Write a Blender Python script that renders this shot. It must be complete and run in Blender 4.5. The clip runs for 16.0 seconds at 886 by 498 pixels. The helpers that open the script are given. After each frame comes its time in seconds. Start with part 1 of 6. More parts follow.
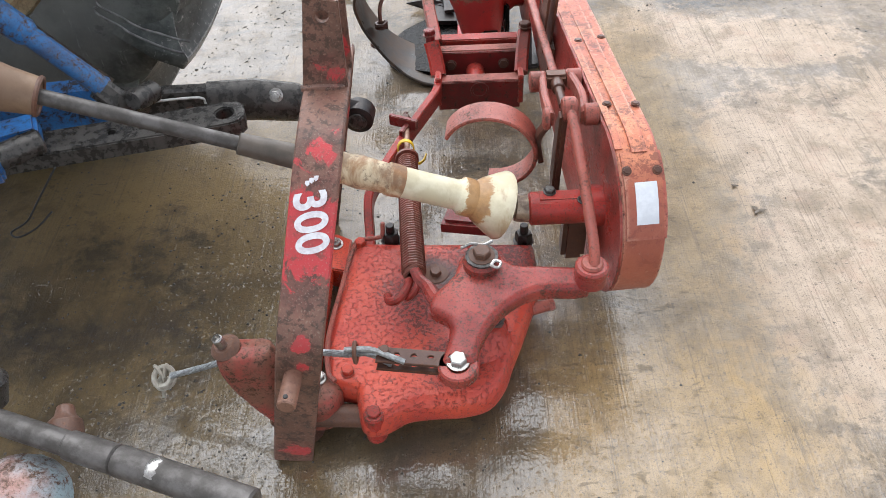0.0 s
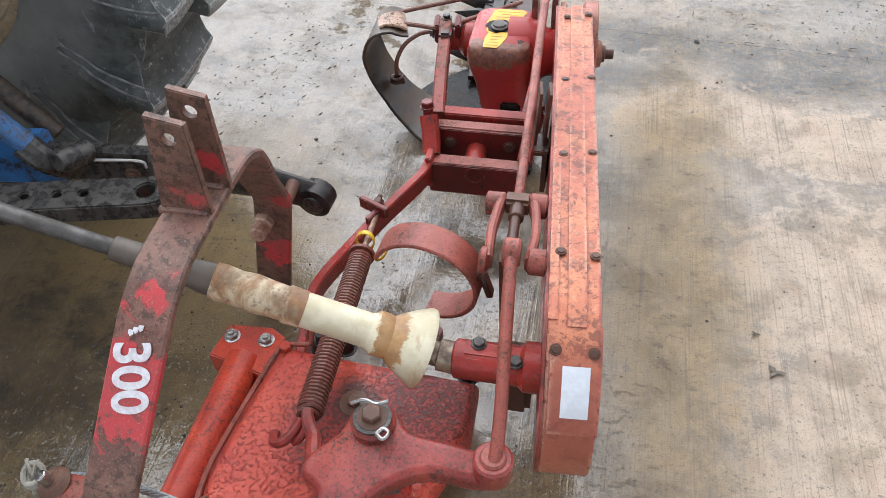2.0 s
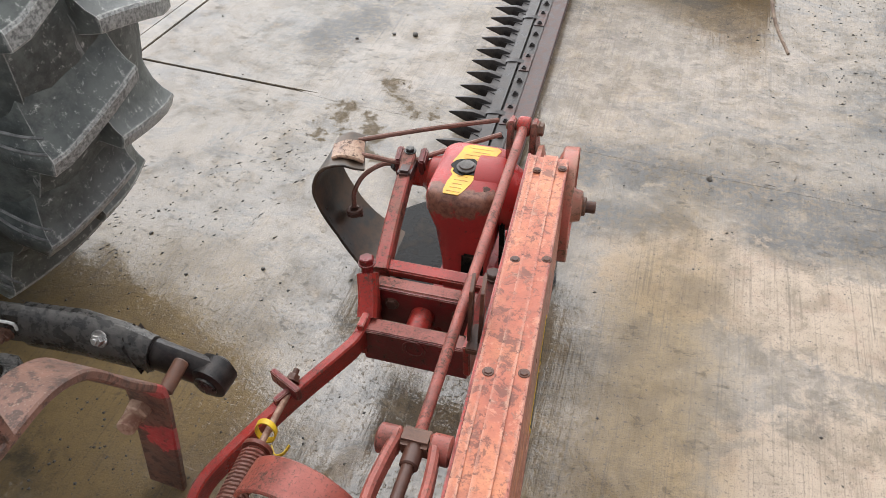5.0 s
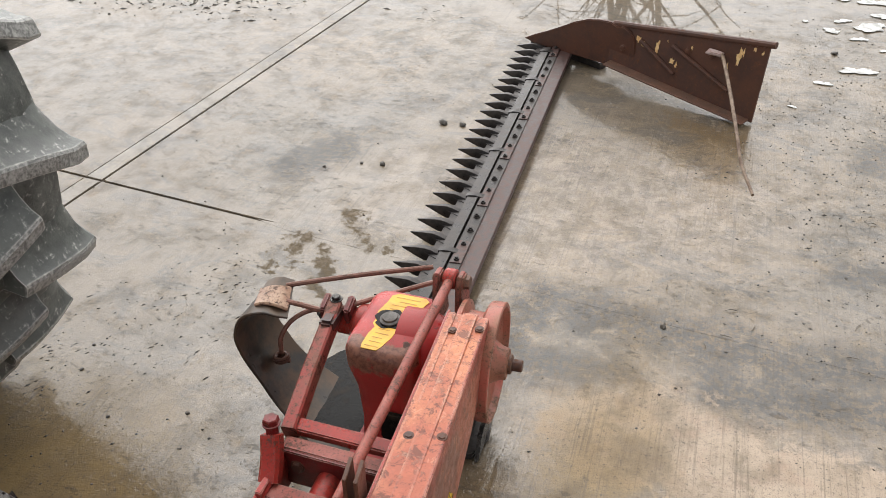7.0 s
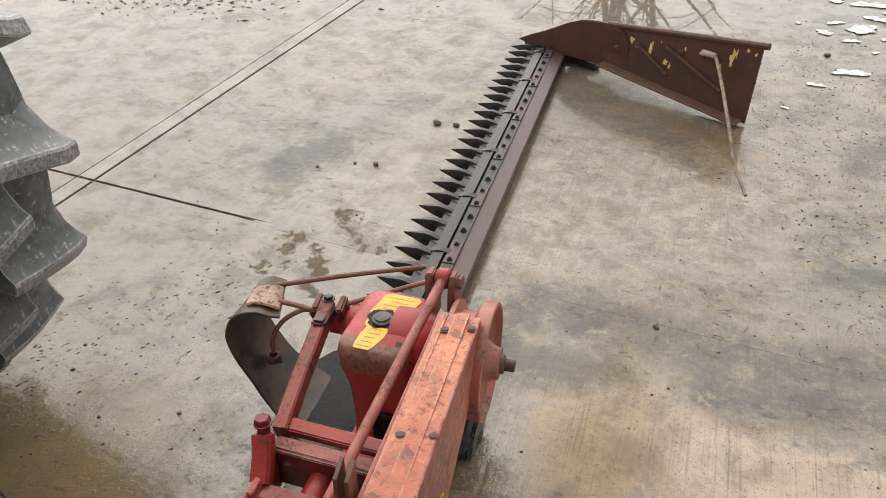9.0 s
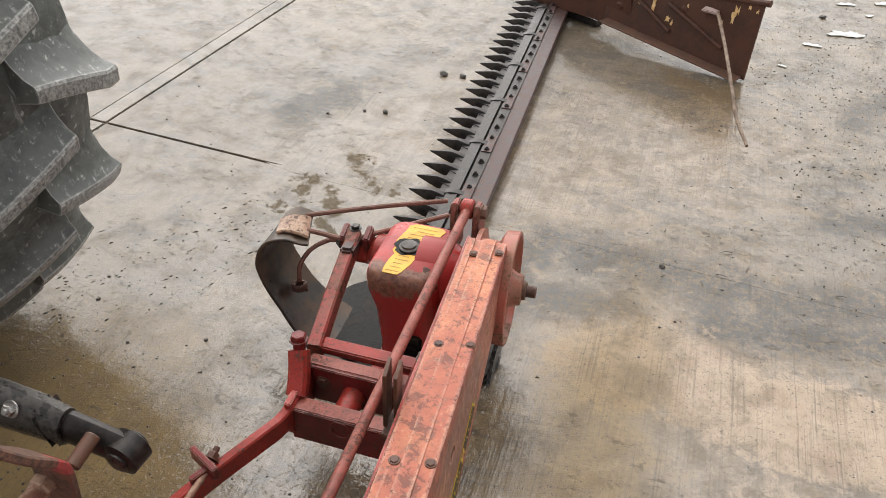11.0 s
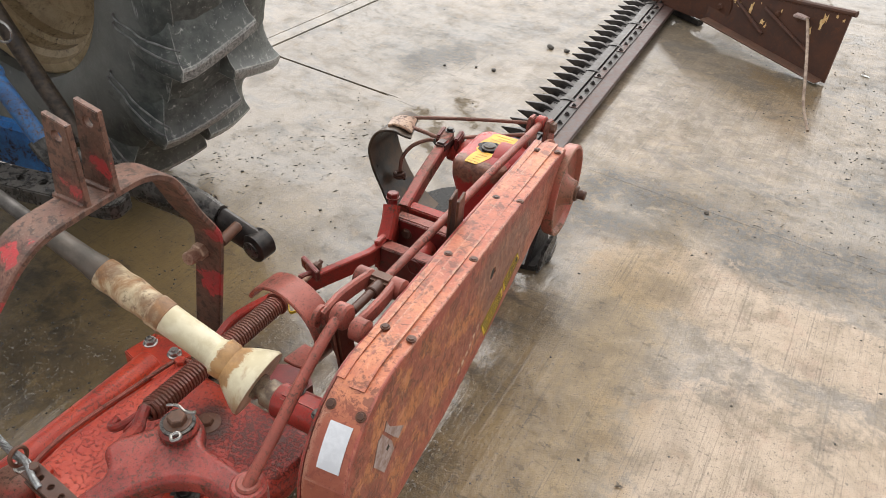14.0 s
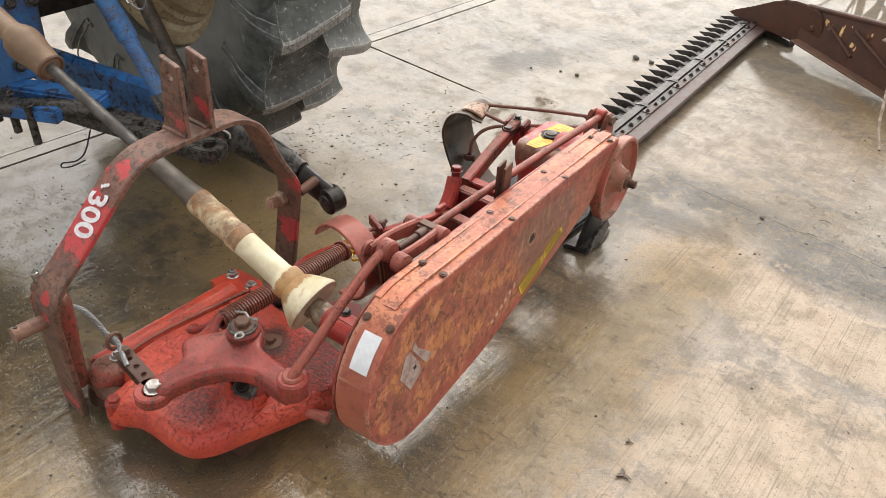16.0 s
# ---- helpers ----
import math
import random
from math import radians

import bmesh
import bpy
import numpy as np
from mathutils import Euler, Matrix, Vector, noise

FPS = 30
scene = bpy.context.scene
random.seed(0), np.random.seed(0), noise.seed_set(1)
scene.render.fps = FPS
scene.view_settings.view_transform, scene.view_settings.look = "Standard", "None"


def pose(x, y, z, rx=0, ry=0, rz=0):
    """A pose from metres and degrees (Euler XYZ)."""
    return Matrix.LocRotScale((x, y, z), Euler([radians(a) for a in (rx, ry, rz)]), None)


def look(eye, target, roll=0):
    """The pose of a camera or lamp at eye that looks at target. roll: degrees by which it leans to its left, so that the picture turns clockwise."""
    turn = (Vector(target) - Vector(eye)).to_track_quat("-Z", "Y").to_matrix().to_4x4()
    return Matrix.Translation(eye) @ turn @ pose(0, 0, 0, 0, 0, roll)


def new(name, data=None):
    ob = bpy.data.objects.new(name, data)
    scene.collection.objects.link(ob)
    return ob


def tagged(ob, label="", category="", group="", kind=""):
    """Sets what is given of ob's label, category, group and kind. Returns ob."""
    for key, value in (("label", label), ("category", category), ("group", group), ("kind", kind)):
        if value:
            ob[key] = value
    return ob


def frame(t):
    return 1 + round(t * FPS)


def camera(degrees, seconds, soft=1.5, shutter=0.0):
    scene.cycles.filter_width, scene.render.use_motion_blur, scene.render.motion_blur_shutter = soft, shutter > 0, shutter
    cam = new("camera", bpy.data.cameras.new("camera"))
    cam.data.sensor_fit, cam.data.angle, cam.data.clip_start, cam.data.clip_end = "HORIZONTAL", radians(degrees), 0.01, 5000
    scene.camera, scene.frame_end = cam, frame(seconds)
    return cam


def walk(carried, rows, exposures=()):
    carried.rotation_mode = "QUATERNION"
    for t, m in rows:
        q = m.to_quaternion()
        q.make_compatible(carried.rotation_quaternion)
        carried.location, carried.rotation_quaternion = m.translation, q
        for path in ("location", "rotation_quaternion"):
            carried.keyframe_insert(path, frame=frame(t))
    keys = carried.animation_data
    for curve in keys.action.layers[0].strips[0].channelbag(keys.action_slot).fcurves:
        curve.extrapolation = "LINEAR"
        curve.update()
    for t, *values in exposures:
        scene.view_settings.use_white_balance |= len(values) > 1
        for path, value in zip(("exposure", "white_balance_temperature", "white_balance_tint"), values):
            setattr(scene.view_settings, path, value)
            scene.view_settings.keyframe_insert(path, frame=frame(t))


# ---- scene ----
cam = camera(58.6, 16.0, soft=0.7)

PATH = [
    (0, (0.105, 0.061, 1.365), (0.08, 1.451, -0.073), -2.8),
    (0.5, (0.18, 0.209, 1.351), (0.108, 1.576, -0.107), -2.9),
    (1, (0.222, 0.31, 1.36), (0.088, 1.654, -0.114), -3.0),
    (1.5, (0.304, 0.38, 1.359), (0.09, 1.713, -0.116), -3.1),
    (2, (0.428, 0.449, 1.366), (0.107, 1.788, -0.085), -3.4),
    (2.5, (0.515, 0.472, 1.372), (0.123, 1.825, -0.049), -4.3),
    (3, (0.54, 0.52, 1.373), (0.114, 1.885, -0.024), -4.8),
    (3.2, (0.545, 0.562, 1.369), (0.111, 1.926, -0.027), -4.9),
    (5.3, (0.573, 0.929, 1.364), (0.108, 2.325, 0.009), -2.1),
    (5.5, (0.607, 0.966, 1.369), (0.128, 2.372, 0.03), -2.1),
    (6, (0.68, 1.021, 1.382), (0.166, 2.458, 0.089), -2.0),
    (6.5, (0.731, 1.045, 1.392), (0.179, 2.513, 0.151), -2.2),
    (7, (0.73, 1.062, 1.408), (0.175, 2.576, 0.225), -2.3),
    (7.5, (0.725, 1.075, 1.407), (0.181, 2.612, 0.248), -2.2),
    (8, (0.729, 1.079, 1.4), (0.186, 2.619, 0.246), -2.2),
    (8.5, (0.731, 1.077, 1.399), (0.187, 2.614, 0.24), -2.0),
    (8.7, (0.737, 1.074, 1.404), (0.191, 2.604, 0.237), -2.0),
    (11, (0.674, 0.928, 1.375), (0.194, 2.424, 0.137), -0.0),
    (11.5, (0.723, 0.904, 1.373), (0.216, 2.387, 0.13), 0.3),
    (12, (0.859, 0.845, 1.382), (0.292, 2.311, 0.145), 0.4),
    (12.5, (0.956, 0.756, 1.391), (0.319, 2.205, 0.167), 0.7),
    (13, (0.965, 0.691, 1.389), (0.282, 2.127, 0.177), 1.3),
    (13.5, (0.948, 0.569, 1.386), (0.239, 1.996, 0.178), 2.0),
    (14, (0.951, 0.465, 1.389), (0.223, 1.883, 0.18), 2.8),
    (14.5, (0.965, 0.425, 1.391), (0.204, 1.827, 0.185), 3.3),
    (15, (1.026, 0.391, 1.395), (0.207, 1.766, 0.196), 3.4),
    (15.5, (1.108, 0.352, 1.404), (0.22, 1.694, 0.216), 3.2),
    (16, (1.183, 0.325, 1.406), (0.229, 1.628, 0.227), 2.7),
]
walk(cam, [(t, look(eye, target, roll)) for t, eye, target, roll in PATH], exposures=[(0.0, 1.06, 6050, 10), (1.5, 0.96, 5900, 10), (3.0, 0.8, 6200, 10), (5.5, 0.77, 6250, 10), (6.0, 0.75, 6250, 10), (6.5, 0.69, 6450, 10), (7.5, 0.58, 6550, 10), (8.5, 0.57, 6650, 10), (11.0, 0.63, 6600, 10), (12.0, 0.67, 6550, 10), (14.0, 0.74, 6650, 10), (16.0, 0.87, 6850, 10)])

# ---- light: an overcast day ----
world = bpy.data.worlds.new("overcast_sky")
scene.world = world
world.use_nodes = True
wn = world.node_tree
sky = wn.nodes.new("ShaderNodeTexSky")
sky.sky_type = "NISHITA"
sky.sun_disc = False
sky.sun_elevation, sky.sun_rotation = radians(50), radians(-28)
sky.air_density, sky.dust_density, sky.ozone_density = 1.0, 1.0, 1.0
grey = wn.nodes.new("ShaderNodeHueSaturation")
grey.inputs["Saturation"].default_value = 0.12
wn.links.new(sky.outputs[0], grey.inputs["Color"])
back = wn.nodes["Background"]
wn.links.new(grey.outputs[0], back.inputs[0])
back.inputs[1].default_value = 0.142
sun_data = bpy.data.lights.new("sun", "SUN")
sun_data.energy, sun_data.angle, sun_data.color = 2.15, radians(98), (1.0, 0.97, 0.925)
sun = new("sun", sun_data)
sun.matrix_basis = look((-3.4, 8.0, 8.8), (0.0, 1.6, 0.0))


# ---- material helpers ----
class Nodes:
    """Short names for the nodes of one material."""

    def __init__(self, name):
        self.m = bpy.data.materials.new(name)
        self.m.use_nodes = True
        self.t = self.m.node_tree
        self.b = self.t.nodes["Principled BSDF"]
        self.co = self.t.nodes.new("ShaderNodeTexCoord").outputs["Object"]

    def put(self, socket, value):
        if isinstance(value, bpy.types.NodeSocket):
            self.t.links.new(value, socket)
        else:
            if isinstance(value, tuple) and len(value) == 3 and socket.type == "RGBA":
                value = (*value, 1.0)
            socket.default_value = value

    def noise(self, scale, detail=5.0, rough=0.6, stretch=None, warp=0.0):
        n = self.t.nodes.new("ShaderNodeTexNoise")
        n.inputs["Scale"].default_value, n.inputs["Detail"].default_value = scale, detail
        n.inputs["Roughness"].default_value, n.inputs["Distortion"].default_value = rough, warp
        v = self.co
        if stretch:
            k = self.t.nodes.new("ShaderNodeMapping")
            k.inputs["Scale"].default_value = stretch
            self.t.links.new(v, k.inputs[0])
            v = k.outputs[0]
        self.t.links.new(v, n.inputs["Vector"])
        return n.outputs[0]

    def step(self, value, lo, hi, a=0.0, b=1.0):
        n = self.t.nodes.new("ShaderNodeMapRange")
        n.interpolation_type = "SMOOTHSTEP"
        for key, v in (("Value", value), ("From Min", lo), ("From Max", hi), ("To Min", a), ("To Max", b)):
            self.put(n.inputs[key], v)
        return n.outputs[0]

    def do(self, op, a, b=0.0, c=0.0):
        n = self.t.nodes.new("ShaderNodeMath")
        n.operation = op
        for i, v in enumerate((a, b, c)):
            self.put(n.inputs[i], v)
        return n.outputs[0]

    def mix(self, fac, a, b, kind="MIX"):
        n = self.t.nodes.new("ShaderNodeMix")
        n.data_type, n.blend_type = "RGBA", kind
        self.put(n.inputs[0], fac), self.put(n.inputs[6], a), self.put(n.inputs[7], b)
        return n.outputs[2]

    def axis(self):
        n = self.t.nodes.new("ShaderNodeSeparateXYZ")
        self.t.links.new(self.co, n.inputs[0])
        return n.outputs

    def bump(self, height, strength, distance, under=None):
        n = self.t.nodes.new("ShaderNodeBump")
        n.inputs["Strength"].default_value, n.inputs["Distance"].default_value = strength, distance
        self.put(n.inputs["Height"], height)
        if under is not None:
            self.t.links.new(under, n.inputs["Normal"])
        return n.outputs[0]

    def done(self, color, rough, normal=None, metal=0.0, **more):
        self.put(self.b.inputs["Base Color"], color)
        self.put(self.b.inputs["Roughness"], rough)
        self.put(self.b.inputs["Metallic"], metal)
        if normal is not None:
            self.t.links.new(normal, self.b.inputs["Normal"])
        for key, v in more.items():
            self.put(self.b.inputs[key.replace("_", " ")], v)
        return self.m

    def near(self, x, y, rx, ry):
        """How far out a place lies in an ellipse of the plan: 1 on its edge."""
        ax = self.axis()
        dx = self.do("DIVIDE", self.do("SUBTRACT", ax[0], x), rx)
        dy = self.do("DIVIDE", self.do("SUBTRACT", ax[1], y), ry)
        return self.do("SQRT", self.do("ADD", self.do("MULTIPLY", dx, dx), self.do("MULTIPLY", dy, dy)))

    def vec(self, op, a, b=None, s=None):
        n = self.t.nodes.new("ShaderNodeVectorMath")
        n.operation = op
        self.put(n.inputs[0], a)
        if b is not None:
            self.put(n.inputs[1], b)
        if s is not None:
            self.put(n.inputs["Scale"], s)
        return n.outputs["Value"] if op in ("DOT_PRODUCT", "LENGTH") else n.outputs[0]

    def stroke(self, x0, y0, x1, y1, r):
        """Distance in metres from a line of the plan, less r."""
        ba = (x1 - x0, y1 - y0, 0.0)
        pa = self.vec("SUBTRACT", self.vec("MULTIPLY", self.co, (1.0, 1.0, 0.0)), (x0, y0, 0.0))
        h = self.do("DIVIDE", self.vec("DOT_PRODUCT", pa, ba), max(ba[0] ** 2 + ba[1] ** 2, 1e-6))
        h = self.do("MINIMUM", self.do("MAXIMUM", h, 0.0), 1.0)
        d = self.vec("LENGTH", self.vec("SUBTRACT", pa, self.vec("SCALE", ba, s=h)))
        return self.do("SUBTRACT", d, r)

    def rim(self, radius):
        """0 on flat faces, rising along edges."""
        bevel = self.t.nodes.new("ShaderNodeBevel")
        bevel.samples = 4
        bevel.inputs["Radius"].default_value = radius
        flat = self.t.nodes.new("ShaderNodeNewGeometry").outputs["Normal"]
        return self.do("SUBTRACT", 1.0, self.vec("DOT_PRODUCT", bevel.outputs[0], flat))

    def blob(self, x, y, z, r):
        ax = self.axis()
        total = 0.0
        for o, c in zip(ax, (x, y, z)):
            d = self.do("SUBTRACT", o, c)
            total = self.do("ADD", self.do("MULTIPLY", d, d), total)
        return self.do("DIVIDE", self.do("SQRT", total), r)


def painted(name, base, worn, rust=(0.11, 0.05, 0.03), amount=0.5, rough=0.38, chips=22.0, dirt=0.35, grimy=0.55, edge=(0.36, 0.19, 0.145)):
    """Old wet paint: faded in broad patches, chipped to rust in small ones, rubbed off along the edges, gritty."""
    n = Nodes(name)
    broad, chip, grit = n.noise(9.0, 6.0, 0.66), n.noise(chips * 3.4, 9.0, 0.74, warp=0.4), n.noise(260.0, 3.0)
    where = n.noise(13.0, 6.0, 0.7)
    color = n.mix(n.step(broad, 0.36, 0.64), base, worn)
    lo = 0.665 - 0.16 * amount
    chip = n.do("ADD", n.do("MULTIPLY", chip, 0.72), n.do("MULTIPLY", where, 0.28))
    halo = n.step(chip, lo - 0.09, lo)
    color = n.mix(n.do("MULTIPLY", halo, 0.35), color, rust)
    worn_off = n.step(chip, lo - 0.015, lo + 0.015)
    rusty = n.mix(n.step(grit, 0.4, 0.62), rust, tuple(0.45 * c for c in rust))
    color = n.mix(n.do("MULTIPLY", worn_off, 0.92), color, rusty)
    rub = n.step(n.do("ADD", n.rim(0.003), n.do("MULTIPLY", n.do("SUBTRACT", chip, 0.5), 0.6)), 0.07, 0.15)
    color = n.mix(n.do("MULTIPLY", rub, 0.75), color, n.mix(n.step(where, 0.42, 0.56), edge, rust))
    color = n.mix(n.do("MULTIPLY", n.step(grit, 0.56, 0.66), dirt * 0.8), color, (0.045, 0.03, 0.022))
    sand = n.do("MULTIPLY", n.step(n.noise(150.0, 4.0, 0.6), 0.53, 0.6), n.step(where, 0.44, 0.6))
    color = n.mix(n.do("MULTIPLY", sand, dirt), color, (0.07, 0.04, 0.028))
    grime = n.noise(4.6, 8.0, 0.72, warp=0.5)
    color = n.mix(n.do("MULTIPLY", n.step(grime, 0.53, 0.66), grimy * 0.7), color, (0.06, 0.03, 0.022))
    height = n.do("ADD", n.do("MULTIPLY", chip, 0.6), n.do("MULTIPLY", grit, 0.25))
    height = n.do("SUBTRACT", height, n.do("MULTIPLY", worn_off, 0.25))
    r = n.step(broad, 0.3, 0.7, rough - 0.1, rough + 0.08)
    r = n.do("ADD", r, n.do("MULTIPLY", worn_off, 0.25))
    return n.done(color, r, n.bump(height, 0.4, 0.003), Specular_IOR_Level=0.28, Coat_Weight=n.step(where, 0.4, 0.62, 0.16, 0.0), Coat_Roughness=0.16)


def bare(name, base, other, rough=0.45, metal=0.6, scale=40.0, relief=0.3):
    """Bare or greasy metal, rubber and the like, in two tones with grain."""
    n = Nodes(name)
    a, b = n.noise(scale, 6.0, 0.65), n.noise(scale * 7, 3.0)
    color = n.mix(n.step(a, 0.38, 0.64), base, other)
    r = n.step(a, 0.3, 0.7, rough - 0.1, rough + 0.14)
    return n.done(color, r, n.bump(n.do("ADD", a, n.do("MULTIPLY", b, 0.4)), relief, 0.003), metal)


def concrete(name, pale=0.0):
    """Broomed, mud-stained concrete under a film of rain water, with a few dry patches and painted reflections."""
    n = Nodes(name)
    big, mid, fine = n.noise(1.7, 6.0, 0.62, warp=0.5), n.noise(6.5, 9.0, 0.7, warp=0.4), n.noise(46.0, 8.0, 0.7)
    grit, speck, pit = n.noise(240.0, 3.0), n.noise(120.0, 3.0, 0.5), n.noise(380.0, 2.0)
    broom = n.noise(1.0, 6.0, 0.65, stretch=(190.0, 3.2, 1.0))
    wide_broom = n.noise(1.0, 5.0, 0.6, stretch=(60.0, 1.6, 1.0))
    sweep = n.noise(1.0, 8.0, 0.74, stretch=(4.0, 7.0, 1.0), warp=0.9)
    blotch = n.noise(15.0, 9.0, 0.72, warp=0.4)
    shake = n.do("ADD", n.do("MULTIPLY", n.do("SUBTRACT", big, 0.5), 0.8), n.do("MULTIPLY", n.do("SUBTRACT", blotch, 0.5), 1.1))

    def zone(*ellipses, soft=0.1, wild=1.0):
        d = None
        for e in ellipses:
            k = n.near(*e)
            d = k if d is None else n.do("MINIMUM", d, k)
        return n.step(n.do("ADD", d, n.do("MULTIPLY", shake, wild)), 1.0 + soft, 1.0 - soft)

    def strokes(*lines, soft=0.01, ragged=0.06):
        d = None
        for e in lines:
            k = n.stroke(*e)
            d = k if d is None else n.do("MINIMUM", d, k)
        return n.step(n.do("ADD", d, n.do("MULTIPLY", n.do("SUBTRACT", blotch, 0.5), ragged)), soft, -soft)

    dry = zone((0.77, 2.33, 0.25, 0.16), (1.05, 2.24, 0.3, 0.13), (1.0, 1.75, 0.3, 0.24), (1.06, 1.25, 0.34, 0.4), (1.45, 1.75, 0.3, 0.25), soft=0.22, wild=1.9)
    tint = zone((0.3, 3.25, 0.35, 0.5), (-0.3, 3.1, 0.3, 0.3), (1.05, 1.2, 0.35, 0.7), (1.3, 1.8, 0.6, 0.9), (0.75, 3.3, 0.3, 0.3), soft=0.6)
    # brown mud by the tractor, its colour darkened further for the shade there
    shaded_mud = zone((-0.9, 1.15, 0.8, 0.95), (-0.4, 0.62, 0.42, 0.24), soft=0.4, wild=0.8)
    pool = zone((-0.1, 6.05, 2.6, 1.5), (-1.1, 1.4, 0.4, 0.35), (-0.75, 3.0, 0.7, 0.9), (-2.3, 3.4, 1.0, 1.5), (0.42, 4.05, 0.3, 0.4), (1.7, 2.95, 0.6, 0.24), (-0.95, 1.25, 0.5, 0.6), soft=0.35)
    smear = strokes((0.42, 2.46, 0.62, 2.5, 0.06), (0.55, 2.7, 0.95, 2.66, 0.08), (0.98, 2.64, 1.45, 2.72, 0.07), (0.88, 2.5, 1.3, 2.55, 0.07), (1.2, 3.05, 1.7, 3.15, 0.05), (-0.61, 3.2, -0.5, 3.36, 0.1), (0.32, 2.35, 0.42, 2.75, 0.06), (1.3, 3.7, 1.6, 4.2, 0.05), soft=0.05, ragged=0.42)
    mud = strokes((-0.29, 2.97, -0.25, 2.92, 0.02), (-0.25, 2.9, -0.2, 2.86, 0.012), (-0.19, 2.84, -0.14, 2.82, 0.014), (-0.39, 2.82, -0.33, 2.79, 0.02), (-0.37, 2.75, -0.33, 2.65, 0.014), (-0.3, 2.78, -0.22, 2.66, 0.016), (-0.25, 2.62, -0.19, 2.56, 0.01), (-0.095, 2.86, -0.092, 2.81, 0.006), (-0.42, 2.7, -0.39, 2.62, 0.008), soft=0.01, ragged=0.26)
    # first stroke paints the swath board's brown reflection, the other two are silt
    silt_and_board_reflection = strokes((0.66, 3.9, 0.92, 3.72, 0.05), (-2.5, 4.5, -2.05, 4.38, 0.05), (-2.3, 4.75, -1.7, 4.8, 0.04), soft=0.05, ragged=0.4)
    oil = zone((0.1, 0.8, 0.17, 0.1), (0.2, 0.92, 0.08, 0.12), soft=0.25)

    color = n.mix(n.step(mid, 0.38, 0.62), (0.185, 0.125, 0.063), (0.105, 0.076, 0.042))
    color = n.mix(n.do("MULTIPLY", n.step(big, 0.42, 0.6), 0.5), color, (0.105, 0.088, 0.066))
    color = n.mix(n.do("MULTIPLY", n.step(sweep, 0.48, 0.62), 0.75), color, (0.05, 0.042, 0.033))
    color = n.mix(n.do("MULTIPLY", n.step(blotch, 0.53, 0.66), 0.6), color, (0.24, 0.175, 0.105))
    tan = n.mix(n.step(blotch, 0.4, 0.62), (0.42, 0.32, 0.228), (0.35, 0.268, 0.188))
    tan = n.mix(n.do("MULTIPLY", n.step(n.noise(9.0, 6.0, 0.7), 0.5, 0.66), 0.5), tan, (0.36, 0.24, 0.165))
    color = n.mix(n.do("MULTIPLY", tint, n.step(blotch, 0.4, 0.6, 0.4, 0.12)), color, tan)
    even = n.do("SUBTRACT", 1.0, n.do("MULTIPLY", pool, 0.4))
    color = n.mix(n.do("MULTIPLY", n.step(fine, 0.51, 0.66), n.do("MULTIPLY", even, 0.4)), color, (0.30, 0.235, 0.15))
    color = n.mix(n.do("MULTIPLY", pool, n.step(mid, 0.4, 0.62, 0.4, 0.1)), color, (0.115, 0.106, 0.092))
    color = n.mix(n.do("MULTIPLY", shaded_mud, n.step(mid, 0.34, 0.66, 0.95, 0.65)), color, n.mix(n.step(n.do("ADD", n.do("MULTIPLY", mid, 0.6), n.do("MULTIPLY", big, 0.4)), 0.43, 0.58), (0.062, 0.041, 0.015), (0.175, 0.118, 0.044)))
    color = n.mix(n.do("MULTIPLY", dry, n.step(mid, 0.42, 0.64, 0.95, 0.4)), color, tan)
    color = n.mix(n.do("MULTIPLY", smear, n.step(fine, 0.4, 0.56, 0.25, 0.9)), color, (0.078, 0.076, 0.074))
    color = n.mix(n.do("MULTIPLY", mud, n.step(fine, 0.42, 0.55, 0.35, 1.0)), color, (0.085, 0.058, 0.024))
    # painted reflections of the guard and the tractor: browner colour, weaker film
    brown_reflection = zone((0.66, 1.7, 0.16, 0.75), (-0.55, 1.68, 0.38, 0.34), soft=0.6, wild=1.5)
    color = n.mix(n.do("MULTIPLY", brown_reflection, 0.75), color, n.mix(n.step(mid, 0.4, 0.62), (0.25, 0.167, 0.066), (0.18, 0.12, 0.05)))
    # golden-brown front ground, its colour saturated to imitate the guard's reflection
    golden_front = zone((0.42, 0.82, 0.38, 0.26), (0.2, 0.55, 0.5, 0.22), soft=0.5, wild=0.8)
    color = n.mix(n.do("MULTIPLY", golden_front, 0.7), color, n.mix(n.step(blotch, 0.4, 0.62), (0.38, 0.25, 0.1), (0.27, 0.175, 0.068)))
    color = n.mix(n.do("MULTIPLY", silt_and_board_reflection, 0.8), color, (0.12, 0.075, 0.028))
    stain = strokes((-0.8, 1.42, -0.5, 1.28, 0.06), (-0.62, 1.5, -0.5, 1.42, 0.03), (-0.95, 1.3, -0.78, 1.1, 0.035), (-0.7, 1.16, -0.45, 1.12, 0.03), soft=0.07, ragged=0.35)
    color = n.mix(n.do("MULTIPLY", stain, n.step(blotch, 0.4, 0.6, 0.9, 0.35)), color, (0.045, 0.034, 0.02))
    color = n.mix(n.do("MULTIPLY", oil, 0.6), color, (0.03, 0.029, 0.028))
    lines = n.do("MULTIPLY", n.step(broom, 0.5, 0.62), n.step(wide_broom, 0.42, 0.62, 0.16, 0.45))
    color = n.mix(lines, color, (0.075, 0.058, 0.04))
    color = n.mix(n.do("MULTIPLY", n.step(speck, 0.62, 0.68), n.do("MULTIPLY", even, 0.55)), color, (0.04, 0.034, 0.028))
    color = n.mix(n.do("MULTIPLY", n.step(n.noise(70.0, 6.0, 0.7, warp=0.3), 0.56, 0.64), n.do("MULTIPLY", even, 0.32)), color, (0.07, 0.058, 0.044))
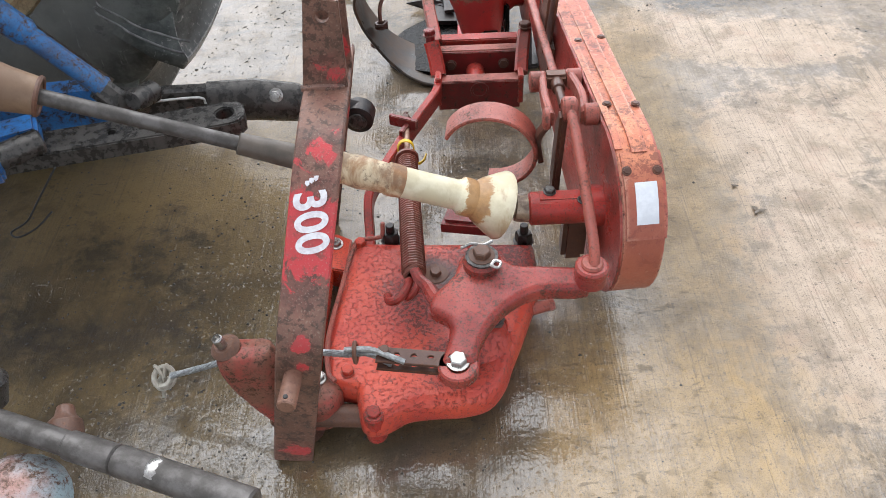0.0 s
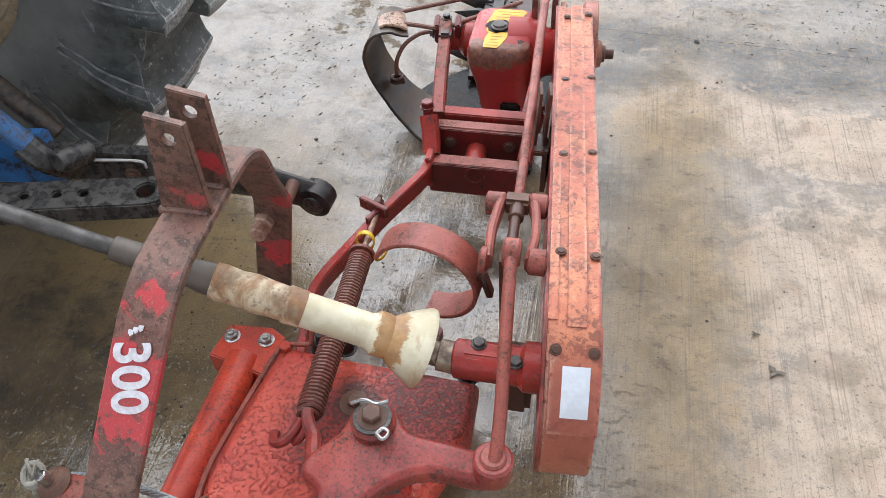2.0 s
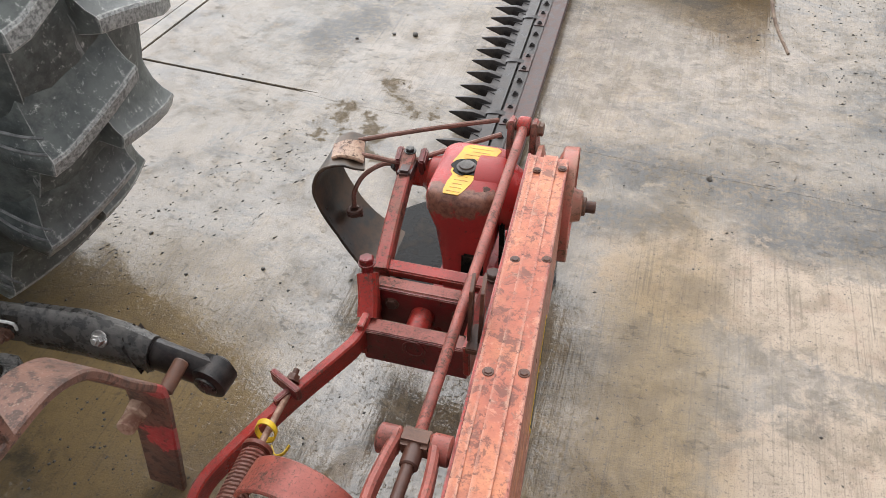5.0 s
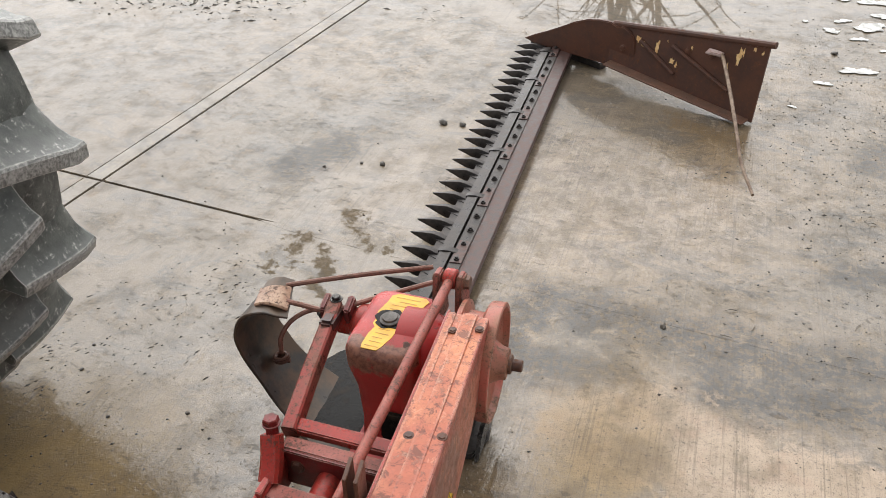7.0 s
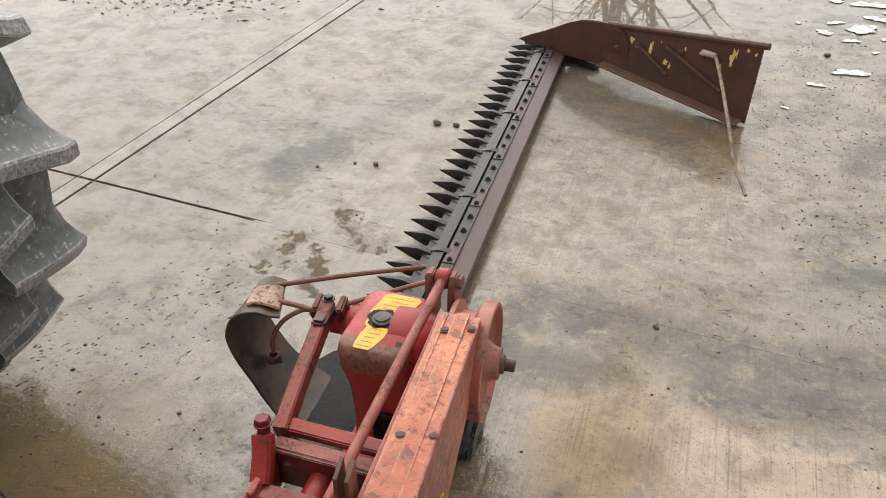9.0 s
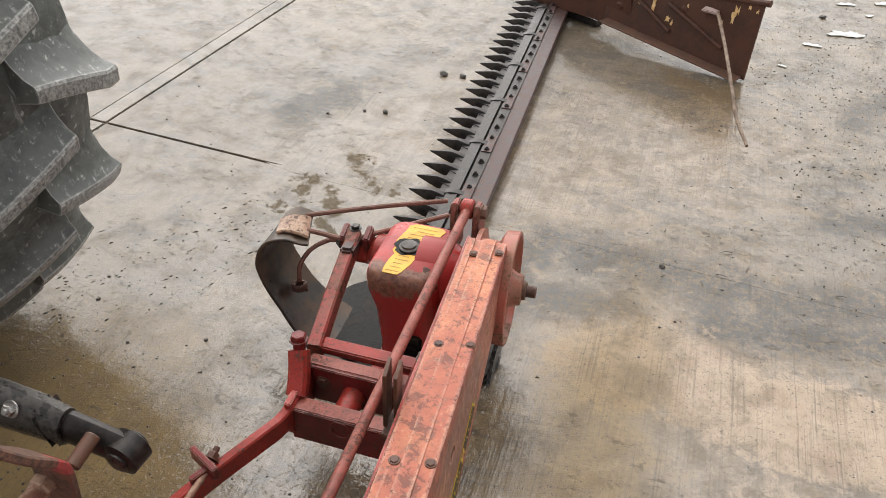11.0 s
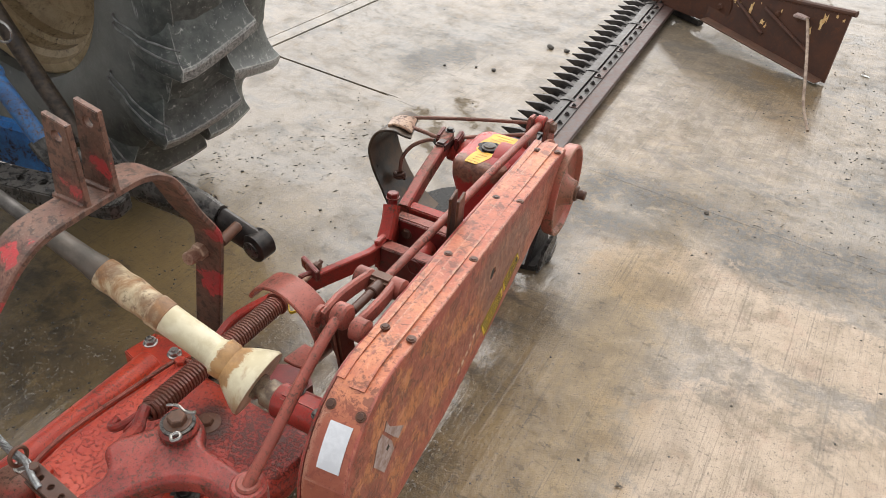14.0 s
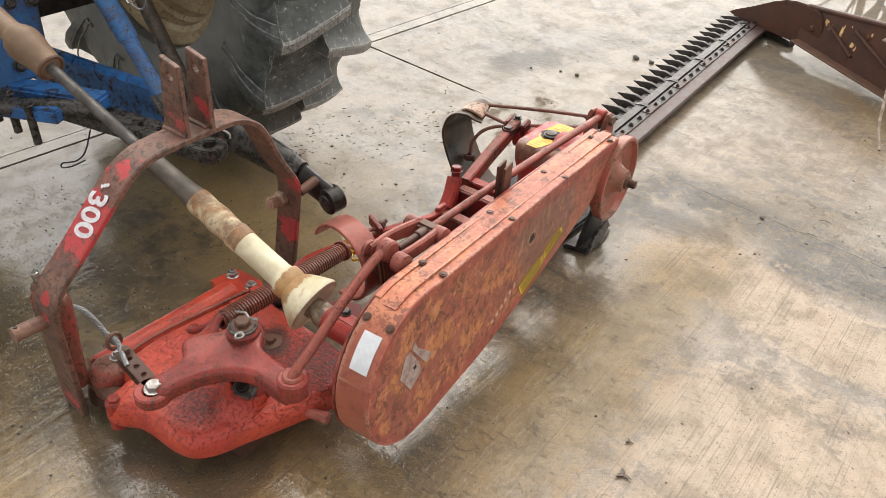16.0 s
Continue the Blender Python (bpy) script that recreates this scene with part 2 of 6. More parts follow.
    color = n.mix(n.do("MULTIPLY", n.step(pit, 0.55, 0.65), n.do("MULTIPLY", even, 0.4)), color, (0.05, 0.043, 0.036))
    if pale:
        color = n.mix(pale, color, (0.33, 0.31, 0.275))

    dash = n.step(n.noise(1.0, 4.0, 0.6, stretch=(26.0, 52.0, 1.0), warp=0.6), 0.575, 0.64)
    dash = n.do("MULTIPLY", dash, n.step(n.noise(3.2, 5.0, 0.7), 0.4, 0.58))
    dash = n.do("MULTIPLY", dash, n.do("SUBTRACT", 1.0, n.do("MULTIPLY", dry, 0.8)))
    color = n.mix(n.do("MULTIPLY", dash, 0.45), color, (0.04, 0.034, 0.027))
    film = n.do("SUBTRACT", 1.0, n.do("MULTIPLY", dry, 0.45))
    film = n.do("MULTIPLY", film, n.do("SUBTRACT", 1.0, n.do("MULTIPLY", dash, 0.5)))
    film = n.do("MULTIPLY", film, n.step(n.do("ADD", n.do("MULTIPLY", mid, 0.6), n.do("MULTIPLY", blotch, 0.4)), 0.62, 0.45, 0.6, 1.05))
    film = n.do("MULTIPLY", film, n.do("SUBTRACT", 1.0, n.do("MAXIMUM", n.do("MULTIPLY", mud, 0.9), n.do("MULTIPLY", smear, 0.5))))
    film = n.do("MULTIPLY", film, n.do("SUBTRACT", 1.0, n.do("MULTIPLY", brown_reflection, 0.6)))
    gloss = n.step(n.do("ADD", n.do("MULTIPLY", mid, 0.5), n.do("MULTIPLY", sweep, 0.5)), 0.38, 0.62, 0.02, 0.07)
    calm = n.do("SUBTRACT", 1.0, n.do("MULTIPLY", zone((0.2, 5.5, 1.6, 0.95), soft=0.2), 0.98))
    height = n.do("ADD", n.do("MULTIPLY", broom, 0.35), n.do("ADD", n.do("MULTIPLY", fine, 0.7), n.do("MULTIPLY", grit, 0.5)))
    rough_ground = n.bump(n.do("MULTIPLY", height, calm), 0.8, 0.004)
    wave = n.do("ADD", n.do("MULTIPLY", n.noise(38.0, 3.0, 0.5), 0.3), n.do("MULTIPLY", n.noise(150.0, 2.0, 0.5), 0.1))
    wave = n.do("ADD", wave, n.do("MULTIPLY", broom, n.step(wide_broom, 0.4, 0.6, 0.04, 0.2)))
    grain = n.do("MULTIPLY", n.step(n.noise(105.0, 2.0, 0.4), 0.58, 0.66), n.do("MULTIPLY", n.step(blotch, 0.4, 0.6, 0.06, 0.26), n.do("ADD", 1.0, n.do("MULTIPLY", shaded_mud, n.step(n.noise(5.0, 5.0, 0.65), 0.45, 0.65, -0.4, 1.4)))))
    ripple = n.do("MULTIPLY", n.do("ADD", wave, grain), n.do("MULTIPLY", calm, n.step(pool, 0.0, 1.0, 1.0, 0.6)))
    return n.done(color, 0.75, rough_ground, Specular_IOR_Level=0.25, Coat_Weight=n.do("MULTIPLY", film, 0.5), Coat_Roughness=n.do("MULTIPLY", gloss, calm), Coat_IOR=2.25, Coat_Normal=n.bump(ripple, 1.0, 0.003))


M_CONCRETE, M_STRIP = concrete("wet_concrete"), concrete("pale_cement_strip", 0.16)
M_JOINT = bare("dirt_in_joint", (0.075, 0.063, 0.048), (0.13, 0.11, 0.085), 0.6, 0.0)
M_RED = painted("faded_red_paint", (0.40, 0.038, 0.028), (0.25, 0.028, 0.022), (0.13, 0.055, 0.038), 0.5, 0.34, 62.0, 0.7, 0.7, (0.46, 0.21, 0.16))
M_RED_BRIGHT = painted("orange_red_paint", (0.60, 0.075, 0.035), (0.40, 0.045, 0.03), (0.12, 0.045, 0.03), 0.3, 0.33, 26.0, 0.7, 0.2)
M_RED_RUST = painted("half_rusted_red_paint", (0.34, 0.05, 0.042), (0.2, 0.09, 0.06), (0.13, 0.06, 0.038), 0.75, 0.45, 24.0, 0.6, 0.4)
M_DECAL_INK = bare("faded_orange_print", (0.56, 0.3, 0.045), (0.45, 0.2, 0.04), 0.5, 0.0)
M_PALE_RUST = bare("pale_rusty_worn_steel", (0.42, 0.28, 0.2), (0.24, 0.12, 0.08), 0.5, 0.1, 60.0)
M_GREASY = bare("greasy_tan_shaft_steel", (0.34, 0.27, 0.19), (0.14, 0.1, 0.075), 0.35, 0.3, 45.0)
M_CRANK = painted("gritty_wet_red_paint", (0.37, 0.066, 0.05), (0.24, 0.036, 0.032), (0.11, 0.04, 0.03), 0.62, 0.26, 60.0, 1.0, 0.7)
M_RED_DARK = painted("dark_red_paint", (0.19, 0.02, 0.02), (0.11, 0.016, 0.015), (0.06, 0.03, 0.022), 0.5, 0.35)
M_PINK = painted("weathered_pink_red_paint", (0.36, 0.092, 0.066), (0.24, 0.062, 0.046), (0.12, 0.052, 0.036), 0.6, 0.42, 46.0, 0.6, 0.7)
M_RUST = painted("rusty_steel", (0.15, 0.075, 0.05), (0.10, 0.06, 0.045), (0.2, 0.09, 0.05), 0.5, 0.5, 30.0, edge=(0.26, 0.135, 0.095))
M_RUST_DARK = painted("dark_brown_rusty_steel", (0.10, 0.045, 0.03), (0.07, 0.036, 0.028), (0.15, 0.06, 0.03), 0.45, 0.42, 20.0, edge=(0.17, 0.085, 0.06))
M_HITCH_PIN = painted("brown_worn_pin_steel", (0.27, 0.15, 0.105), (0.2, 0.1, 0.07), (0.1, 0.05, 0.035), 0.5, 0.42, 30.0)
M_PULLEY = painted("dusty_tan_red_paint", (0.40, 0.105, 0.075), (0.30, 0.13, 0.085), (0.22, 0.12, 0.075), 0.6, 0.42, 14.0, 0.4, 0.3)
M_RUST_ROD = painted("rusty_rod_with_pink_rests", (0.17, 0.075, 0.05), (0.26, 0.12, 0.09), (0.09, 0.045, 0.03), 0.6, 0.42, 50.0)
M_STEEL = bare("dark_greasy_steel", (0.036, 0.034, 0.032), (0.095, 0.088, 0.08), 0.28, 0.45, 60.0, 0.6)
M_KNIFE = bare("blackened_oily_steel", (0.022, 0.02, 0.02), (0.05, 0.042, 0.038), 0.36, 0.5)
M_BAR = bare("brown_black_bar_steel", (0.045, 0.03, 0.028), (0.085, 0.042, 0.034), 0.42, 0.2, 55.0)
M_ZINC = bare("zinc_plated_steel", (0.5, 0.49, 0.47), (0.3, 0.28, 0.26), 0.3, 0.9, 60.0)
M_SHAFT = bare("worn_grey_shaft_steel", (0.125, 0.115, 0.108), (0.065, 0.058, 0.052), 0.45, 0.3, 30.0)
M_BLUE = painted("chipped_blue_paint", (0.045, 0.20, 0.50), (0.05, 0.13, 0.28), (0.13, 0.10, 0.085), 0.68, 0.4, 24.0, 0.6, 0.6)
M_BLUE_GRIMY = painted("blue_paint_under_black_grease", (0.035, 0.19, 0.52), (0.03, 0.13, 0.34), (0.03, 0.028, 0.026), 0.7, 0.4, 9.0, 0.6, 0.5)
M_BALL = painted("mottled_pink_and_pale_blue_paint", (0.42, 0.24, 0.2), (0.30, 0.40, 0.44), (0.16, 0.09, 0.06), 0.7, 0.3, 20.0, 0.5, 0.4)
M_BLACK = bare("black_wire_and_holes", (0.012, 0.012, 0.013), (0.03, 0.028, 0.027), 0.5, 0.0)
M_TAN_RIM = painted("dirty_tan_rim_paint", (0.56, 0.43, 0.26), (0.42, 0.31, 0.18), (0.09, 0.06, 0.04), 0.4, 0.45)
M_BOOT = bare("tan_plastic_boot", (0.24, 0.155, 0.095), (0.17, 0.105, 0.065), 0.5, 0.0, 14.0)
M_YELLOW = bare("yellow_plastic", (0.75, 0.5, 0.02), (0.6, 0.38, 0.02), 0.4, 0.0)
M_WHITE = bare("white_paper_label", (0.72, 0.74, 0.78), (0.6, 0.62, 0.66), 0.5, 0.0, 25.0, 0.1)
M_PALE = bare("washed_grey_sticker_rest", (0.42, 0.33, 0.31), (0.30, 0.2, 0.17), 0.5, 0.0, 60.0, 0.1)
M_INK = bare("dark_print", (0.03, 0.025, 0.02), (0.08, 0.05, 0.02), 0.5, 0.0)
M_LETTER = bare("white_paint_marker", (0.75, 0.74, 0.76), (0.6, 0.55, 0.58), 0.5, 0.0, 70.0, 0.2)
M_CABLE = bare("galvanised_wire_rope", (0.4, 0.42, 0.43), (0.25, 0.25, 0.25), 0.4, 0.7, 120.0)
M_LEAF = bare("wet_brown_leaf", (0.10, 0.075, 0.05), (0.055, 0.042, 0.03), 0.5, 0.0)
M_PAPER = bare("soaked_white_scrap", (0.68, 0.68, 0.66), (0.4, 0.4, 0.38), 0.6, 0.0, 25.0)
M_MUD = bare("wet_mud", (0.035, 0.03, 0.024), (0.07, 0.058, 0.045), 0.6, 0.0)
M_BARK = bare("grey_bark", (0.055, 0.045, 0.036), (0.035, 0.03, 0.025), 0.8, 0.0)


def tyre_rubber():
    """Old rubber, dusty in the grooves and scuffed pale on top of the bars."""
    n = Nodes("dusty_tyre_rubber")
    a, b, c = n.noise(7.0, 6.0, 0.65), n.noise(60.0, 8.0, 0.76), n.noise(300.0, 2.0)
    ax = n.axis()
    dx, dz = n.do("SUBTRACT", ax[0], -1.105), n.do("SUBTRACT", ax[2], 0.735)
    r = n.do("SQRT", n.do("ADD", n.do("MULTIPLY", dx, dx), n.do("MULTIPLY", dz, dz)))
    dy = n.do("DIVIDE", n.do("SUBTRACT", ax[1], 1.922), 0.92)
    crown = n.do("ADD", r, n.do("MULTIPLY", n.do("MULTIPLY", dy, dy), 0.5))
    worn = n.step(n.do("ADD", crown, n.do("MULTIPLY", n.do("SUBTRACT", b, 0.5), 0.008)), 0.731, 0.735)
    color = n.mix(n.step(n.noise(16.0, 8.0, 0.7), 0.38, 0.64), (0.042, 0.048, 0.044), (0.115, 0.124, 0.112))
    dust = n.step(n.do("ADD", r, n.do("MULTIPLY", n.do("SUBTRACT", a, 0.5), 0.09)), 0.672, 0.73)
    color = n.mix(n.do("MULTIPLY", dust, 0.75), color, n.mix(n.step(a, 0.36, 0.66), (0.058, 0.063, 0.059), (0.12, 0.126, 0.116)))
    color = n.mix(n.do("MULTIPLY", n.step(b, 0.59, 0.65), 0.25), color, (0.36, 0.355, 0.33))
    color = n.mix(n.do("MULTIPLY", n.step(n.do("ADD", r, n.do("MULTIPLY", n.do("SUBTRACT", a, 0.5), 0.2)), 0.62, 0.5), 0.6), color, (0.19, 0.19, 0.175))
    nick = n.do("MULTIPLY", n.step(n.noise(1.0, 4.0, 0.65, stretch=(50.0, 50.0, 9.0), warp=0.5), 0.63, 0.67), n.step(a, 0.46, 0.58))
    color = n.mix(n.do("MULTIPLY", nick, 0.55), color, (0.36, 0.365, 0.35))
    color = n.mix(n.do("MULTIPLY", worn, 0.8), color, n.mix(n.step(n.noise(130.0, 8.0, 0.78), 0.42, 0.6), (0.40, 0.395, 0.37), (0.11, 0.11, 0.104)))
    rub = n.step(n.do("ADD", n.rim(0.004), n.do("MULTIPLY", n.do("SUBTRACT", b, 0.5), 0.35)), 0.02, 0.07)
    color = n.mix(n.do("MULTIPLY", rub, n.step(r, 0.62, 0.68, 0.0, 0.85)), color, (0.56, 0.55, 0.51))
    color = n.mix(n.do("MULTIPLY", n.step(n.noise(18.0, 5.0), 0.62, 0.68), 0.5), color, (0.04, 0.04, 0.04))
    return n.done(color, n.step(a, 0.3, 0.7, 0.3, 0.5), n.bump(n.do("ADD", b, n.do("MULTIPLY", c, 0.3)), 0.35, 0.004))


def hitch_steel():
    """Brown rusted bar with rests of bright red paint in a few places."""
    n = Nodes("rusty_hitch_steel_with_red_rests")
    a, b, c = n.noise(14.0, 7.0, 0.66), n.noise(70.0, 6.0, 0.66), n.noise(330.0, 2.0)
    color = n.mix(n.step(a, 0.36, 0.64), (0.125, 0.066, 0.048), (0.215, 0.11, 0.078))
    color = n.mix(n.do("MULTIPLY", n.step(b, 0.48, 0.6), 0.85), color, (0.06, 0.036, 0.027))
    d = None
    for spot in ((-0.088, 1.005, 0.61, 0.019), (-0.066, 1.03, 0.632, 0.013), (-0.08, 1.12, 0.672, 0.027), (-0.07, 1.18, 0.675, 0.022), (-0.135, 0.812, 0.385, 0.013), (-0.14, 0.808, 0.335, 0.01), (-0.12, 1.462, 0.36, 0.030), (-0.155, 1.468, 0.2, 0.041), (-0.2, 0.825, 0.05, 0.024)):
        k = n.blob(*spot)
        d = k if d is None else n.do("MINIMUM", d, k)
    ax = n.axis()
    along = n.do("ADD", n.do("MULTIPLY", ax[1], 0.643), n.do("MULTIPLY", ax[2], 0.766))
    field = n.do("DIVIDE", n.do("ABSOLUTE", n.do("SUBTRACT", n.do("ADD", along, n.do("MULTIPLY", ax[0], 0.35)), 0.952)), 0.072)
    field = n.do("ADD", field, n.step(ax[1], 1.0, 1.03, 0.0, 5.0))
    d = n.do("MINIMUM", n.do("ADD", d, 0.12), field)
    edge = n.do("ADD", d, n.do("MULTIPLY", n.do("SUBTRACT", n.noise(17.0, 9.0, 0.7, warp=0.6), 0.5), 4.2))
    left = n.do("MULTIPLY", n.step(edge, 1.12, 0.95), n.step(n.noise(85.0, 6.0, 0.7), 0.36, 0.46, 0.25, 1.0))
    color = n.mix(n.do("MULTIPLY", n.step(edge, 1.9, 0.8), 0.22), color, (0.28, 0.05, 0.045))
    color = n.mix(left, color, n.mix(n.step(a, 0.4, 0.6), (0.50, 0.045, 0.05), (0.40, 0.06, 0.06)))
    color = n.mix(n.do("MULTIPLY", n.step(c, 0.6, 0.68), 0.3), color, (0.42, 0.33, 0.26))
    rough = n.do("SUBTRACT", n.step(a, 0.3, 0.7, 0.42, 0.62), n.do("MULTIPLY", left, 0.12))
    return n.done(color, rough, n.bump(n.do("ADD", b, n.do("MULTIPLY", c, 0.5)), 0.35, 0.003))


def guard_paint():
    """Bleached orange sheet with red in soft patches and short drips, redder and darker on its outer face and near end.
    """
    n = Nodes("patchy_orange_guard_paint")
    a, b, c = n.noise(5.5, 6.0, 0.62), n.noise(55.0, 8.0, 0.74, warp=0.3), n.noise(280.0, 2.0)
    drop = n.noise(1.0, 5.0, 0.6, stretch=(60.0, 60.0, 22.0))
    where = n.noise(5.0, 5.0, 0.65)
    ax = n.axis()
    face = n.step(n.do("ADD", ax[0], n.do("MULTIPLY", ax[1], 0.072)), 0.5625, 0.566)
    color = n.mix(n.step(a, 0.4, 0.62), (0.58, 0.225, 0.115), (0.46, 0.135, 0.078))
    red = n.do("MULTIPLY", n.step(n.do("ADD", n.do("MULTIPLY", where, 0.75), n.do("MULTIPLY", b, 0.25)), 0.44, 0.55), n.do("ADD", 0.25, n.do("MULTIPLY", face, 0.6)))
    color = n.mix(red, color, (0.32, 0.08, 0.055))
    patch = n.do("MULTIPLY", n.step(n.noise(15.0, 8.0, 0.68), 0.49, 0.53), n.step(n.do("ADD", ax[1], n.do("MULTIPLY", a, 0.6)), 2.35, 1.75))
    color = n.mix(n.do("MULTIPLY", face, 0.8), color, n.mix(patch, (0.36, 0.115, 0.08), (0.56, 0.225, 0.095)))
    mottle = n.do("MULTIPLY", n.step(n.do("ADD", drop, n.do("MULTIPLY", a, 0.4)), 0.68, 0.76), n.do("ADD", 0.15, n.do("MULTIPLY", face, 0.3)))
    color = n.mix(mottle, color, (0.20, 0.065, 0.045))
    color = n.mix(n.do("MULTIPLY", n.step(b, 0.545, 0.6), 0.75), color, (0.14, 0.05, 0.035))
    bare_metal = n.do("MINIMUM", n.blob(0.452, 1.71, 0.34, 0.13), n.blob(0.445, 1.82, 0.335, 0.11))
    bare_metal = n.step(n.do("ADD", bare_metal, n.do("MULTIPLY", n.do("SUBTRACT", where, 0.5), 1.6)), 1.1, 0.7)
    color = n.mix(n.do("MULTIPLY", bare_metal, n.do("MULTIPLY", face, 0.6)), color, (0.15, 0.095, 0.08))
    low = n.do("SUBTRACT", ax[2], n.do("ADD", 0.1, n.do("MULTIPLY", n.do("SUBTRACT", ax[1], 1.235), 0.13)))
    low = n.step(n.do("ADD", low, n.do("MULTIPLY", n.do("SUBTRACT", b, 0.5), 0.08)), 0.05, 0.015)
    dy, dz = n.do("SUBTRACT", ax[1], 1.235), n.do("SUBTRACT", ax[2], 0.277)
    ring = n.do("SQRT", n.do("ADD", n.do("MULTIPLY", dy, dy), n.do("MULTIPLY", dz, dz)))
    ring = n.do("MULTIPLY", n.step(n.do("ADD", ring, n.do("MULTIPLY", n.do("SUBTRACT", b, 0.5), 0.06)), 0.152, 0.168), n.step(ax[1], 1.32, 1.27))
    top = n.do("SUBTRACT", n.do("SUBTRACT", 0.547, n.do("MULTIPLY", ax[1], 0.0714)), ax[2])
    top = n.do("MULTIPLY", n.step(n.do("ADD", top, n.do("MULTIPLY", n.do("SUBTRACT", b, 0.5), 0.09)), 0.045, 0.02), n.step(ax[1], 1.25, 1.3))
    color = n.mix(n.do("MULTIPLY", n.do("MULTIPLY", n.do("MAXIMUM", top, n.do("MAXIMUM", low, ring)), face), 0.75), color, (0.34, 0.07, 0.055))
    color = n.mix(n.do("MULTIPLY", n.step(n.noise(16.0, 7.0, 0.7), 0.54, 0.62), 0.4), color, (0.30, 0.10, 0.07))
    scuff = n.noise(26.0, 8.0, 0.75, warp=0.4)
    color = n.mix(n.do("MULTIPLY", n.step(scuff, 0.54, 0.58), 0.75), color, (0.13, 0.05, 0.036))
    color = n.mix(n.do("MULTIPLY", n.step(scuff, 0.43, 0.38), 0.45), color, (0.66, 0.3, 0.19))
    color = n.mix(n.do("MULTIPLY", n.step(c, 0.58, 0.7), 0.35), color, (0.12, 0.05, 0.04))
    # darker red-brown towards the near end
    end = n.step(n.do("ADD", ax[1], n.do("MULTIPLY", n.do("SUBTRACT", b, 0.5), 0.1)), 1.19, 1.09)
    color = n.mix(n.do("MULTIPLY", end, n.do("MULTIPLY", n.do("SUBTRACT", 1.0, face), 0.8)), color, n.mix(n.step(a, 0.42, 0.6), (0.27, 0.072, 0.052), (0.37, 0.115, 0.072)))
    fold = n.step(n.do("ADD", n.rim(0.01), n.do("MULTIPLY", n.do("SUBTRACT", b, 0.5), 0.3)), 0.015, 0.06)
    color = n.mix(n.do("MULTIPLY", fold, 0.7), color, n.mix(n.step(where, 0.42, 0.56), (0.36, 0.11, 0.08), (0.60, 0.33, 0.23)))
    color = n.mix(n.do("MULTIPLY", fold, n.step(n.noise(120.0, 6.0, 0.7), 0.54, 0.6)), color, (0.09, 0.035, 0.026))
    return n.done(color, n.step(b, 0.3, 0.7, 0.3, 0.5), n.bump(n.do("ADD", b, n.do("MULTIPLY", c, 0.4)), 0.3, 0.003), Specular_IOR_Level=0.3)


def housing_paint():
    """Bright orange-red paint under wet red-brown grit, thickest round the oily bolt."""
    n = Nodes("gritty_orange_red_housing_paint")
    a, b, c = n.noise(8.0, 7.0, 0.66), n.noise(140.0, 7.0, 0.72), n.noise(420.0, 2.0)
    color = n.mix(n.step(a, 0.38, 0.64), (0.61, 0.082, 0.043), (0.46, 0.05, 0.033))
    # darker crimson and more crumbs below the crank and the shaft's bell
    d = n.do("MINIMUM", n.blob(0.05, 1.12, 0.13, 0.11), n.do("MINIMUM", n.blob(0.2, 1.22, 0.13, 0.13), n.blob(0.1, 0.96, 0.13, 0.07)))
    lie = n.step(n.do("ADD", d, n.do("MULTIPLY", n.do("SUBTRACT", a, 0.5), 1.4)), 1.25, 0.4)
    color = n.mix(n.do("MULTIPLY", lie, 0.6), color, (0.24, 0.026, 0.028))
    crumbs = n.step(n.do("ADD", b, n.do("MULTIPLY", lie, 0.07)), 0.545, 0.585)
    color = n.mix(n.do("MULTIPLY", crumbs, n.do("ADD", 0.5, n.do("MULTIPLY", lie, 0.4))), color, (0.09, 0.02, 0.014))
    color = n.mix(n.step(n.do("ADD", n.blob(0.067, 1.185, 0.13, 0.055), n.do("MULTIPLY", n.do("SUBTRACT", a, 0.5), 1.5)), 1.1, 0.4, 0.0, 0.8), color, (0.05, 0.03, 0.024))
    color = n.mix(n.do("MULTIPLY", n.step(n.noise(30.0, 8.0, 0.7), 0.62, 0.66), 0.7), color, (0.2, 0.06, 0.04))
    height = n.do("ADD", n.do("MULTIPLY", crumbs, 0.8), n.do("ADD", n.do("MULTIPLY", c, 0.3), n.do("MULTIPLY", n.noise(70.0, 4.0, 0.6), 0.8)))
    wet = n.bump(height, 0.7, 0.003)
    return n.done(color, n.step(a, 0.3, 0.7, 0.28, 0.46), wet, Specular_IOR_Level=0.35, Coat_Weight=0.3, Coat_Roughness=0.14, Coat_Normal=wet)


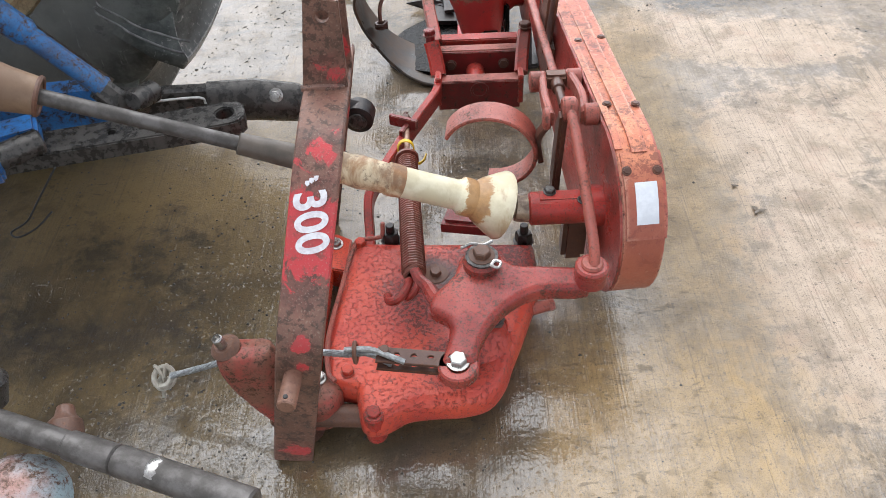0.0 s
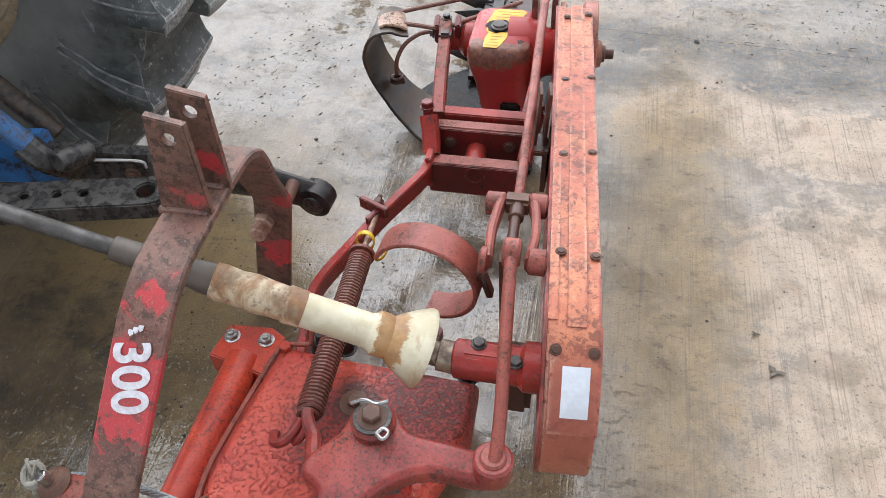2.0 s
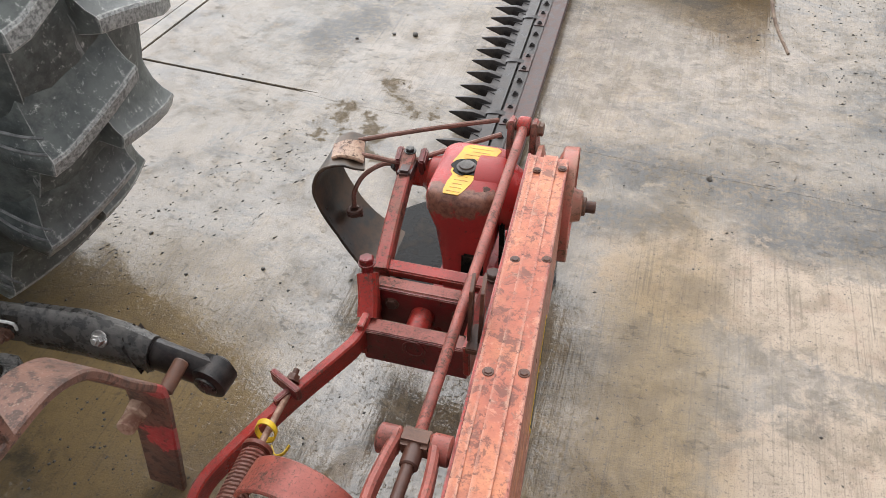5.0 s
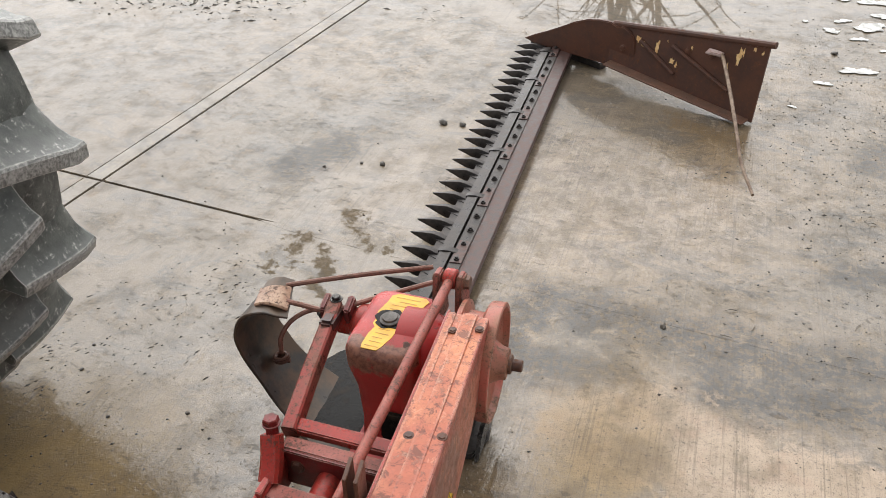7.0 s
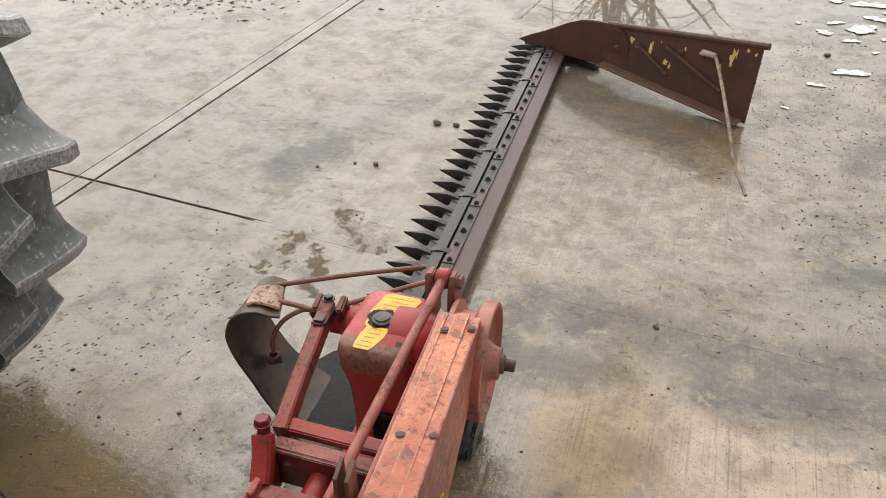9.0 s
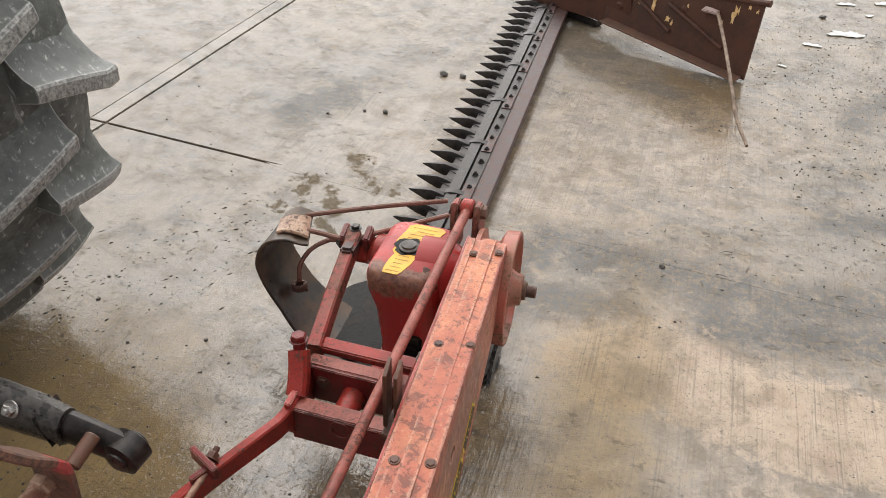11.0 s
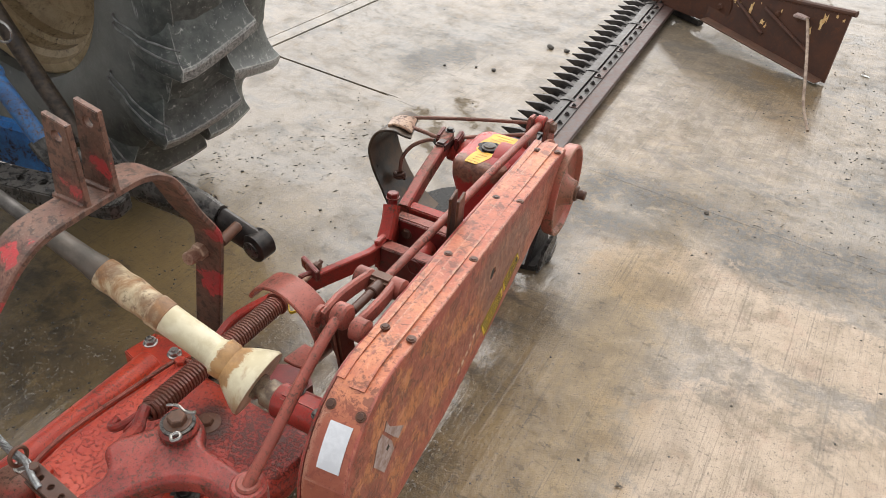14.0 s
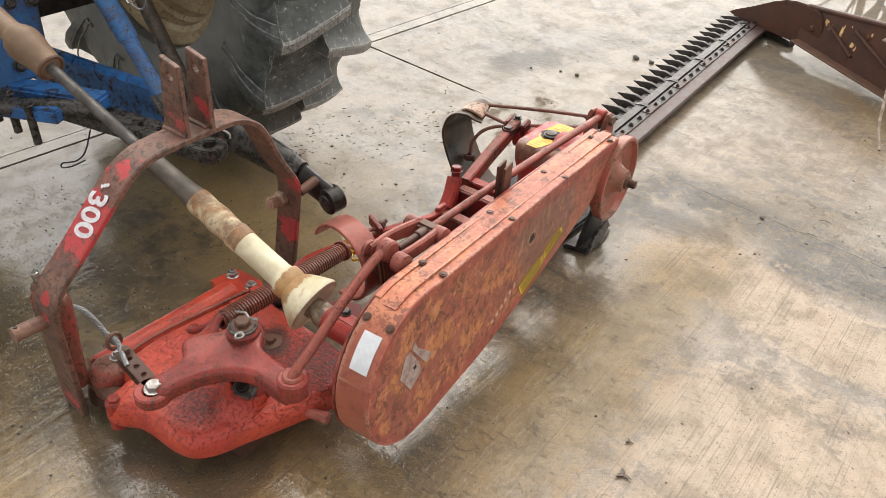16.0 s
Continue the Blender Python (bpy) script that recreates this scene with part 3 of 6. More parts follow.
def aged_plastic():
    """Cream plastic with rust run over it in rings."""
    n = Nodes("aged_cream_plastic")
    a, b = n.noise(22.0, 6.0, 0.65), n.noise(1.0, 5.0, 0.65, stretch=(26.0, 12.0, 10.0))
    color = n.mix(n.step(a, 0.38, 0.62), (0.72, 0.66, 0.48), (0.6, 0.53, 0.35))
    color = n.mix(n.do("MULTIPLY", n.step(b, 0.57, 0.7), 0.5), color, (0.36, 0.19, 0.075))
    run = n.vec("DOT_PRODUCT", n.vec("SUBTRACT", n.co, (0.205, 1.204, 0.3)), (-0.913, -0.0716, 0.401))
    neck = n.do("DIVIDE", n.do("ABSOLUTE", n.do("SUBTRACT", run, 0.066)), 0.024)
    neck = n.do("ADD", neck, n.do("MULTIPLY", n.do("SUBTRACT", n.noise(1.0, 6.0, 0.7, stretch=(20.0, 45.0, 45.0)), 0.5), 2.0))
    color = n.mix(n.step(neck, 1.05, 0.8, 0.0, 0.85), color, n.mix(n.step(a, 0.4, 0.6), (0.46, 0.23, 0.06), (0.30, 0.14, 0.045)))
    return n.done(color, n.step(a, 0.3, 0.7, 0.3, 0.48), n.bump(a, 0.15, 0.003))


def rusted_sleeve():
    """Cream plastic crossed by rust runs and brown grime."""
    n = Nodes("cream_sleeve_with_rust_runs")
    a, b, c = n.noise(1.0, 6.0, 0.65, stretch=(30.0, 11.0, 16.0), warp=0.7), n.noise(60.0, 6.0, 0.7), n.noise(16.0, 7.0, 0.68, warp=0.5)
    color = n.mix(n.step(a, 0.36, 0.6), (0.68, 0.56, 0.37), (0.36, 0.185, 0.08))
    color = n.mix(n.do("MULTIPLY", n.step(c, 0.47, 0.66), 0.75), color, (0.2, 0.115, 0.065))
    color = n.mix(n.do("MULTIPLY", n.step(b, 0.56, 0.64), 0.6), color, (0.16, 0.09, 0.055))
    return n.done(color, n.step(c, 0.3, 0.7, 0.36, 0.55), n.bump(n.do("ADD", a, n.do("MULTIPLY", b, 0.3)), 0.4, 0.004))


M_TYRE, M_HITCH, M_GUARD, M_CREAM, M_SLEEVE = tyre_rubber(), hitch_steel(), guard_paint(), aged_plastic(), rusted_sleeve()
M_HOUSING = housing_paint()
M_SPRING = painted("rust_brown_spring_paint", (0.19, 0.042, 0.03), (0.13, 0.05, 0.034), (0.2, 0.09, 0.055), 0.5, 0.4, 34.0, 0.4, 0.3)


def black_oil():
    """Steel under a coat of black oil, with wet beads."""
    n = Nodes("steel_under_black_oil")
    a, b = n.noise(20.0, 7.0, 0.7), n.noise(150.0, 4.0, 0.6)
    color = n.mix(n.step(a, 0.5, 0.68), (0.005, 0.005, 0.005), (0.03, 0.022, 0.016))
    return n.done(color, n.step(a, 0.4, 0.65, 0.12, 0.45), n.bump(n.do("ADD", a, n.do("MULTIPLY", b, 0.5)), 0.5, 0.003), Specular_IOR_Level=0.12)


def gearbox_paint():
    """Glossy red with earth caked along the front of the top and a few chips."""
    n = Nodes("glossy_red_gearbox_paint")
    a, b, c = n.noise(7.0, 6.0, 0.65), n.noise(85.0, 8.0, 0.74), n.noise(260.0, 3.0)
    color = n.mix(n.step(a, 0.38, 0.62), (0.44, 0.03, 0.026), (0.32, 0.026, 0.024))
    cake = n.do("ADD", n.do("MINIMUM", n.blob(0.15, 2.1, 0.3, 0.05), n.do("MINIMUM", n.blob(0.21, 2.098, 0.3, 0.05), n.blob(0.255, 2.11, 0.3, 0.035))), n.do("MULTIPLY", n.do("SUBTRACT", n.noise(28.0, 8.0, 0.72), 0.5), 2.6))
    color = n.mix(n.step(cake, 1.05, 0.75, 0.0, 0.9), color, n.mix(n.step(b, 0.42, 0.6), (0.22, 0.11, 0.07), (0.11, 0.06, 0.04)))
    color = n.mix(n.do("MULTIPLY", n.step(b, 0.6, 0.64), 0.8), color, (0.11, 0.03, 0.024))
    color = n.mix(n.do("MULTIPLY", n.step(c, 0.6, 0.68), 0.4), color, (0.09, 0.035, 0.028))
    return n.done(color, n.step(a, 0.3, 0.7, 0.22, 0.42), n.bump(n.do("ADD", b, n.do("MULTIPLY", c, 0.3)), 0.25, 0.003), Specular_IOR_Level=0.4)


M_OIL, M_BOX = black_oil(), gearbox_paint()
M_TYRE_EDGE = bare("scuffed_grey_rubber_edge", (0.2, 0.2, 0.19), (0.1, 0.1, 0.097), 0.6, 0.0, 50.0)


# ---- mesh helpers ----
V = Vector


def part(name, bm, material, parent=None, label="", sharp=35):
    """Links a bmesh as one mesh object under a thing or a part."""
    me = bpy.data.meshes.new(name)
    bmesh.ops.recalc_face_normals(bm, faces=bm.faces[:])
    for f in bm.faces:
        f.smooth = True
    bm.to_mesh(me)
    bm.free()
    me.set_sharp_from_angle(angle=radians(sharp))
    me.materials.append(material)
    ob = new(name, me)
    if parent is not None:
        ob.parent = parent
        ob.matrix_parent_inverse = Matrix.Translation(-parent.location) if parent.type == "EMPTY" else Matrix()
    if label:
        tagged(ob, label)
    return ob


def thing(name, place, label, category, group=""):
    ob = new(name)
    ob.empty_display_size = 0.1
    ob.location = place
    return tagged(ob, label, category, group)


def again(ob, offset, parent):
    """Another object on the same mesh, moved by offset, under parent."""
    c = new(ob.name.split(".")[0], ob.data)
    c.parent = parent
    c.matrix_parent_inverse = Matrix.Translation(-parent.location) if parent.type == "EMPTY" else Matrix()
    c.matrix_basis = offset if isinstance(offset, Matrix) else Matrix.Translation(offset)
    return c


def frame_of(axis):
    z = V(axis).normalized()
    x = z.orthogonal().normalized()
    if abs(z.z) < 0.9:
        x = V((0, 0, 1)).cross(z).normalized()
    return x, z.cross(x), z


def ring_faces(bm, rings, cap=True, closed=False):
    rows = [[bm.verts.new(p) for p in r] for r in rings]
    pairs = list(zip(rows, rows[1:])) + ([(rows[-1], rows[0])] if closed else [])
    for a, b in pairs:
        k = len(a)
        for i in range(k):
            bm.faces.new((a[i], a[(i + 1) % k], b[(i + 1) % k], b[i]))
    if cap and not closed:
        bm.faces.new(rows[0][::-1]), bm.faces.new(rows[-1])
    return bm


def turned(bm, p0, axis, steps, seg=20):
    """A turned body: steps of (distance along the axis, radius)."""
    x, y, z = frame_of(axis)
    rings = [[V(p0) + z * d + (x * math.cos(a) + y * math.sin(a)) * r for a in [2 * math.pi * i / seg for i in range(seg)]] for d, r in steps]
    return ring_faces(bm, rings)


def rod(bm, p0, p1, r0, r1=None, seg=14):
    d = V(p1) - V(p0)
    r1 = r0 if r1 is None else r1
    c = min(r0, r1) * 0.15
    return turned(bm, p0, d, [(0, r0 - c), (c, r0), (d.length - c, r1), (d.length, r1 - c)], seg)


def smooth_line(points, k=6):
    """A Catmull-Rom line through points."""
    p = [V(q) for q in points]
    p = [2 * p[0] - p[1]] + p + [2 * p[-1] - p[-2]]
    out = []
    for i in range(1, len(p) - 2):
        for j in range(k):
            t = j / k
            a, b, c, d = p[i - 1], p[i], p[i + 1], p[i + 2]
            out.append(0.5 * (2 * b + (c - a) * t + (2 * a - 5 * b + 4 * c - d) * t * t + (3 * b - a - 3 * c + d) * t ** 3))
    return out + [p[-2]]


def swept(bm, line, section, side=None, scale=None, closed=False):
    """Sweeps a section (list of (across, up)) along a line. side: the direction of 'across'."""
    line = [V(p) for p in line]
    rings = []
    k = len(line)
    u = None
    for i, p in enumerate(line):
        if closed:
            t = (line[(i + 1) % k] - line[i - 1]).normalized()
        else:
            t = (line[min(i + 1, k - 1)] - line[max(i - 1, 0)]).normalized()
        if side is not None:
            u = V(side) - t * t.dot(V(side))
        elif u is None:
            u = t.orthogonal()
        else:
            u = u - t * t.dot(u)
        u.normalize()
        w = t.cross(u)
        s = 1.0 if scale is None else scale[i] if isinstance(scale, list) else scale(i / (k - 1))
        rings.append([p + u * a * s + w * b * s for a, b in section])
    return ring_faces(bm, rings, closed=closed)


def circle(r, n=10, flat=1.0):
    return [(r * math.cos(2 * math.pi * i / n), r * flat * math.sin(2 * math.pi * i / n)) for i in range(n)]


def oblong(w, h, c=0.0):
    """A rectangular section with cut corners."""
    c = c or min(w, h) * 0.18
    a, b = w / 2, h / 2
    return [(a - c, -b), (a, -b + c), (a, b - c), (a - c, b), (-a + c, b), (-a, b - c), (-a, -b + c), (-a + c, -b)]


def block(bm, m, size, bevel=0.003):
    """A box with rounded edges, at the pose m."""
    got = bmesh.ops.create_cube(bm, size=1.0, matrix=m @ Matrix.Diagonal((*size, 1)))
    if bevel:
        edges = list({e for v in got["verts"] for e in v.link_edges})
        bmesh.ops.bevel(bm, geom=edges, offset=bevel, segments=2, affect="EDGES", clamp_overlap=True)
    return bm


def slab(bm, outline, low, high, m=None, bevel=0.0, holes=()):
    """A plate of an outline in x and y, from low to high in z, with round holes (x, y, radius)."""
    m = m or Matrix()
    loops = [outline] + [[(x + r * math.cos(a), y + r * math.sin(a)) for a in [2 * math.pi * i / 18 for i in range(18)]] for x, y, r in holes]
    tmp = bmesh.new()
    edges = []
    for lp in loops:
        vs = [tmp.verts.new((x, y, low)) for x, y in lp]
        edges += [tmp.edges.new((vs[i], vs[(i + 1) % len(vs)])) for i in range(len(vs))]
    if holes:
        bmesh.ops.triangle_fill(tmp, edges=edges, use_beauty=True)
    else:
        tmp.faces.new(tmp.verts[:])
    got = bmesh.ops.extrude_face_region(tmp, geom=tmp.faces[:])
    for v in got["geom"]:
        if isinstance(v, bmesh.types.BMVert):
            v.co.z = high
    bmesh.ops.recalc_face_normals(tmp, faces=tmp.faces[:])
    if bevel:
        sharp = [e for e in tmp.edges if len(e.link_faces) == 2 and e.calc_face_angle(0) > 0.7 and abs(e.verts[0].co.z - e.verts[1].co.z) < 1e-6]
        bmesh.ops.bevel(tmp, geom=sharp, offset=bevel, segments=2 if bevel < 0.009 else 5, affect="EDGES", clamp_overlap=True)
    me = bpy.data.meshes.new("tmp")
    tmp.to_mesh(me)
    tmp.free()
    me.transform(m)
    bm.from_mesh(me)
    bpy.data.meshes.remove(me)
    return bm


def pillow(bm, outline, low, high, r, m):
    """A thick plate of a dense outline whose edges are well rounded."""
    k = len(outline)
    area = sum(outline[i][0] * outline[(i + 1) % k][1] - outline[(i + 1) % k][0] * outline[i][1] for i in range(k))
    inward = []
    for i in range(k):
        (x0, y0), (x1, y1) = outline[i - 1], outline[(i + 1) % k]
        n = V((y0 - y1, x1 - x0, 0)).normalized()
        inward.append(n if area > 0 else -n)
    rings = []
    for side, z0, turns in ((-1, low + r, range(4, -1, -1)), (1, high - r, range(5))):
        for j in turns:
            a = radians(22.5 * j)
            rings.append([m @ (V((x, y, z0 + side * r * math.sin(a))) + d * r * (1 - math.cos(a))) for (x, y), d in zip(outline, inward)])
    return ring_faces(bm, rings)


def hex_bolt(bm, p, axis, r=0.011, h=0.009, washer=0.016, stud=0.0):
    """A hexagon head on a washer, with a stud end where a nut shows one."""
    x, y, z = frame_of(axis)
    p = V(p)
    turned(bm, p, axis, [(0, washer), (0.002, washer), (0.0025, washer * 0.95)], 18)
    rings = []
    for d, k in ((0.002, 1.0), (h * 0.85, 1.0), (h, 0.86)):
        rings.append([p + z * d + (x * math.cos(a) + y * math.sin(a)) * r * k for a in [math.pi / 3 * i for i in range(6)]])
    ring_faces(bm, rings)
    if stud:
        rod(bm, p + z * h * 0.9, p + z * (h + stud), r * 0.5, seg=10)
    return bm


B = bmesh.new

# ---- ground: concrete slabs on one sheet ----
bm = B()
slab(bm, [(-300, -300), (300, -300), (300, 300), (-300, 300)], -0.3, -0.006)
ground = tagged(part("ground", bm, M_JOINT), "dark packed dirt under the concrete yard", "ground", kind="structure")
TURN_YARD = pose(-1.214, 2.912, 0, 0, 0, -5.3)
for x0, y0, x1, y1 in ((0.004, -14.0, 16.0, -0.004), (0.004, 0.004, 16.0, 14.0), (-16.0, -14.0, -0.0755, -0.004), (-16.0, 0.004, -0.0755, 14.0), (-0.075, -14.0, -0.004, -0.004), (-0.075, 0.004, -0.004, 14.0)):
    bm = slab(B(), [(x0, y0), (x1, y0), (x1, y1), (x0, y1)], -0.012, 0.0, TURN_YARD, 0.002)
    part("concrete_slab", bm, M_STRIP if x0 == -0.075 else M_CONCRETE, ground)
bm = slab(B(), [(0.66, -0.001), (0.72, -0.012), (0.8, -0.02), (16.0, -0.02), (16.0, 0.02), (0.84, 0.02), (0.76, 0.008), (0.7, 0.002)], -0.011, 0.0004, TURN_YARD)
part("joint_filler", bm, M_CONCRETE, ground)

# ---- mower: hitch frame ----
mower = thing("sickle_bar_mower", (0.1, 1.5, 0.0), "weathered red tractor-mounted sickle bar mower on wet concrete", "mower")


def lean(y, z, dx=0.0):
    """A place in the leaning plane of the hitch frame."""
    return V((-0.216 + 0.2 * z + dx, y, z))


line = smooth_line([lean(*q) for q in ((0.834, 0.004), (0.826, 0.12), (0.816, 0.26), (0.813, 0.345), (0.832, 0.402), (0.88, 0.458), (0.955, 0.545), (1.0, 0.593), (1.05, 0.622), (1.12, 0.628), (1.2, 0.628), (1.262, 0.624), (1.31, 0.6), (1.345, 0.56), (1.4, 0.46), (1.448, 0.385), (1.468, 0.34), (1.474, 0.25), (1.478, 0.012))], 4)
hitch = part("hitch_frame", swept(B(), line, oblong(0.074, 0.015, 0.003), side=(1, 0, 0)), M_HITCH, mower, "bent flat steel arch, rusty with rests of red paint")
for y, x0 in ((1.142, -0.105), (1.2, -0.102)):
    m = Matrix(((1, 0, 0, 0), (0, 0, 1, y), (0, 1, 0, 0), (0, 0, 0, 1)))
    bm = slab(B(), [(x0 - 0.024, 0.628), (x0 + 0.05, 0.628), (x0 + 0.053, 0.786), (x0 + 0.002, 0.797)], -0.006, 0.006, m, 0.0015, holes=((x0 + 0.026, 0.762, 0.0105),))
    part("mast_plate", bm, M_HITCH, hitch)
for y, z0 in ((1.146, 0.636), (1.2, 0.636)):
    part("weld_bead", swept(B(), smooth_line([(-0.13, y - 0.009, z0), (-0.1, y - 0.0095, z0 + 0.002), (-0.06, y - 0.0085, z0)], 4), circle(0.006, 7)), M_HITCH, hitch)
part("leg_bolt", rod(hex_bolt(B(), lean(1.466, 0.29, -0.015), (0.1, -1, 0.1), 0.021, 0.022, 0.02), lean(1.466, 0.29, -0.015), lean(1.415, 0.296, -0.012), 0.016), M_PALE_RUST, hitch, "rusty hexagon nut on a stud")
part("hitch_pin", rod(B(), (-0.158, 0.825, 0.315), (-0.164, 0.742, 0.318), 0.0155), M_HITCH_PIN, hitch, "round hitch pin with a linchpin hole")
# black rod that stands in for the dark of the linchpin hole
part("pin_hole", rod(B(), (-0.163, 0.752, 0.335), (-0.163, 0.752, 0.3), 0.004), M_BLACK, hitch)
part("stay_lug", rod(B(), (-0.136, 1.49, 0.31), (-0.134, 1.548, 0.322), 0.013), M_RUST, hitch)
# digits painted along the leg, read from its top downwards
s = V((0.0, 0.643, 0.766))
txt = bpy.data.curves.new("digits", "FONT")
txt.body, txt.size, txt.align_x, txt.align_y, txt.extrude, txt.offset = "300", 0.076, "CENTER", "CENTER", 0.0004, 0.002
tmp = new("digits", txt)
bpy.context.view_layer.update()
me = bpy.data.meshes.new_from_object(tmp.evaluated_get(bpy.context.evaluated_depsgraph_get()))
bpy.data.objects.remove(tmp)
up, right, out = V((0.98, 0.1, 0.12)).normalized(), -s, V((0, -0.766, 0.643))
c = lean(0.939, 0.527, -0.002) + out * 0.0088
me.transform(Matrix(((right.x, up.x, out.x, c.x), (right.y, up.y, out.y, c.y), (right.z, up.z, out.z, c.z), (0, 0, 0, 1))) @ Matrix.Diagonal((0.86, 0.94, 1, 1)))
me.materials.append(M_LETTER)
digits = new("painted_price", me)
digits.parent = hitch
tagged(digits, "white painted digits 300 on a red patch")
on_leg = Matrix(((right.x, up.x, out.x, c.x), (right.y, up.y, out.y, c.y), (right.z, up.z, out.z, c.z), (0, 0, 0, 1)))
for u, v in ((-0.069, 0.014), (-0.067, 0.007), (-0.064, 0.0)):
    part("paint_rest", slab(B(), [(u, v - 0.003), (u + 0.004, v - 0.004), (u + 0.009, v - 0.001), (u + 0.007, v + 0.003), (u + 0.001, v + 0.004)], -0.0004, 0.0004, on_leg), M_LETTER, hitch)

# ---- mower: lower hitch casting, tube and brackets ----
rings = []
for z, x0, x1, y0, y1, r in ((0.08, -0.214, -0.18, 0.836, 0.868, 0.01), (0.12, -0.234, -0.185, 0.834, 0.872, 0.014), (0.17, -0.262, -0.19, 0.832, 0.88, 0.02), (0.22, -0.286, -0.195, 0.832, 0.888, 0.024), (0.262, -0.3, -0.2, 0.834, 0.894, 0.026), (0.288, -0.302, -0.2, 0.838, 0.896, 0.026), (0.302, -0.296, -0.203, 0.844, 0.892, 0.022), (0.308, -0.284, -0.208, 0.85, 0.886, 0.016)):
    rings.append([V((cx + r * math.cos(radians(a0 + 22.5 * j)), cy + r * math.sin(radians(a0 + 22.5 * j)), z)) for cx, cy, a0 in ((x1 - r, y1 - r, 0), (x0 + r, y1 - r, 90), (x0 + r, y0 + r, 180), (x1 - r, y0 + r, 270)) for j in range(5)])
casting = part("hinge_casting", ring_faces(B(), rings), M_RED_RUST, mower, "tapered red cast hinge block, rusty on top", sharp=50)
part("boss", turned(B(), (-0.282, 0.872, 0.3), (-0.15, -0.12, 1), [(0, 0.024), (0.008, 0.026), (0.014, 0.021), (0.018, 0.016)]), M_RUST, casting)
part("pin", turned(B(), (-0.286, 0.868, 0.318), (-0.15, -0.12, 1), [(0, 0.009), (0.022, 0.009), (0.024, 0.007), (0.016, 0.005)], 14), M_ZINC, casting, "worn bright pin end")
tube = part("cross_tube", rod(B(), (-0.2, 0.9, 0.08), (-0.196, 1.285, 0.072), 0.036, seg=24), M_RED_BRIGHT, mower, "orange-red painted round tube")
bm = slab(B(), [(-0.265, 1.27), (-0.13, 1.235), (-0.125, 1.335), (-0.16, 1.355), (-0.25, 1.35)], 0.03, 0.09, bevel=0.003)
end_plate = part("end_bracket", bm, M_RED_BRIGHT, mower)
for p in ((-0.233, 1.319, 0.09), (-0.16, 1.32, 0.09)):
    part("hex_nut", hex_bolt(B(), p, (0, 0, 1), 0.0135, 0.012, 0.017, 0.006), M_ZINC, end_plate, "shiny zinc-plated nut")
bm = turned(B(), (-0.158, 0.905, 0.045), (0, 0, 1), [(0, 0.036), (0.005, 0.043), (0.06, 0.045), (0.072, 0.04), (0.08, 0.028)], 20)
low = part("hinge_bracket", bm, M_RED_RUST, mower)
part("hex_nut", hex_bolt(B(), (-0.16, 0.93, 0.125), (0, 0, 1), 0.0135, 0.011, 0.017, 0.008), M_ZINC, low, "shiny zinc-plated nut")
part("hinge_pin", rod(B(), (-0.25, 0.885, 0.075), (0.0, 0.875, 0.07), 0.022), M_RUST, low)
part("foot", turned(B(), (-0.2, 0.9, 0.0), (0, 0, 1), [(0, 0.04), (0.03, 0.036), (0.05, 0.03)]), M_RUST_DARK, low)

# ---- mower: main housing plate ----
edge = [(-0.112, 1.296), (0.05, 1.288), (0.2, 1.28), (0.285, 1.272)] + [tuple(p.xy) for p in smooth_line([(0.288, 1.16, 0), (0.265, 1.098, 0), (0.238, 1.026, 0), (0.214, 0.966, 0), (0.196, 0.918, 0), (0.165, 0.879, 0), (0.115, 0.864, 0), (0.055, 0.862, 0), (0.008, 0.856, 0), (-0.022, 0.838, 0), (-0.05, 0.828, 0), (-0.073, 0.838, 0), (-0.082, 0.87, 0), (-0.088, 0.902, 0)], 4)] + [(-0.146, 0.918), (-0.156, 1.02), (-0.14, 1.16)]
mid_x, mid_y = 0.06, 1.08
rings = []
for z, inset in ((0.058, 0.03), (0.062, 0.012), (0.07, 0.003), (0.078, 0.0), (0.092, 0.0), (0.106, 0.003), (0.117, 0.008), (0.1245, 0.015), (0.1275, 0.024), (0.128, 0.034), (0.127, 0.06)):
    ring = []
    for x, y in edge:
        d = V((mid_x - x, mid_y - y, 0))
        ring.append(V((x, y, z)) + d.normalized() * inset)
    rings.append(ring)
housing = part("gear_housing", ring_faces(B(), rings), M_HOUSING, mower, "orange-red cast housing, wet and gritty", sharp=50)
part("skid_base", block(B(), pose(0.06, 1.1, 0.032, 0, 0, 2), (0.26, 0.26, 0.064), 0.004), M_RUST_DARK, housing)
rim = smooth_line([(-0.125, 0.918, 0.131), (-0.14, 0.94, 0.133), (-0.146, 1.02, 0.134), (-0.13, 1.15, 0.133), (-0.112, 1.265, 0.132), (-0.1, 1.288, 0.132), (-0.062, 1.294, 0.133), (-0.05, 1.298, 0.138), (-0.047, 1.308, 0.165)], 5)
part("edge_rod", swept(B(), rim, circle(0.005, 8)), M_PINK, housing, "thin bent rod along the housing's edge")
# rounded mound with a dark opening under the arm
rings = []
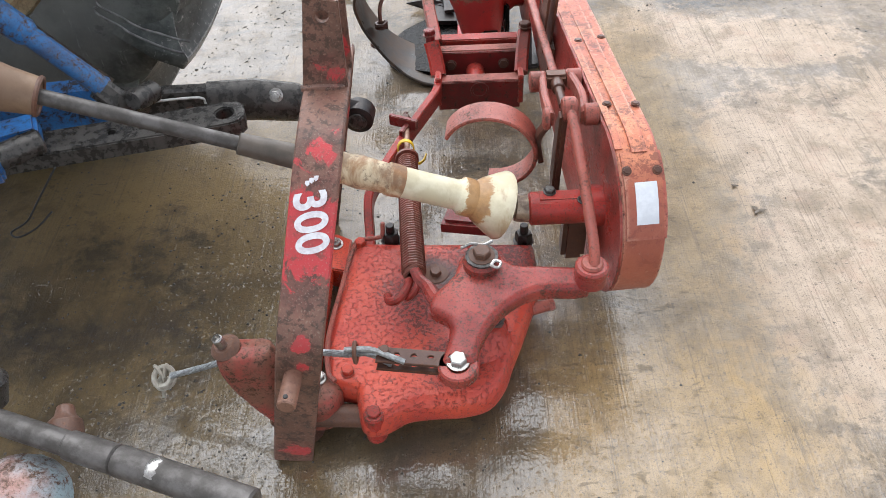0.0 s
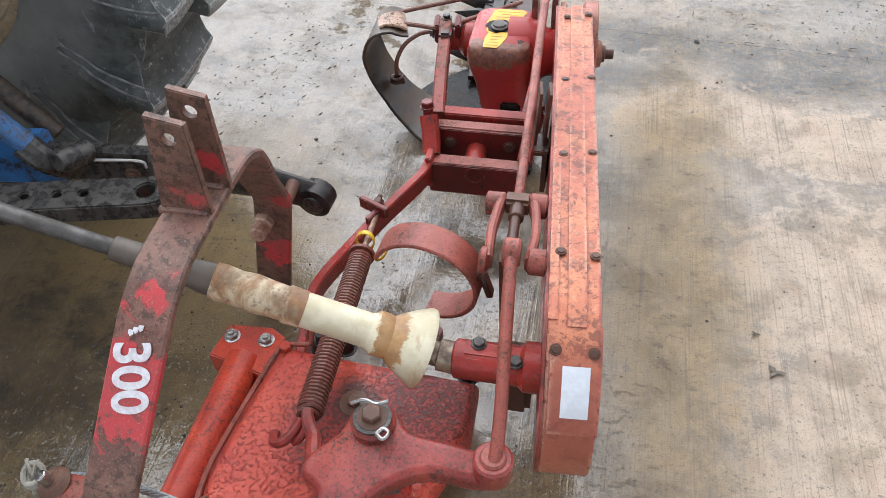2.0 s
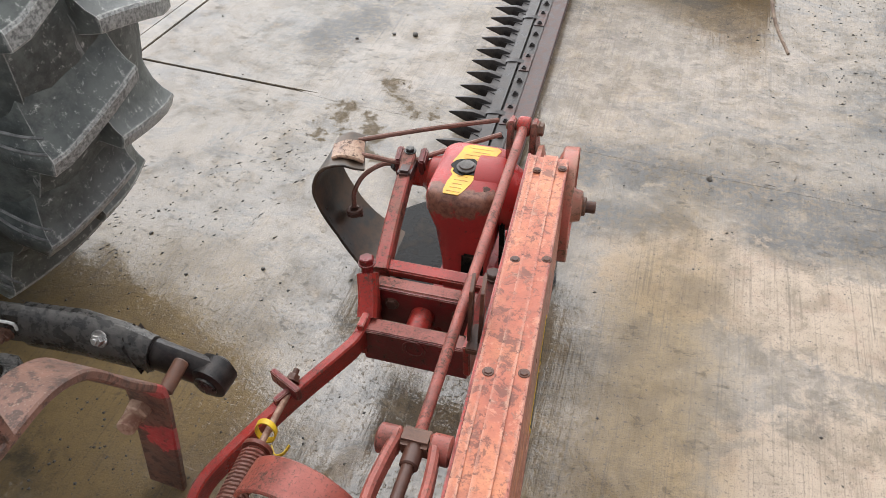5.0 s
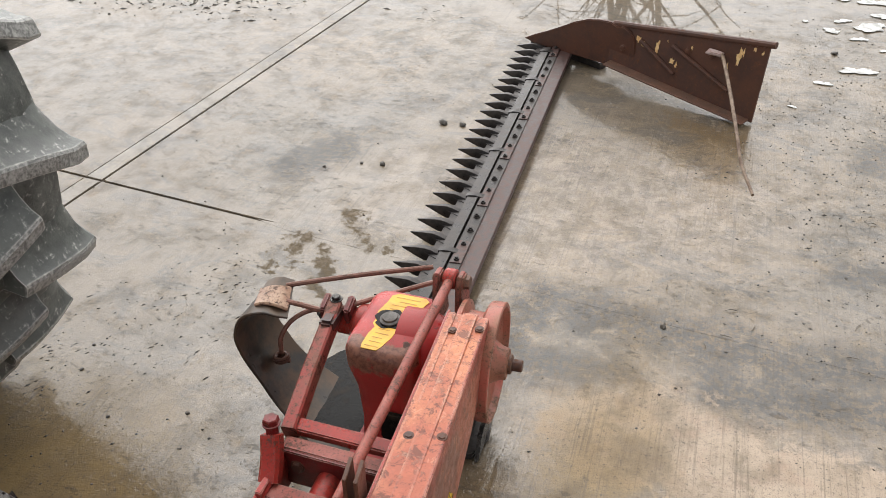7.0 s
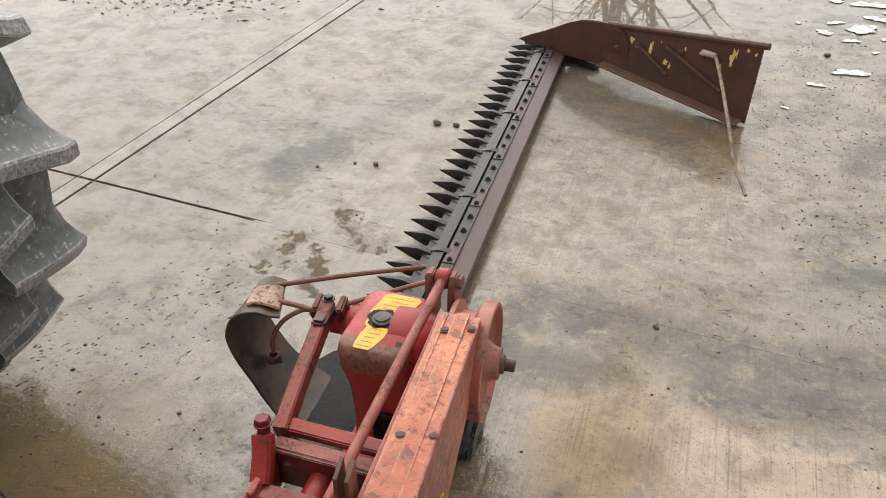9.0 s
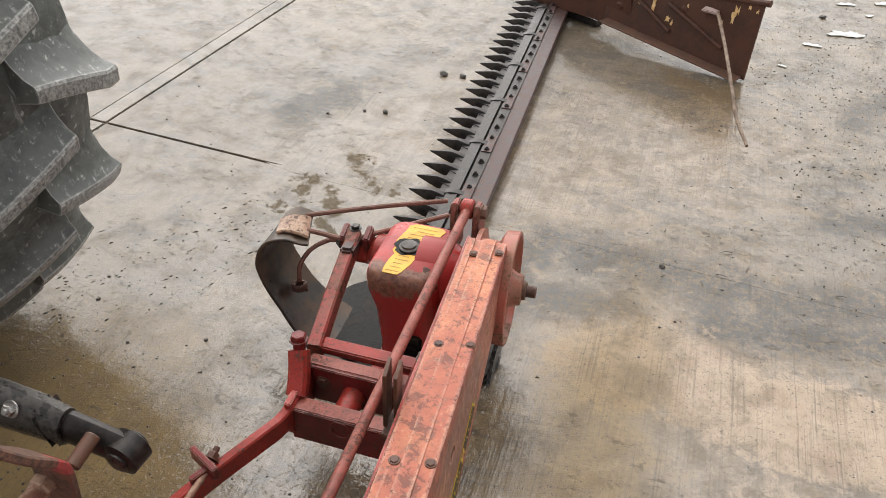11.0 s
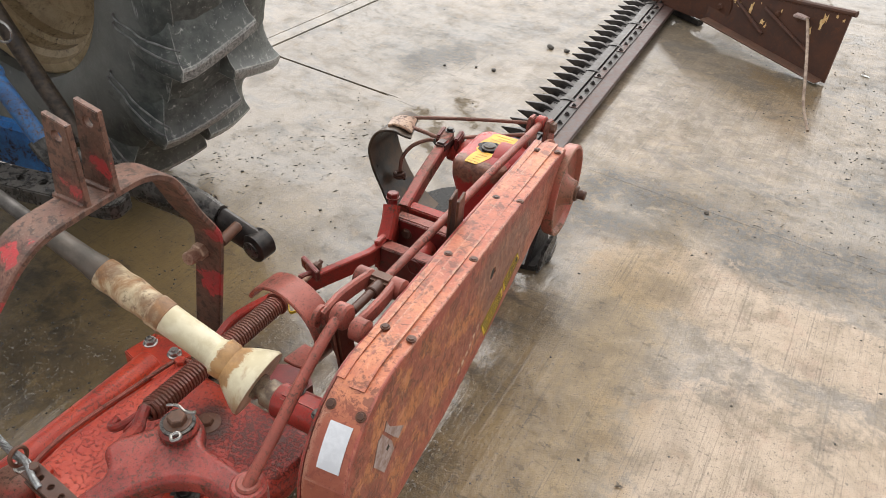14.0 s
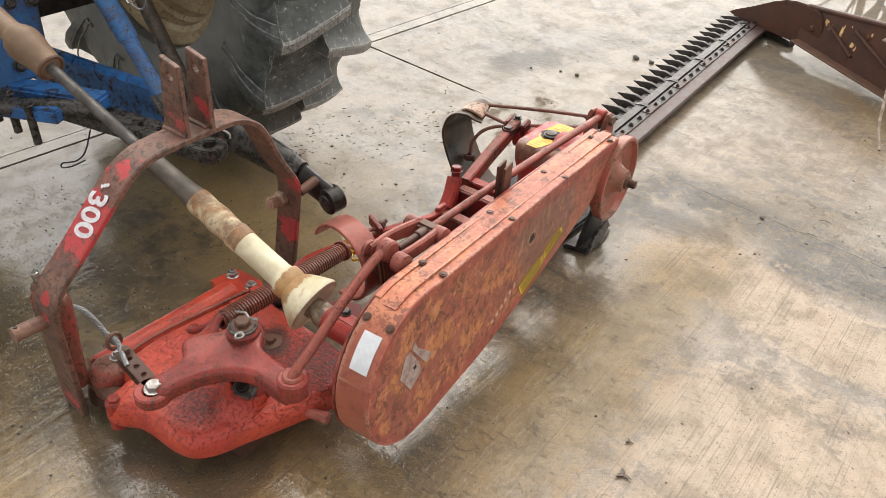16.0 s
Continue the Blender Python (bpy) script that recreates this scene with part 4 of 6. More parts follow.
for z, r0, sx, sy in ((0.12, 0.07, 0.0, 0.0), (0.127, 0.066, 0.0, 0.003), (0.137, 0.062, 0.003, 0.008), (0.15, 0.052, 0.006, 0.014), (0.16, 0.045, 0.008, 0.02), (0.165, 0.038, 0.009, 0.024), (0.165, 0.033, 0.009, 0.024), (0.15, 0.03, 0.008, 0.024)):
    rings.append([V((0.152 + sx + r0 * 0.92 * math.cos(a), 1.012 + sy + r0 * math.sin(a), z - 0.02 * math.cos(a - 0.7) * (r0 < 0.06))) for a in [2 * math.pi * i / 28 for i in range(28)]])
mound = part("mound", ring_faces(B(), rings), M_HOUSING, housing, sharp=60)
part("socket", block(B(), pose(0.172, 1.022, 0.17, 14, 14, 30), (0.05, 0.042, 0.034), 0.008), M_SHAFT, mound, "grey worn socket in the mound")
part("socket_screw", hex_bolt(B(), (0.18, 1.012, 0.187), (0.25, -0.25, 1), 0.01, 0.006, 0.014), M_KNIFE, mound)
for p, mt in (((-0.098, 1.282, 0.126), M_RED_BRIGHT), ((-0.103, 0.94, 0.128), M_RED_BRIGHT), ((0.067, 1.185, 0.126), M_RUST)):
    part("cap_bolt", hex_bolt(B(), p, (0, 0, 1), 0.0125, 0.013, 0.027 if mt is M_RUST else 0.014), mt, housing)
part("ear_bolt", hex_bolt(rod(B(), (-0.05, 0.848, 0.05), (-0.05, 0.848, 0.126), 0.02), (-0.05, 0.848, 0.125), (0, 0, 1), 0.014, 0.01, 0.018), M_RED, housing)
part("drain_plug", hex_bolt(rod(B(), (0.262, 1.11, 0.088), (0.3, 1.122, 0.088), 0.013), (0.298, 1.121, 0.088), (1, 0.3, 0), 0.015, 0.014, 0.013), M_PINK, housing)
for p in ((-0.032, 1.305, 0.11), (0.012, 1.315, 0.11), (0.262, 1.29, 0.11)):
    part("stud_nut", hex_bolt(B(), p, (0, 0, 1), 0.019, 0.028, 0.023, 0.022), M_KNIFE, housing, "black oily stud and nut")

# ---- mower: bell crank, link and wire rope ----
tip = Matrix(((1, 0, 0, 0), (0, 1, 0, 0), (0.06, 0.17, 1, -0.06 * 0.157 - 0.17 * 1.05), (0, 0, 0, 1)))
plan = [(0.345, 1.03), (0.345, 0.986), (0.258, 0.988), (0.205, 0.966), (0.168, 0.93), (0.145, 0.888), (0.135, 0.858), (0.082, 0.858), (0.088, 0.892), (0.098, 0.925), (0.09, 0.945), (0.062, 0.965), (0.066, 0.995), (0.105, 1.035), (0.12, 1.075), (0.158, 1.09), (0.192, 1.075), (0.215, 1.048), (0.27, 1.04)]
plan = [tuple(p.xy) for p in smooth_line([(x, y, 0) for x, y in plan], 3)]
crank = part("bell_crank", pillow(B(), plan, 0.26, 0.3, 0.013, tip), M_CRANK, mower, "red cast three-armed bell crank", sharp=60)
part("boss", turned(B(), (0.157, 1.051, 0.12), (0, 0, 1), [(0, 0.042), (0.03, 0.036), (0.1, 0.035), (0.19, 0.035), (0.196, 0.03)], 24), M_CRANK, crank)
part("pivot_bolt", hex_bolt(B(), (0.157, 1.051, 0.32), (0.0, 0.0, 1), 0.0165, 0.016, 0.024), M_RUST, crank)
part("washer", turned(B(), (0.157, 1.051, 0.314), (0, 0, 1), [(0, 0.027), (0.001, 0.03), (0.006, 0.03), (0.007, 0.02)], 22), M_STEEL, crank, "worn grey washer")
part("split_pin", swept(swept(B(), smooth_line([(0.12, 1.065, 0.327), (0.14, 1.072, 0.331), (0.16, 1.068, 0.33), (0.178, 1.075, 0.333)], 4), circle(0.003, 6)), smooth_line([(0.172, 1.02, 0.326), (0.184, 1.012, 0.328), (0.19, 1.024, 0.328), (0.18, 1.03, 0.328), (0.172, 1.02, 0.326)], 4), circle(0.003, 6)), M_ZINC, crank, "bright bent split pin")
part("arm_boss", turned(B(), (0.35, 1.006, 0.29), (0, 0, 1), [(0, 0.027), (0.004, 0.03), (0.04, 0.03), (0.044, 0.026)]), M_CRANK, crank)
part("arm_pin", turned(B(), (0.35, 1.006, 0.33), (0, 0, 1), [(0, 0.02), (0.006, 0.02), (0.01, 0.017), (0.011, 0.008)]), M_PINK, crank, "worn grey pin head")
part("spring_hook", swept(B(), smooth_line([(0.085, 0.985, 0.268), (0.07, 0.998, 0.262), (0.055, 1.04, 0.25), (0.04, 1.062, 0.247), (0.03, 1.085, 0.25)], 5), circle(0.0135, 10), scale=lambda t: 1.15 - 0.4 * t), M_CRANK, crank)
part("eye", swept(B(), [(0.107 + 0.027 * math.cos(a), 0.858 + 0.027 * math.sin(a), 0.244) for a in [2 * math.pi * i / 24 for i in range(24)]], oblong(0.026, 0.018), side=(0, 0, 1), closed=True), M_CRANK, crank)
part("link_bolt", hex_bolt(B(), (0.107, 0.862, 0.256), (0, 0, 1), 0.0155, 0.014, 0.02, 0.0), M_ZINC, crank, "bright new bolt head")
m = pose(0.09, 0.868, 0.0, 0, 0, 172)
link = part("perforated_link", slab(slab(B(), [(-0.02, -0.016), (0.125, -0.016), (0.125, 0.016), (-0.02, 0.016)], 0.251, 0.257, m, 0.001, holes=[(0.03, 0, 0.006), (0.06, 0, 0.006), (0.09, 0, 0.006)]), [(-0.02, -0.016), (0.125, -0.016), (0.125, 0.016), (-0.02, 0.016)], 0.229, 0.235, m, 0.001, holes=[(0.03, 0, 0.006), (0.06, 0, 0.006), (0.09, 0, 0.006)]), M_RUST_DARK, mower, "rusty double flat link with holes")
part("link_pin", rod(B(), (-0.02, 0.886, 0.222), (-0.02, 0.886, 0.27), 0.009), M_RUST, link)

rope_line = smooth_line([(-0.01, 0.876, 0.238), (-0.05, 0.892, 0.25), (-0.085, 0.893, 0.248), (-0.16, 0.91, 0.235), (-0.24, 0.932, 0.2), (-0.32, 0.95, 0.165), (-0.4, 0.956, 0.13), (-0.45, 0.957, 0.112)], 8)
rope = thing("wire_rope", (-0.25, 0.9, 0.0), "frayed galvanised wire rope knotted at its loose end", "rope")
for k in range(6):
    strand = []
    for i, p in enumerate(rope_line):
        a = i * 0.75 + k * math.pi / 3
        strand.append(p + V((0, math.cos(a), math.sin(a))) * 0.0042)
    part("strand", swept(B(), strand, circle(0.0026, 5)), M_CABLE, rope)
part("clamp", swept(B(), [(-0.072 + 0.0, 0.893 + 0.016 * math.cos(a), 0.252 + 0.02 * math.sin(a)) for a in [2 * math.pi * i / 16 for i in range(16)]], circle(0.004, 7), closed=True), M_RUST, rope, "rusty wire loop")
part("splice", swept(B(), smooth_line([(-0.09, 0.893, 0.26), (-0.045, 0.888, 0.266), (-0.005, 0.872, 0.262), (0.015, 0.866, 0.256)], 5), circle(0.0055, 8)), M_CABLE, rope)
bm = B()
for i in range(3):
    c = V((-0.468, 0.962, 0.1 - 0.008 * i))
    swept(bm, [c + V((0.02 * math.cos(a) * (1 - 0.2 * i), 0.017 * math.sin(a), 0.012 * math.sin(a + i * 1.4))) for a in [2 * math.pi * j / 18 for j in range(18)]], circle(0.0055, 7), closed=True)
for d in ((-0.02, 0.02, 0.012), (-0.01, -0.014, -0.045), (0.004, 0.022, 0.012)):
    swept(bm, smooth_line([V((-0.468, 0.962, 0.1)), V((-0.468, 0.962, 0.1)) + V(d) * 0.6 + V((0, 0, 0.006)), V((-0.468, 0.962, 0.1)) + V(d)], 4), circle(0.004, 6))
part("knot", bm, bare("frayed_rope_end", (0.42, 0.40, 0.34), (0.3, 0.27, 0.22), 0.7, 0.0), rope, "pale frayed knot")

# ---- mower: tension spring ----
p0, p1 = V((0.028, 1.085, 0.232)), V((0.006, 1.492, 0.19))
d = p1 - p0
x, y, z = frame_of(d)
turns, per = 52, 10
coil = [p0 + z * d.length * i / (turns * per) + (x * math.cos(2 * math.pi * i / per) + y * math.sin(2 * math.pi * i / per)) * (0.0205 if 12 < i < turns * per - 12 else 0.017) for i in range(turns * per + 1)]
spring = part("tension_spring", swept(B(), coil, circle(0.0043, 6)), M_SPRING, mower, "rusty dark red close-wound coil spring")
part("spring_eye", swept(B(), smooth_line([p0 + V((0, 0, 0)), p0 + V((0.008, -0.02, 0.014)), p0 + V((0.004, -0.04, 0.006)), p0 + V((-0.012, -0.042, -0.014)), p0 + V((-0.022, -0.022, -0.018))], 5), circle(0.0065, 8)), M_RED, spring)
part("hook", swept(B(), smooth_line([(0.02, 1.075, 0.234), (0.012, 1.05, 0.23), (-0.004, 1.036, 0.222), (-0.02, 1.04, 0.214), (-0.024, 1.058, 0.21)], 5), circle(0.0085, 10)), M_RED, spring)
part("end_ring", turned(B(), p1 - z * 0.004, z, [(0, 0.018), (0.001, 0.0275), (0.009, 0.0275), (0.01, 0.016)], 18), M_SPRING, spring)
part("eye_bolt", rod(B(), p1 - z * 0.02, (0.002, 1.645, 0.178), 0.0062), M_PALE_RUST, spring)
part("yellow_tie", swept(B(), [V((0.002, 1.535, 0.187)) + V((0.019 * math.cos(a), 0.006 * math.sin(a), 0.02 * math.sin(a))) for a in [2 * math.pi * i / 20 for i in range(20)]], oblong(0.011, 0.003), side=(-0.1, 1, 0), closed=True), M_YELLOW, spring, "yellow plastic tie")
part("tie_tail", swept(B(), smooth_line([(0.016, 1.52, 0.168), (0.03, 1.505, 0.165), (0.044, 1.51, 0.17), (0.05, 1.525, 0.176)], 4), oblong(0.007, 0.0025), side=(0, 0, 1)), M_YELLOW, spring)

# ---- mower: side arm and pivot frame ----
bar = smooth_line([(-0.078, 1.285, 0.07), (-0.083, 1.345, 0.09), (-0.087, 1.405, 0.112), (-0.083, 1.44, 0.126), (-0.062, 1.49, 0.138), (0.0, 1.62, 0.155), (0.05, 1.715, 0.165), (0.077, 1.775, 0.168), (0.084, 1.83, 0.178), (0.083, 1.9, 0.19)], 4)
arm = part("drag_arm", swept(B(), bar, oblong(0.02, 0.048, 0.003), side=(1, 0, 0)), M_RED, mower, "bent red flat drag arm")
part("spring_bracket", block(block(B(), pose(-0.005, 1.635, 0.19, 0, 0, -25), (0.075, 0.012, 0.03), 0.002), pose(0.0, 1.618, 0.168, 0, 0, -25), (0.012, 0.05, 0.05), 0.002), M_RED_DARK, arm)
part("wing_nut", hex_bolt(B(), (0.0, 1.645, 0.185), (0.0, 1, 0.2), 0.012, 0.016, 0.016, 0.012), M_RUST_DARK, arm)
# upright plates in a darker red than the lips and sides
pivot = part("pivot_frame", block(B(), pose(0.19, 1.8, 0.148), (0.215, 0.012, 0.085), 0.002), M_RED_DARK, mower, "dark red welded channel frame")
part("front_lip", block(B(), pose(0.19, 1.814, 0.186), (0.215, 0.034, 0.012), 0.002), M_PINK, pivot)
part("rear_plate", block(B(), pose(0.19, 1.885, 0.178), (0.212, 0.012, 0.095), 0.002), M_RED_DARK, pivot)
part("rear_lip", block(B(), pose(0.19, 1.9, 0.222), (0.215, 0.03, 0.012), 0.002), M_PINK, pivot)
part("top_bar", block(B(), pose(0.188, 1.942, 0.226, 6), (0.225, 0.03, 0.022), 0.003), M_RED, pivot)
for x in (0.083, 0.297):
    part("side_plate", block(B(), pose(x, 1.86, 0.165), (0.014, 0.14, 0.085), 0.002), M_RED, pivot)
part("spacer_tube", rod(B(), (0.182, 1.8, 0.165), (0.182, 1.885, 0.17), 0.025, seg=20), M_RED, pivot)
for x in (0.118, 0.258):
    part("plate_bolt", hex_bolt(B(), (x, 1.879, 0.19), (0, -1, 0.1), 0.012, 0.008, 0.015), M_RUST_DARK, pivot)
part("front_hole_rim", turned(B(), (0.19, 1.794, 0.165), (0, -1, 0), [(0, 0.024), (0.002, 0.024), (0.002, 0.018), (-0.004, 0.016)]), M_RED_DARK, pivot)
part("pivot_post", swept(B(), smooth_line([(0.084, 1.83, 0.19), (0.078, 1.86, 0.22), (0.068, 1.888, 0.255)], 4), oblong(0.04, 0.03, 0.006), side=(1, 0, 0)), M_RED, pivot)
part("post_bolt", hex_bolt(rod(B(), (0.066, 1.893, 0.25), (0.064, 1.9, 0.272), 0.0125), (0.064, 1.9, 0.27), (-0.08, 0.1, 1), 0.016, 0.015, 0.018), M_RED_DARK, pivot)
part("pivot_post", swept(B(), smooth_line([(0.3, 1.83, 0.19), (0.305, 1.87, 0.215), (0.315, 1.93, 0.25)], 4), oblong(0.035, 0.03, 0.006), side=(1, 0, 0)), M_RED, pivot)
part("post_bolt", hex_bolt(rod(B(), (0.315, 1.925, 0.24), (0.316, 1.93, 0.268), 0.012), (0.316, 1.93, 0.266), (0, 0.1, 1), 0.016, 0.013, 0.018), M_RUST_DARK, pivot)
stay = part("side_stay", swept(B(), [(0.082, 1.925, 0.222), (0.065, 2.05, 0.248), (0.045, 2.235, 0.283)], oblong(0.03, 0.042, 0.004), side=(1, 0, 0)), M_RED_RUST, mower, "red square stay bar worn to steel")
for x, y in ((0.022, 2.232), (0.076, 2.238)):
    part("head_cheek", block(B(), pose(x, y, 0.271, 8, 0, 6), (0.016, 0.05, 0.058), 0.004), M_RED_DARK, stay)
part("oily_end", block(B(), pose(0.05, 2.2, 0.2805, -8, 0, 6), (0.0315, 0.085, 0.03), 0.006), M_BAR, stay, "end of the stay black with oil")
for p, d in (((0.046, 2.236, 0.302), (0, 0, 1)), ((0.012, 2.226, 0.262), (-1, 0, 0))):
    part("stay_bolt", hex_bolt(B(), p, d, 0.01, 0.01, 0.014), M_STEEL, stay)

# ---- mower: lift linkage ----
lift = part("lift_rod", swept(B(), smooth_line([(0.352, 1.002, 0.335), (0.354, 1.02, 0.352), (0.352, 1.07, 0.378), (0.346, 1.15, 0.42), (0.34, 1.23, 0.455), (0.336, 1.285, 0.468)], 6), circle(0.0102, 12)), M_PINK, mower, "curved round lift rod with pinkish worn paint")
part("rod_eye", turned(B(), (0.322, 1.292, 0.462), (1, 0, 0), [(0, 0.02), (0.004, 0.024), (0.024, 0.024), (0.028, 0.02)]), M_PINK, lift)
clevis = part("clevis", swept(B(), smooth_line([(0.3, 1.28, 0.448), (0.296, 1.34, 0.447), (0.298, 1.4, 0.44), (0.302, 1.44, 0.434)], 4), oblong(0.014, 0.032, 0.004), side=(1, 0, 0)), M_PINK, mower, "forged clevis on a threaded rod")
part("clevis_side", swept(B(), smooth_line([(0.364, 1.28, 0.45), (0.368, 1.34, 0.45), (0.362, 1.4, 0.443), (0.354, 1.44, 0.438)], 4), oblong(0.014, 0.032, 0.004), side=(1, 0, 0)), M_PINK, clevis)
for x0, x1, y, z in ((0.274, 0.306, 1.43, 0.432), (0.35, 0.38, 1.43, 0.436), (0.362, 0.392, 1.287, 0.452), (0.286, 0.3, 1.285, 0.446)):
    part("boss", turned(B(), (x0, y, z), (1, 0, 0), [(0, 0.017), (0.003, 0.0215), (x1 - x0 - 0.003, 0.0215), (x1 - x0, 0.016)]), M_PINK, clevis)
part("threaded_rod", rod(rod(B(), (0.331, 1.33, 0.442), (0.329, 1.4, 0.437), 0.009), (0.33, 1.392, 0.437), (0.328, 1.445, 0.432), 0.0135), M_RUST_DARK, clevis)
part("cross_nut", block(B(), pose(0.328, 1.435, 0.433), (0.05, 0.03, 0.034), 0.006), M_RUST, clevis)
part("lever", slab(B(), [(1.275, 0.455), (1.3, 0.46), (1.33, 0.4), (1.345, 0.27), (1.33, 0.2), (1.3, 0.2), (1.295, 0.3)], -0.008, 0.008, Matrix(((0, 0, 1, 0.325), (1, 0, 0, 0), (0, 1, 0, 0), (0, 0, 0, 1))), 0.005), M_RUST_DARK, clevis)
part("chain_link", swept(B(), smooth_line([(0.296, 1.28, 0.44), (0.284, 1.3, 0.4), (0.286, 1.33, 0.35), (0.295, 1.34, 0.3)], 5), oblong(0.012, 0.02), side=(1, 0, 0)), M_RUST_DARK, clevis)
tie = part("tie_rod", swept(B(), smooth_line([(0.328, 1.44, 0.433), (0.322, 1.6, 0.425), (0.312, 1.85, 0.408), (0.302, 2.08, 0.39), (0.294, 2.29, 0.373)], 5), circle(0.0098, 12), scale=lambda t: 0.9 + 0.2 * t), M_PINK, mower, "long red tie rod")
part("rod_eye", turned(B(), (0.28, 2.293, 0.372), (1, 0, 0), [(0, 0.018), (0.004, 0.022), (0.024, 0.022), (0.028, 0.018)]), M_RED, tie)
for x in (0.334, 0.352):
    part("guide_plate", block(B(), pose(x, 1.7, 0.425, 4, 3, 8), (0.006, 0.04, 0.13), 0.001), M_RUST_DARK, tie, "upright rusty guide plate")
part("guide_plate_foot", block(B(), pose(0.345, 1.7, 0.35), (0.03, 0.06, 0.012), 0.002), M_RUST_DARK, tie)
part("guard_bracket", slab(B(), [(1.68, 0.24), (1.9, 0.2), (1.95, 0.33), (1.9, 0.37), (1.7, 0.37)], -0.005, 0.005, Matrix(((0, 0, 1, 0.352), (1, 0, 0, 0), (0, 1, 0, 0), (0, 0, 0, 1))), 0.001), M_RUST_DARK, tie)

# ---- mower: drive hub and guard hoop ----
hub = part("drive_hub", turned(B(), (0.256, 1.196, 0.296), (1, 0, 0.02), [(0, 0.028), (0.004, 0.033), (0.11, 0.034), (0.118, 0.042), (0.15, 0.042)], 20), M_RED, mower, "red shaft housing bolted to the guard")
part("hub_top", block(B(), pose(0.33, 1.196, 0.32), (0.12, 0.036, 0.022), 0.006), M_RED, hub)
for p in ((0.297, 1.205, 0.331), (0.36, 1.178, 0.331)):
    part("hub_bolt", hex_bolt(B(), p, (0, 0, 1), 0.0105, 0.009, 0.013), M_STEEL, hub)
part("splined_shaft", turned(B(), (0.14, 1.2, 0.312), V((0.255, 1.196, 0.296)) - V((0.14, 1.2, 0.312)), [(0, 0.02), (0.05, 0.02), (0.052, 0.026), (0.075, 0.026), (0.077, 0.021), (0.09, 0.021), (0.092, 0.027), (0.12, 0.027)], 18), M_GREASY, hub, "worn steel joint and splined shaft")
part("hub_foot", block(B(), pose(0.36, 1.24, 0.2), (0.05, 0.05, 0.16), 0.01), M_RUST_DARK, hub)
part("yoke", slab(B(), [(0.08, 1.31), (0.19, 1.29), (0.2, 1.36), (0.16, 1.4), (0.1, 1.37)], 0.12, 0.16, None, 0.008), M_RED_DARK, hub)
hoop_line = [V((0.188 + 0.092 * math.cos(a), 1.332 - 0.015 * math.cos(a), 0.348 + 0.086 * math.sin(a))) for a in [radians(158 - 250 * i / 32) for i in range(33)]]
part("guard_hoop", swept(B(), hoop_line, oblong(0.058, 0.008, 0.002), side=(0.1, 1, 0)), M_PINK, mower, "flat steel guard hoop with worn red paint")

# ---- mower: belt guard ----
U, W = V((-0.072, 0.9974, 0)), V((-0.9974, -0.072, 0))
O = V((0.487, 1.235, 0.0))
T_GUARD = Matrix(((U.x, 0, W.x, O.x), (U.y, 0, W.y, O.y), (0, 1, 0, 0), (0, 0, 0, 1)))
prof = [(0.18 * math.cos(a), 0.277 + 0.18 * math.sin(a)) for a in [radians(260 - 178 * i / 22) for i in range(23)]]
prof = prof[::-1] + [(0.03, 0.098), (0.25, 0.116), (0.43, 0.15), (0.66, 0.205), (0.79, 0.24), (0.88, 0.285), (0.935, 0.33), (0.946, 0.365), (0.944, 0.388), (0.93, 0.392), (0.5, 0.428)]
prof = prof[::-1]


def guard_top(u):
    if u > 0.025:
        return 0.4568 - (u - 0.025) * 0.0716
    return 0.277 + math.sqrt(max(0.18 ** 2 - u * u, 1e-6))


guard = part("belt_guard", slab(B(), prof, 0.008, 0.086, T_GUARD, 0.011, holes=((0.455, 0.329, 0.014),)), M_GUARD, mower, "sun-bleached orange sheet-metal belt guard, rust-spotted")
part("back_panel", slab(B(), [(u * 1.01, z) for u, z in prof], 0.0865, 0.092, T_GUARD, 0.001), M_RED, guard, "red back panel")


# black sheet set behind the hole as its shade
part("hole_shadow", slab(B(), [(0.437, 0.311), (0.473, 0.311), (0.473, 0.347), (0.437, 0.347)], 0.0105, 0.013, T_GUARD), M_BLACK, guard)


def guard_at(u, v, lift=0.0):
    return O + U * u + W * v + V((0, 0, guard_top(u) + lift))


def guard_strip(bm, us, v0, v1, thick):
    """A sheet laid on the guard's top between two distances from its outer face."""
    rings = []
    for u in us:
        g = 0.003
        t = (guard_at(u + g, 0) - guard_at(u - g, 0)).normalized()
        up = t.cross(W)
        a, b = guard_at(u, v0), guard_at(u, v1)
        rings.append([a - up * 0.002, a + up * thick, b + up * thick, b - up * 0.002])
    return ring_faces(bm, rings)


part("lid", guard_strip(B(), [-0.06 + 1.0 * i / 40 for i in range(41)], 0.03, 0.058, 0.0055), M_GUARD, guard)
part("end_cap", guard_strip(B(), [-0.18 * math.cos(radians(19 + 52 * i / 16)) for i in range(17)], 0.006, 0.08, 0.003), M_GUARD, guard)
part("lip", guard_strip(B(), [-0.05 + 0.99 * i / 30 for i in range(31)], 0.0725, 0.0865, 0.003), M_GUARD, guard)
for u, v in ((-0.093, 0.018), (-0.091, 0.073), (0.076, 0.016), (0.083, 0.07), (0.352, 0.017), (0.345, 0.069), (0.615, 0.015), (0.605, 0.068), (0.9, 0.017), (0.885, 0.066)):
    t = (guard_at(u + 0.004, 0) - guard_at(u - 0.004, 0)).normalized()
    up = t.cross(W)
    part("screw", hex_bolt(B(), guard_at(u, v) + up * 0.002, up, 0.0066, 0.0045, 0.009), M_RUST_DARK, guard)
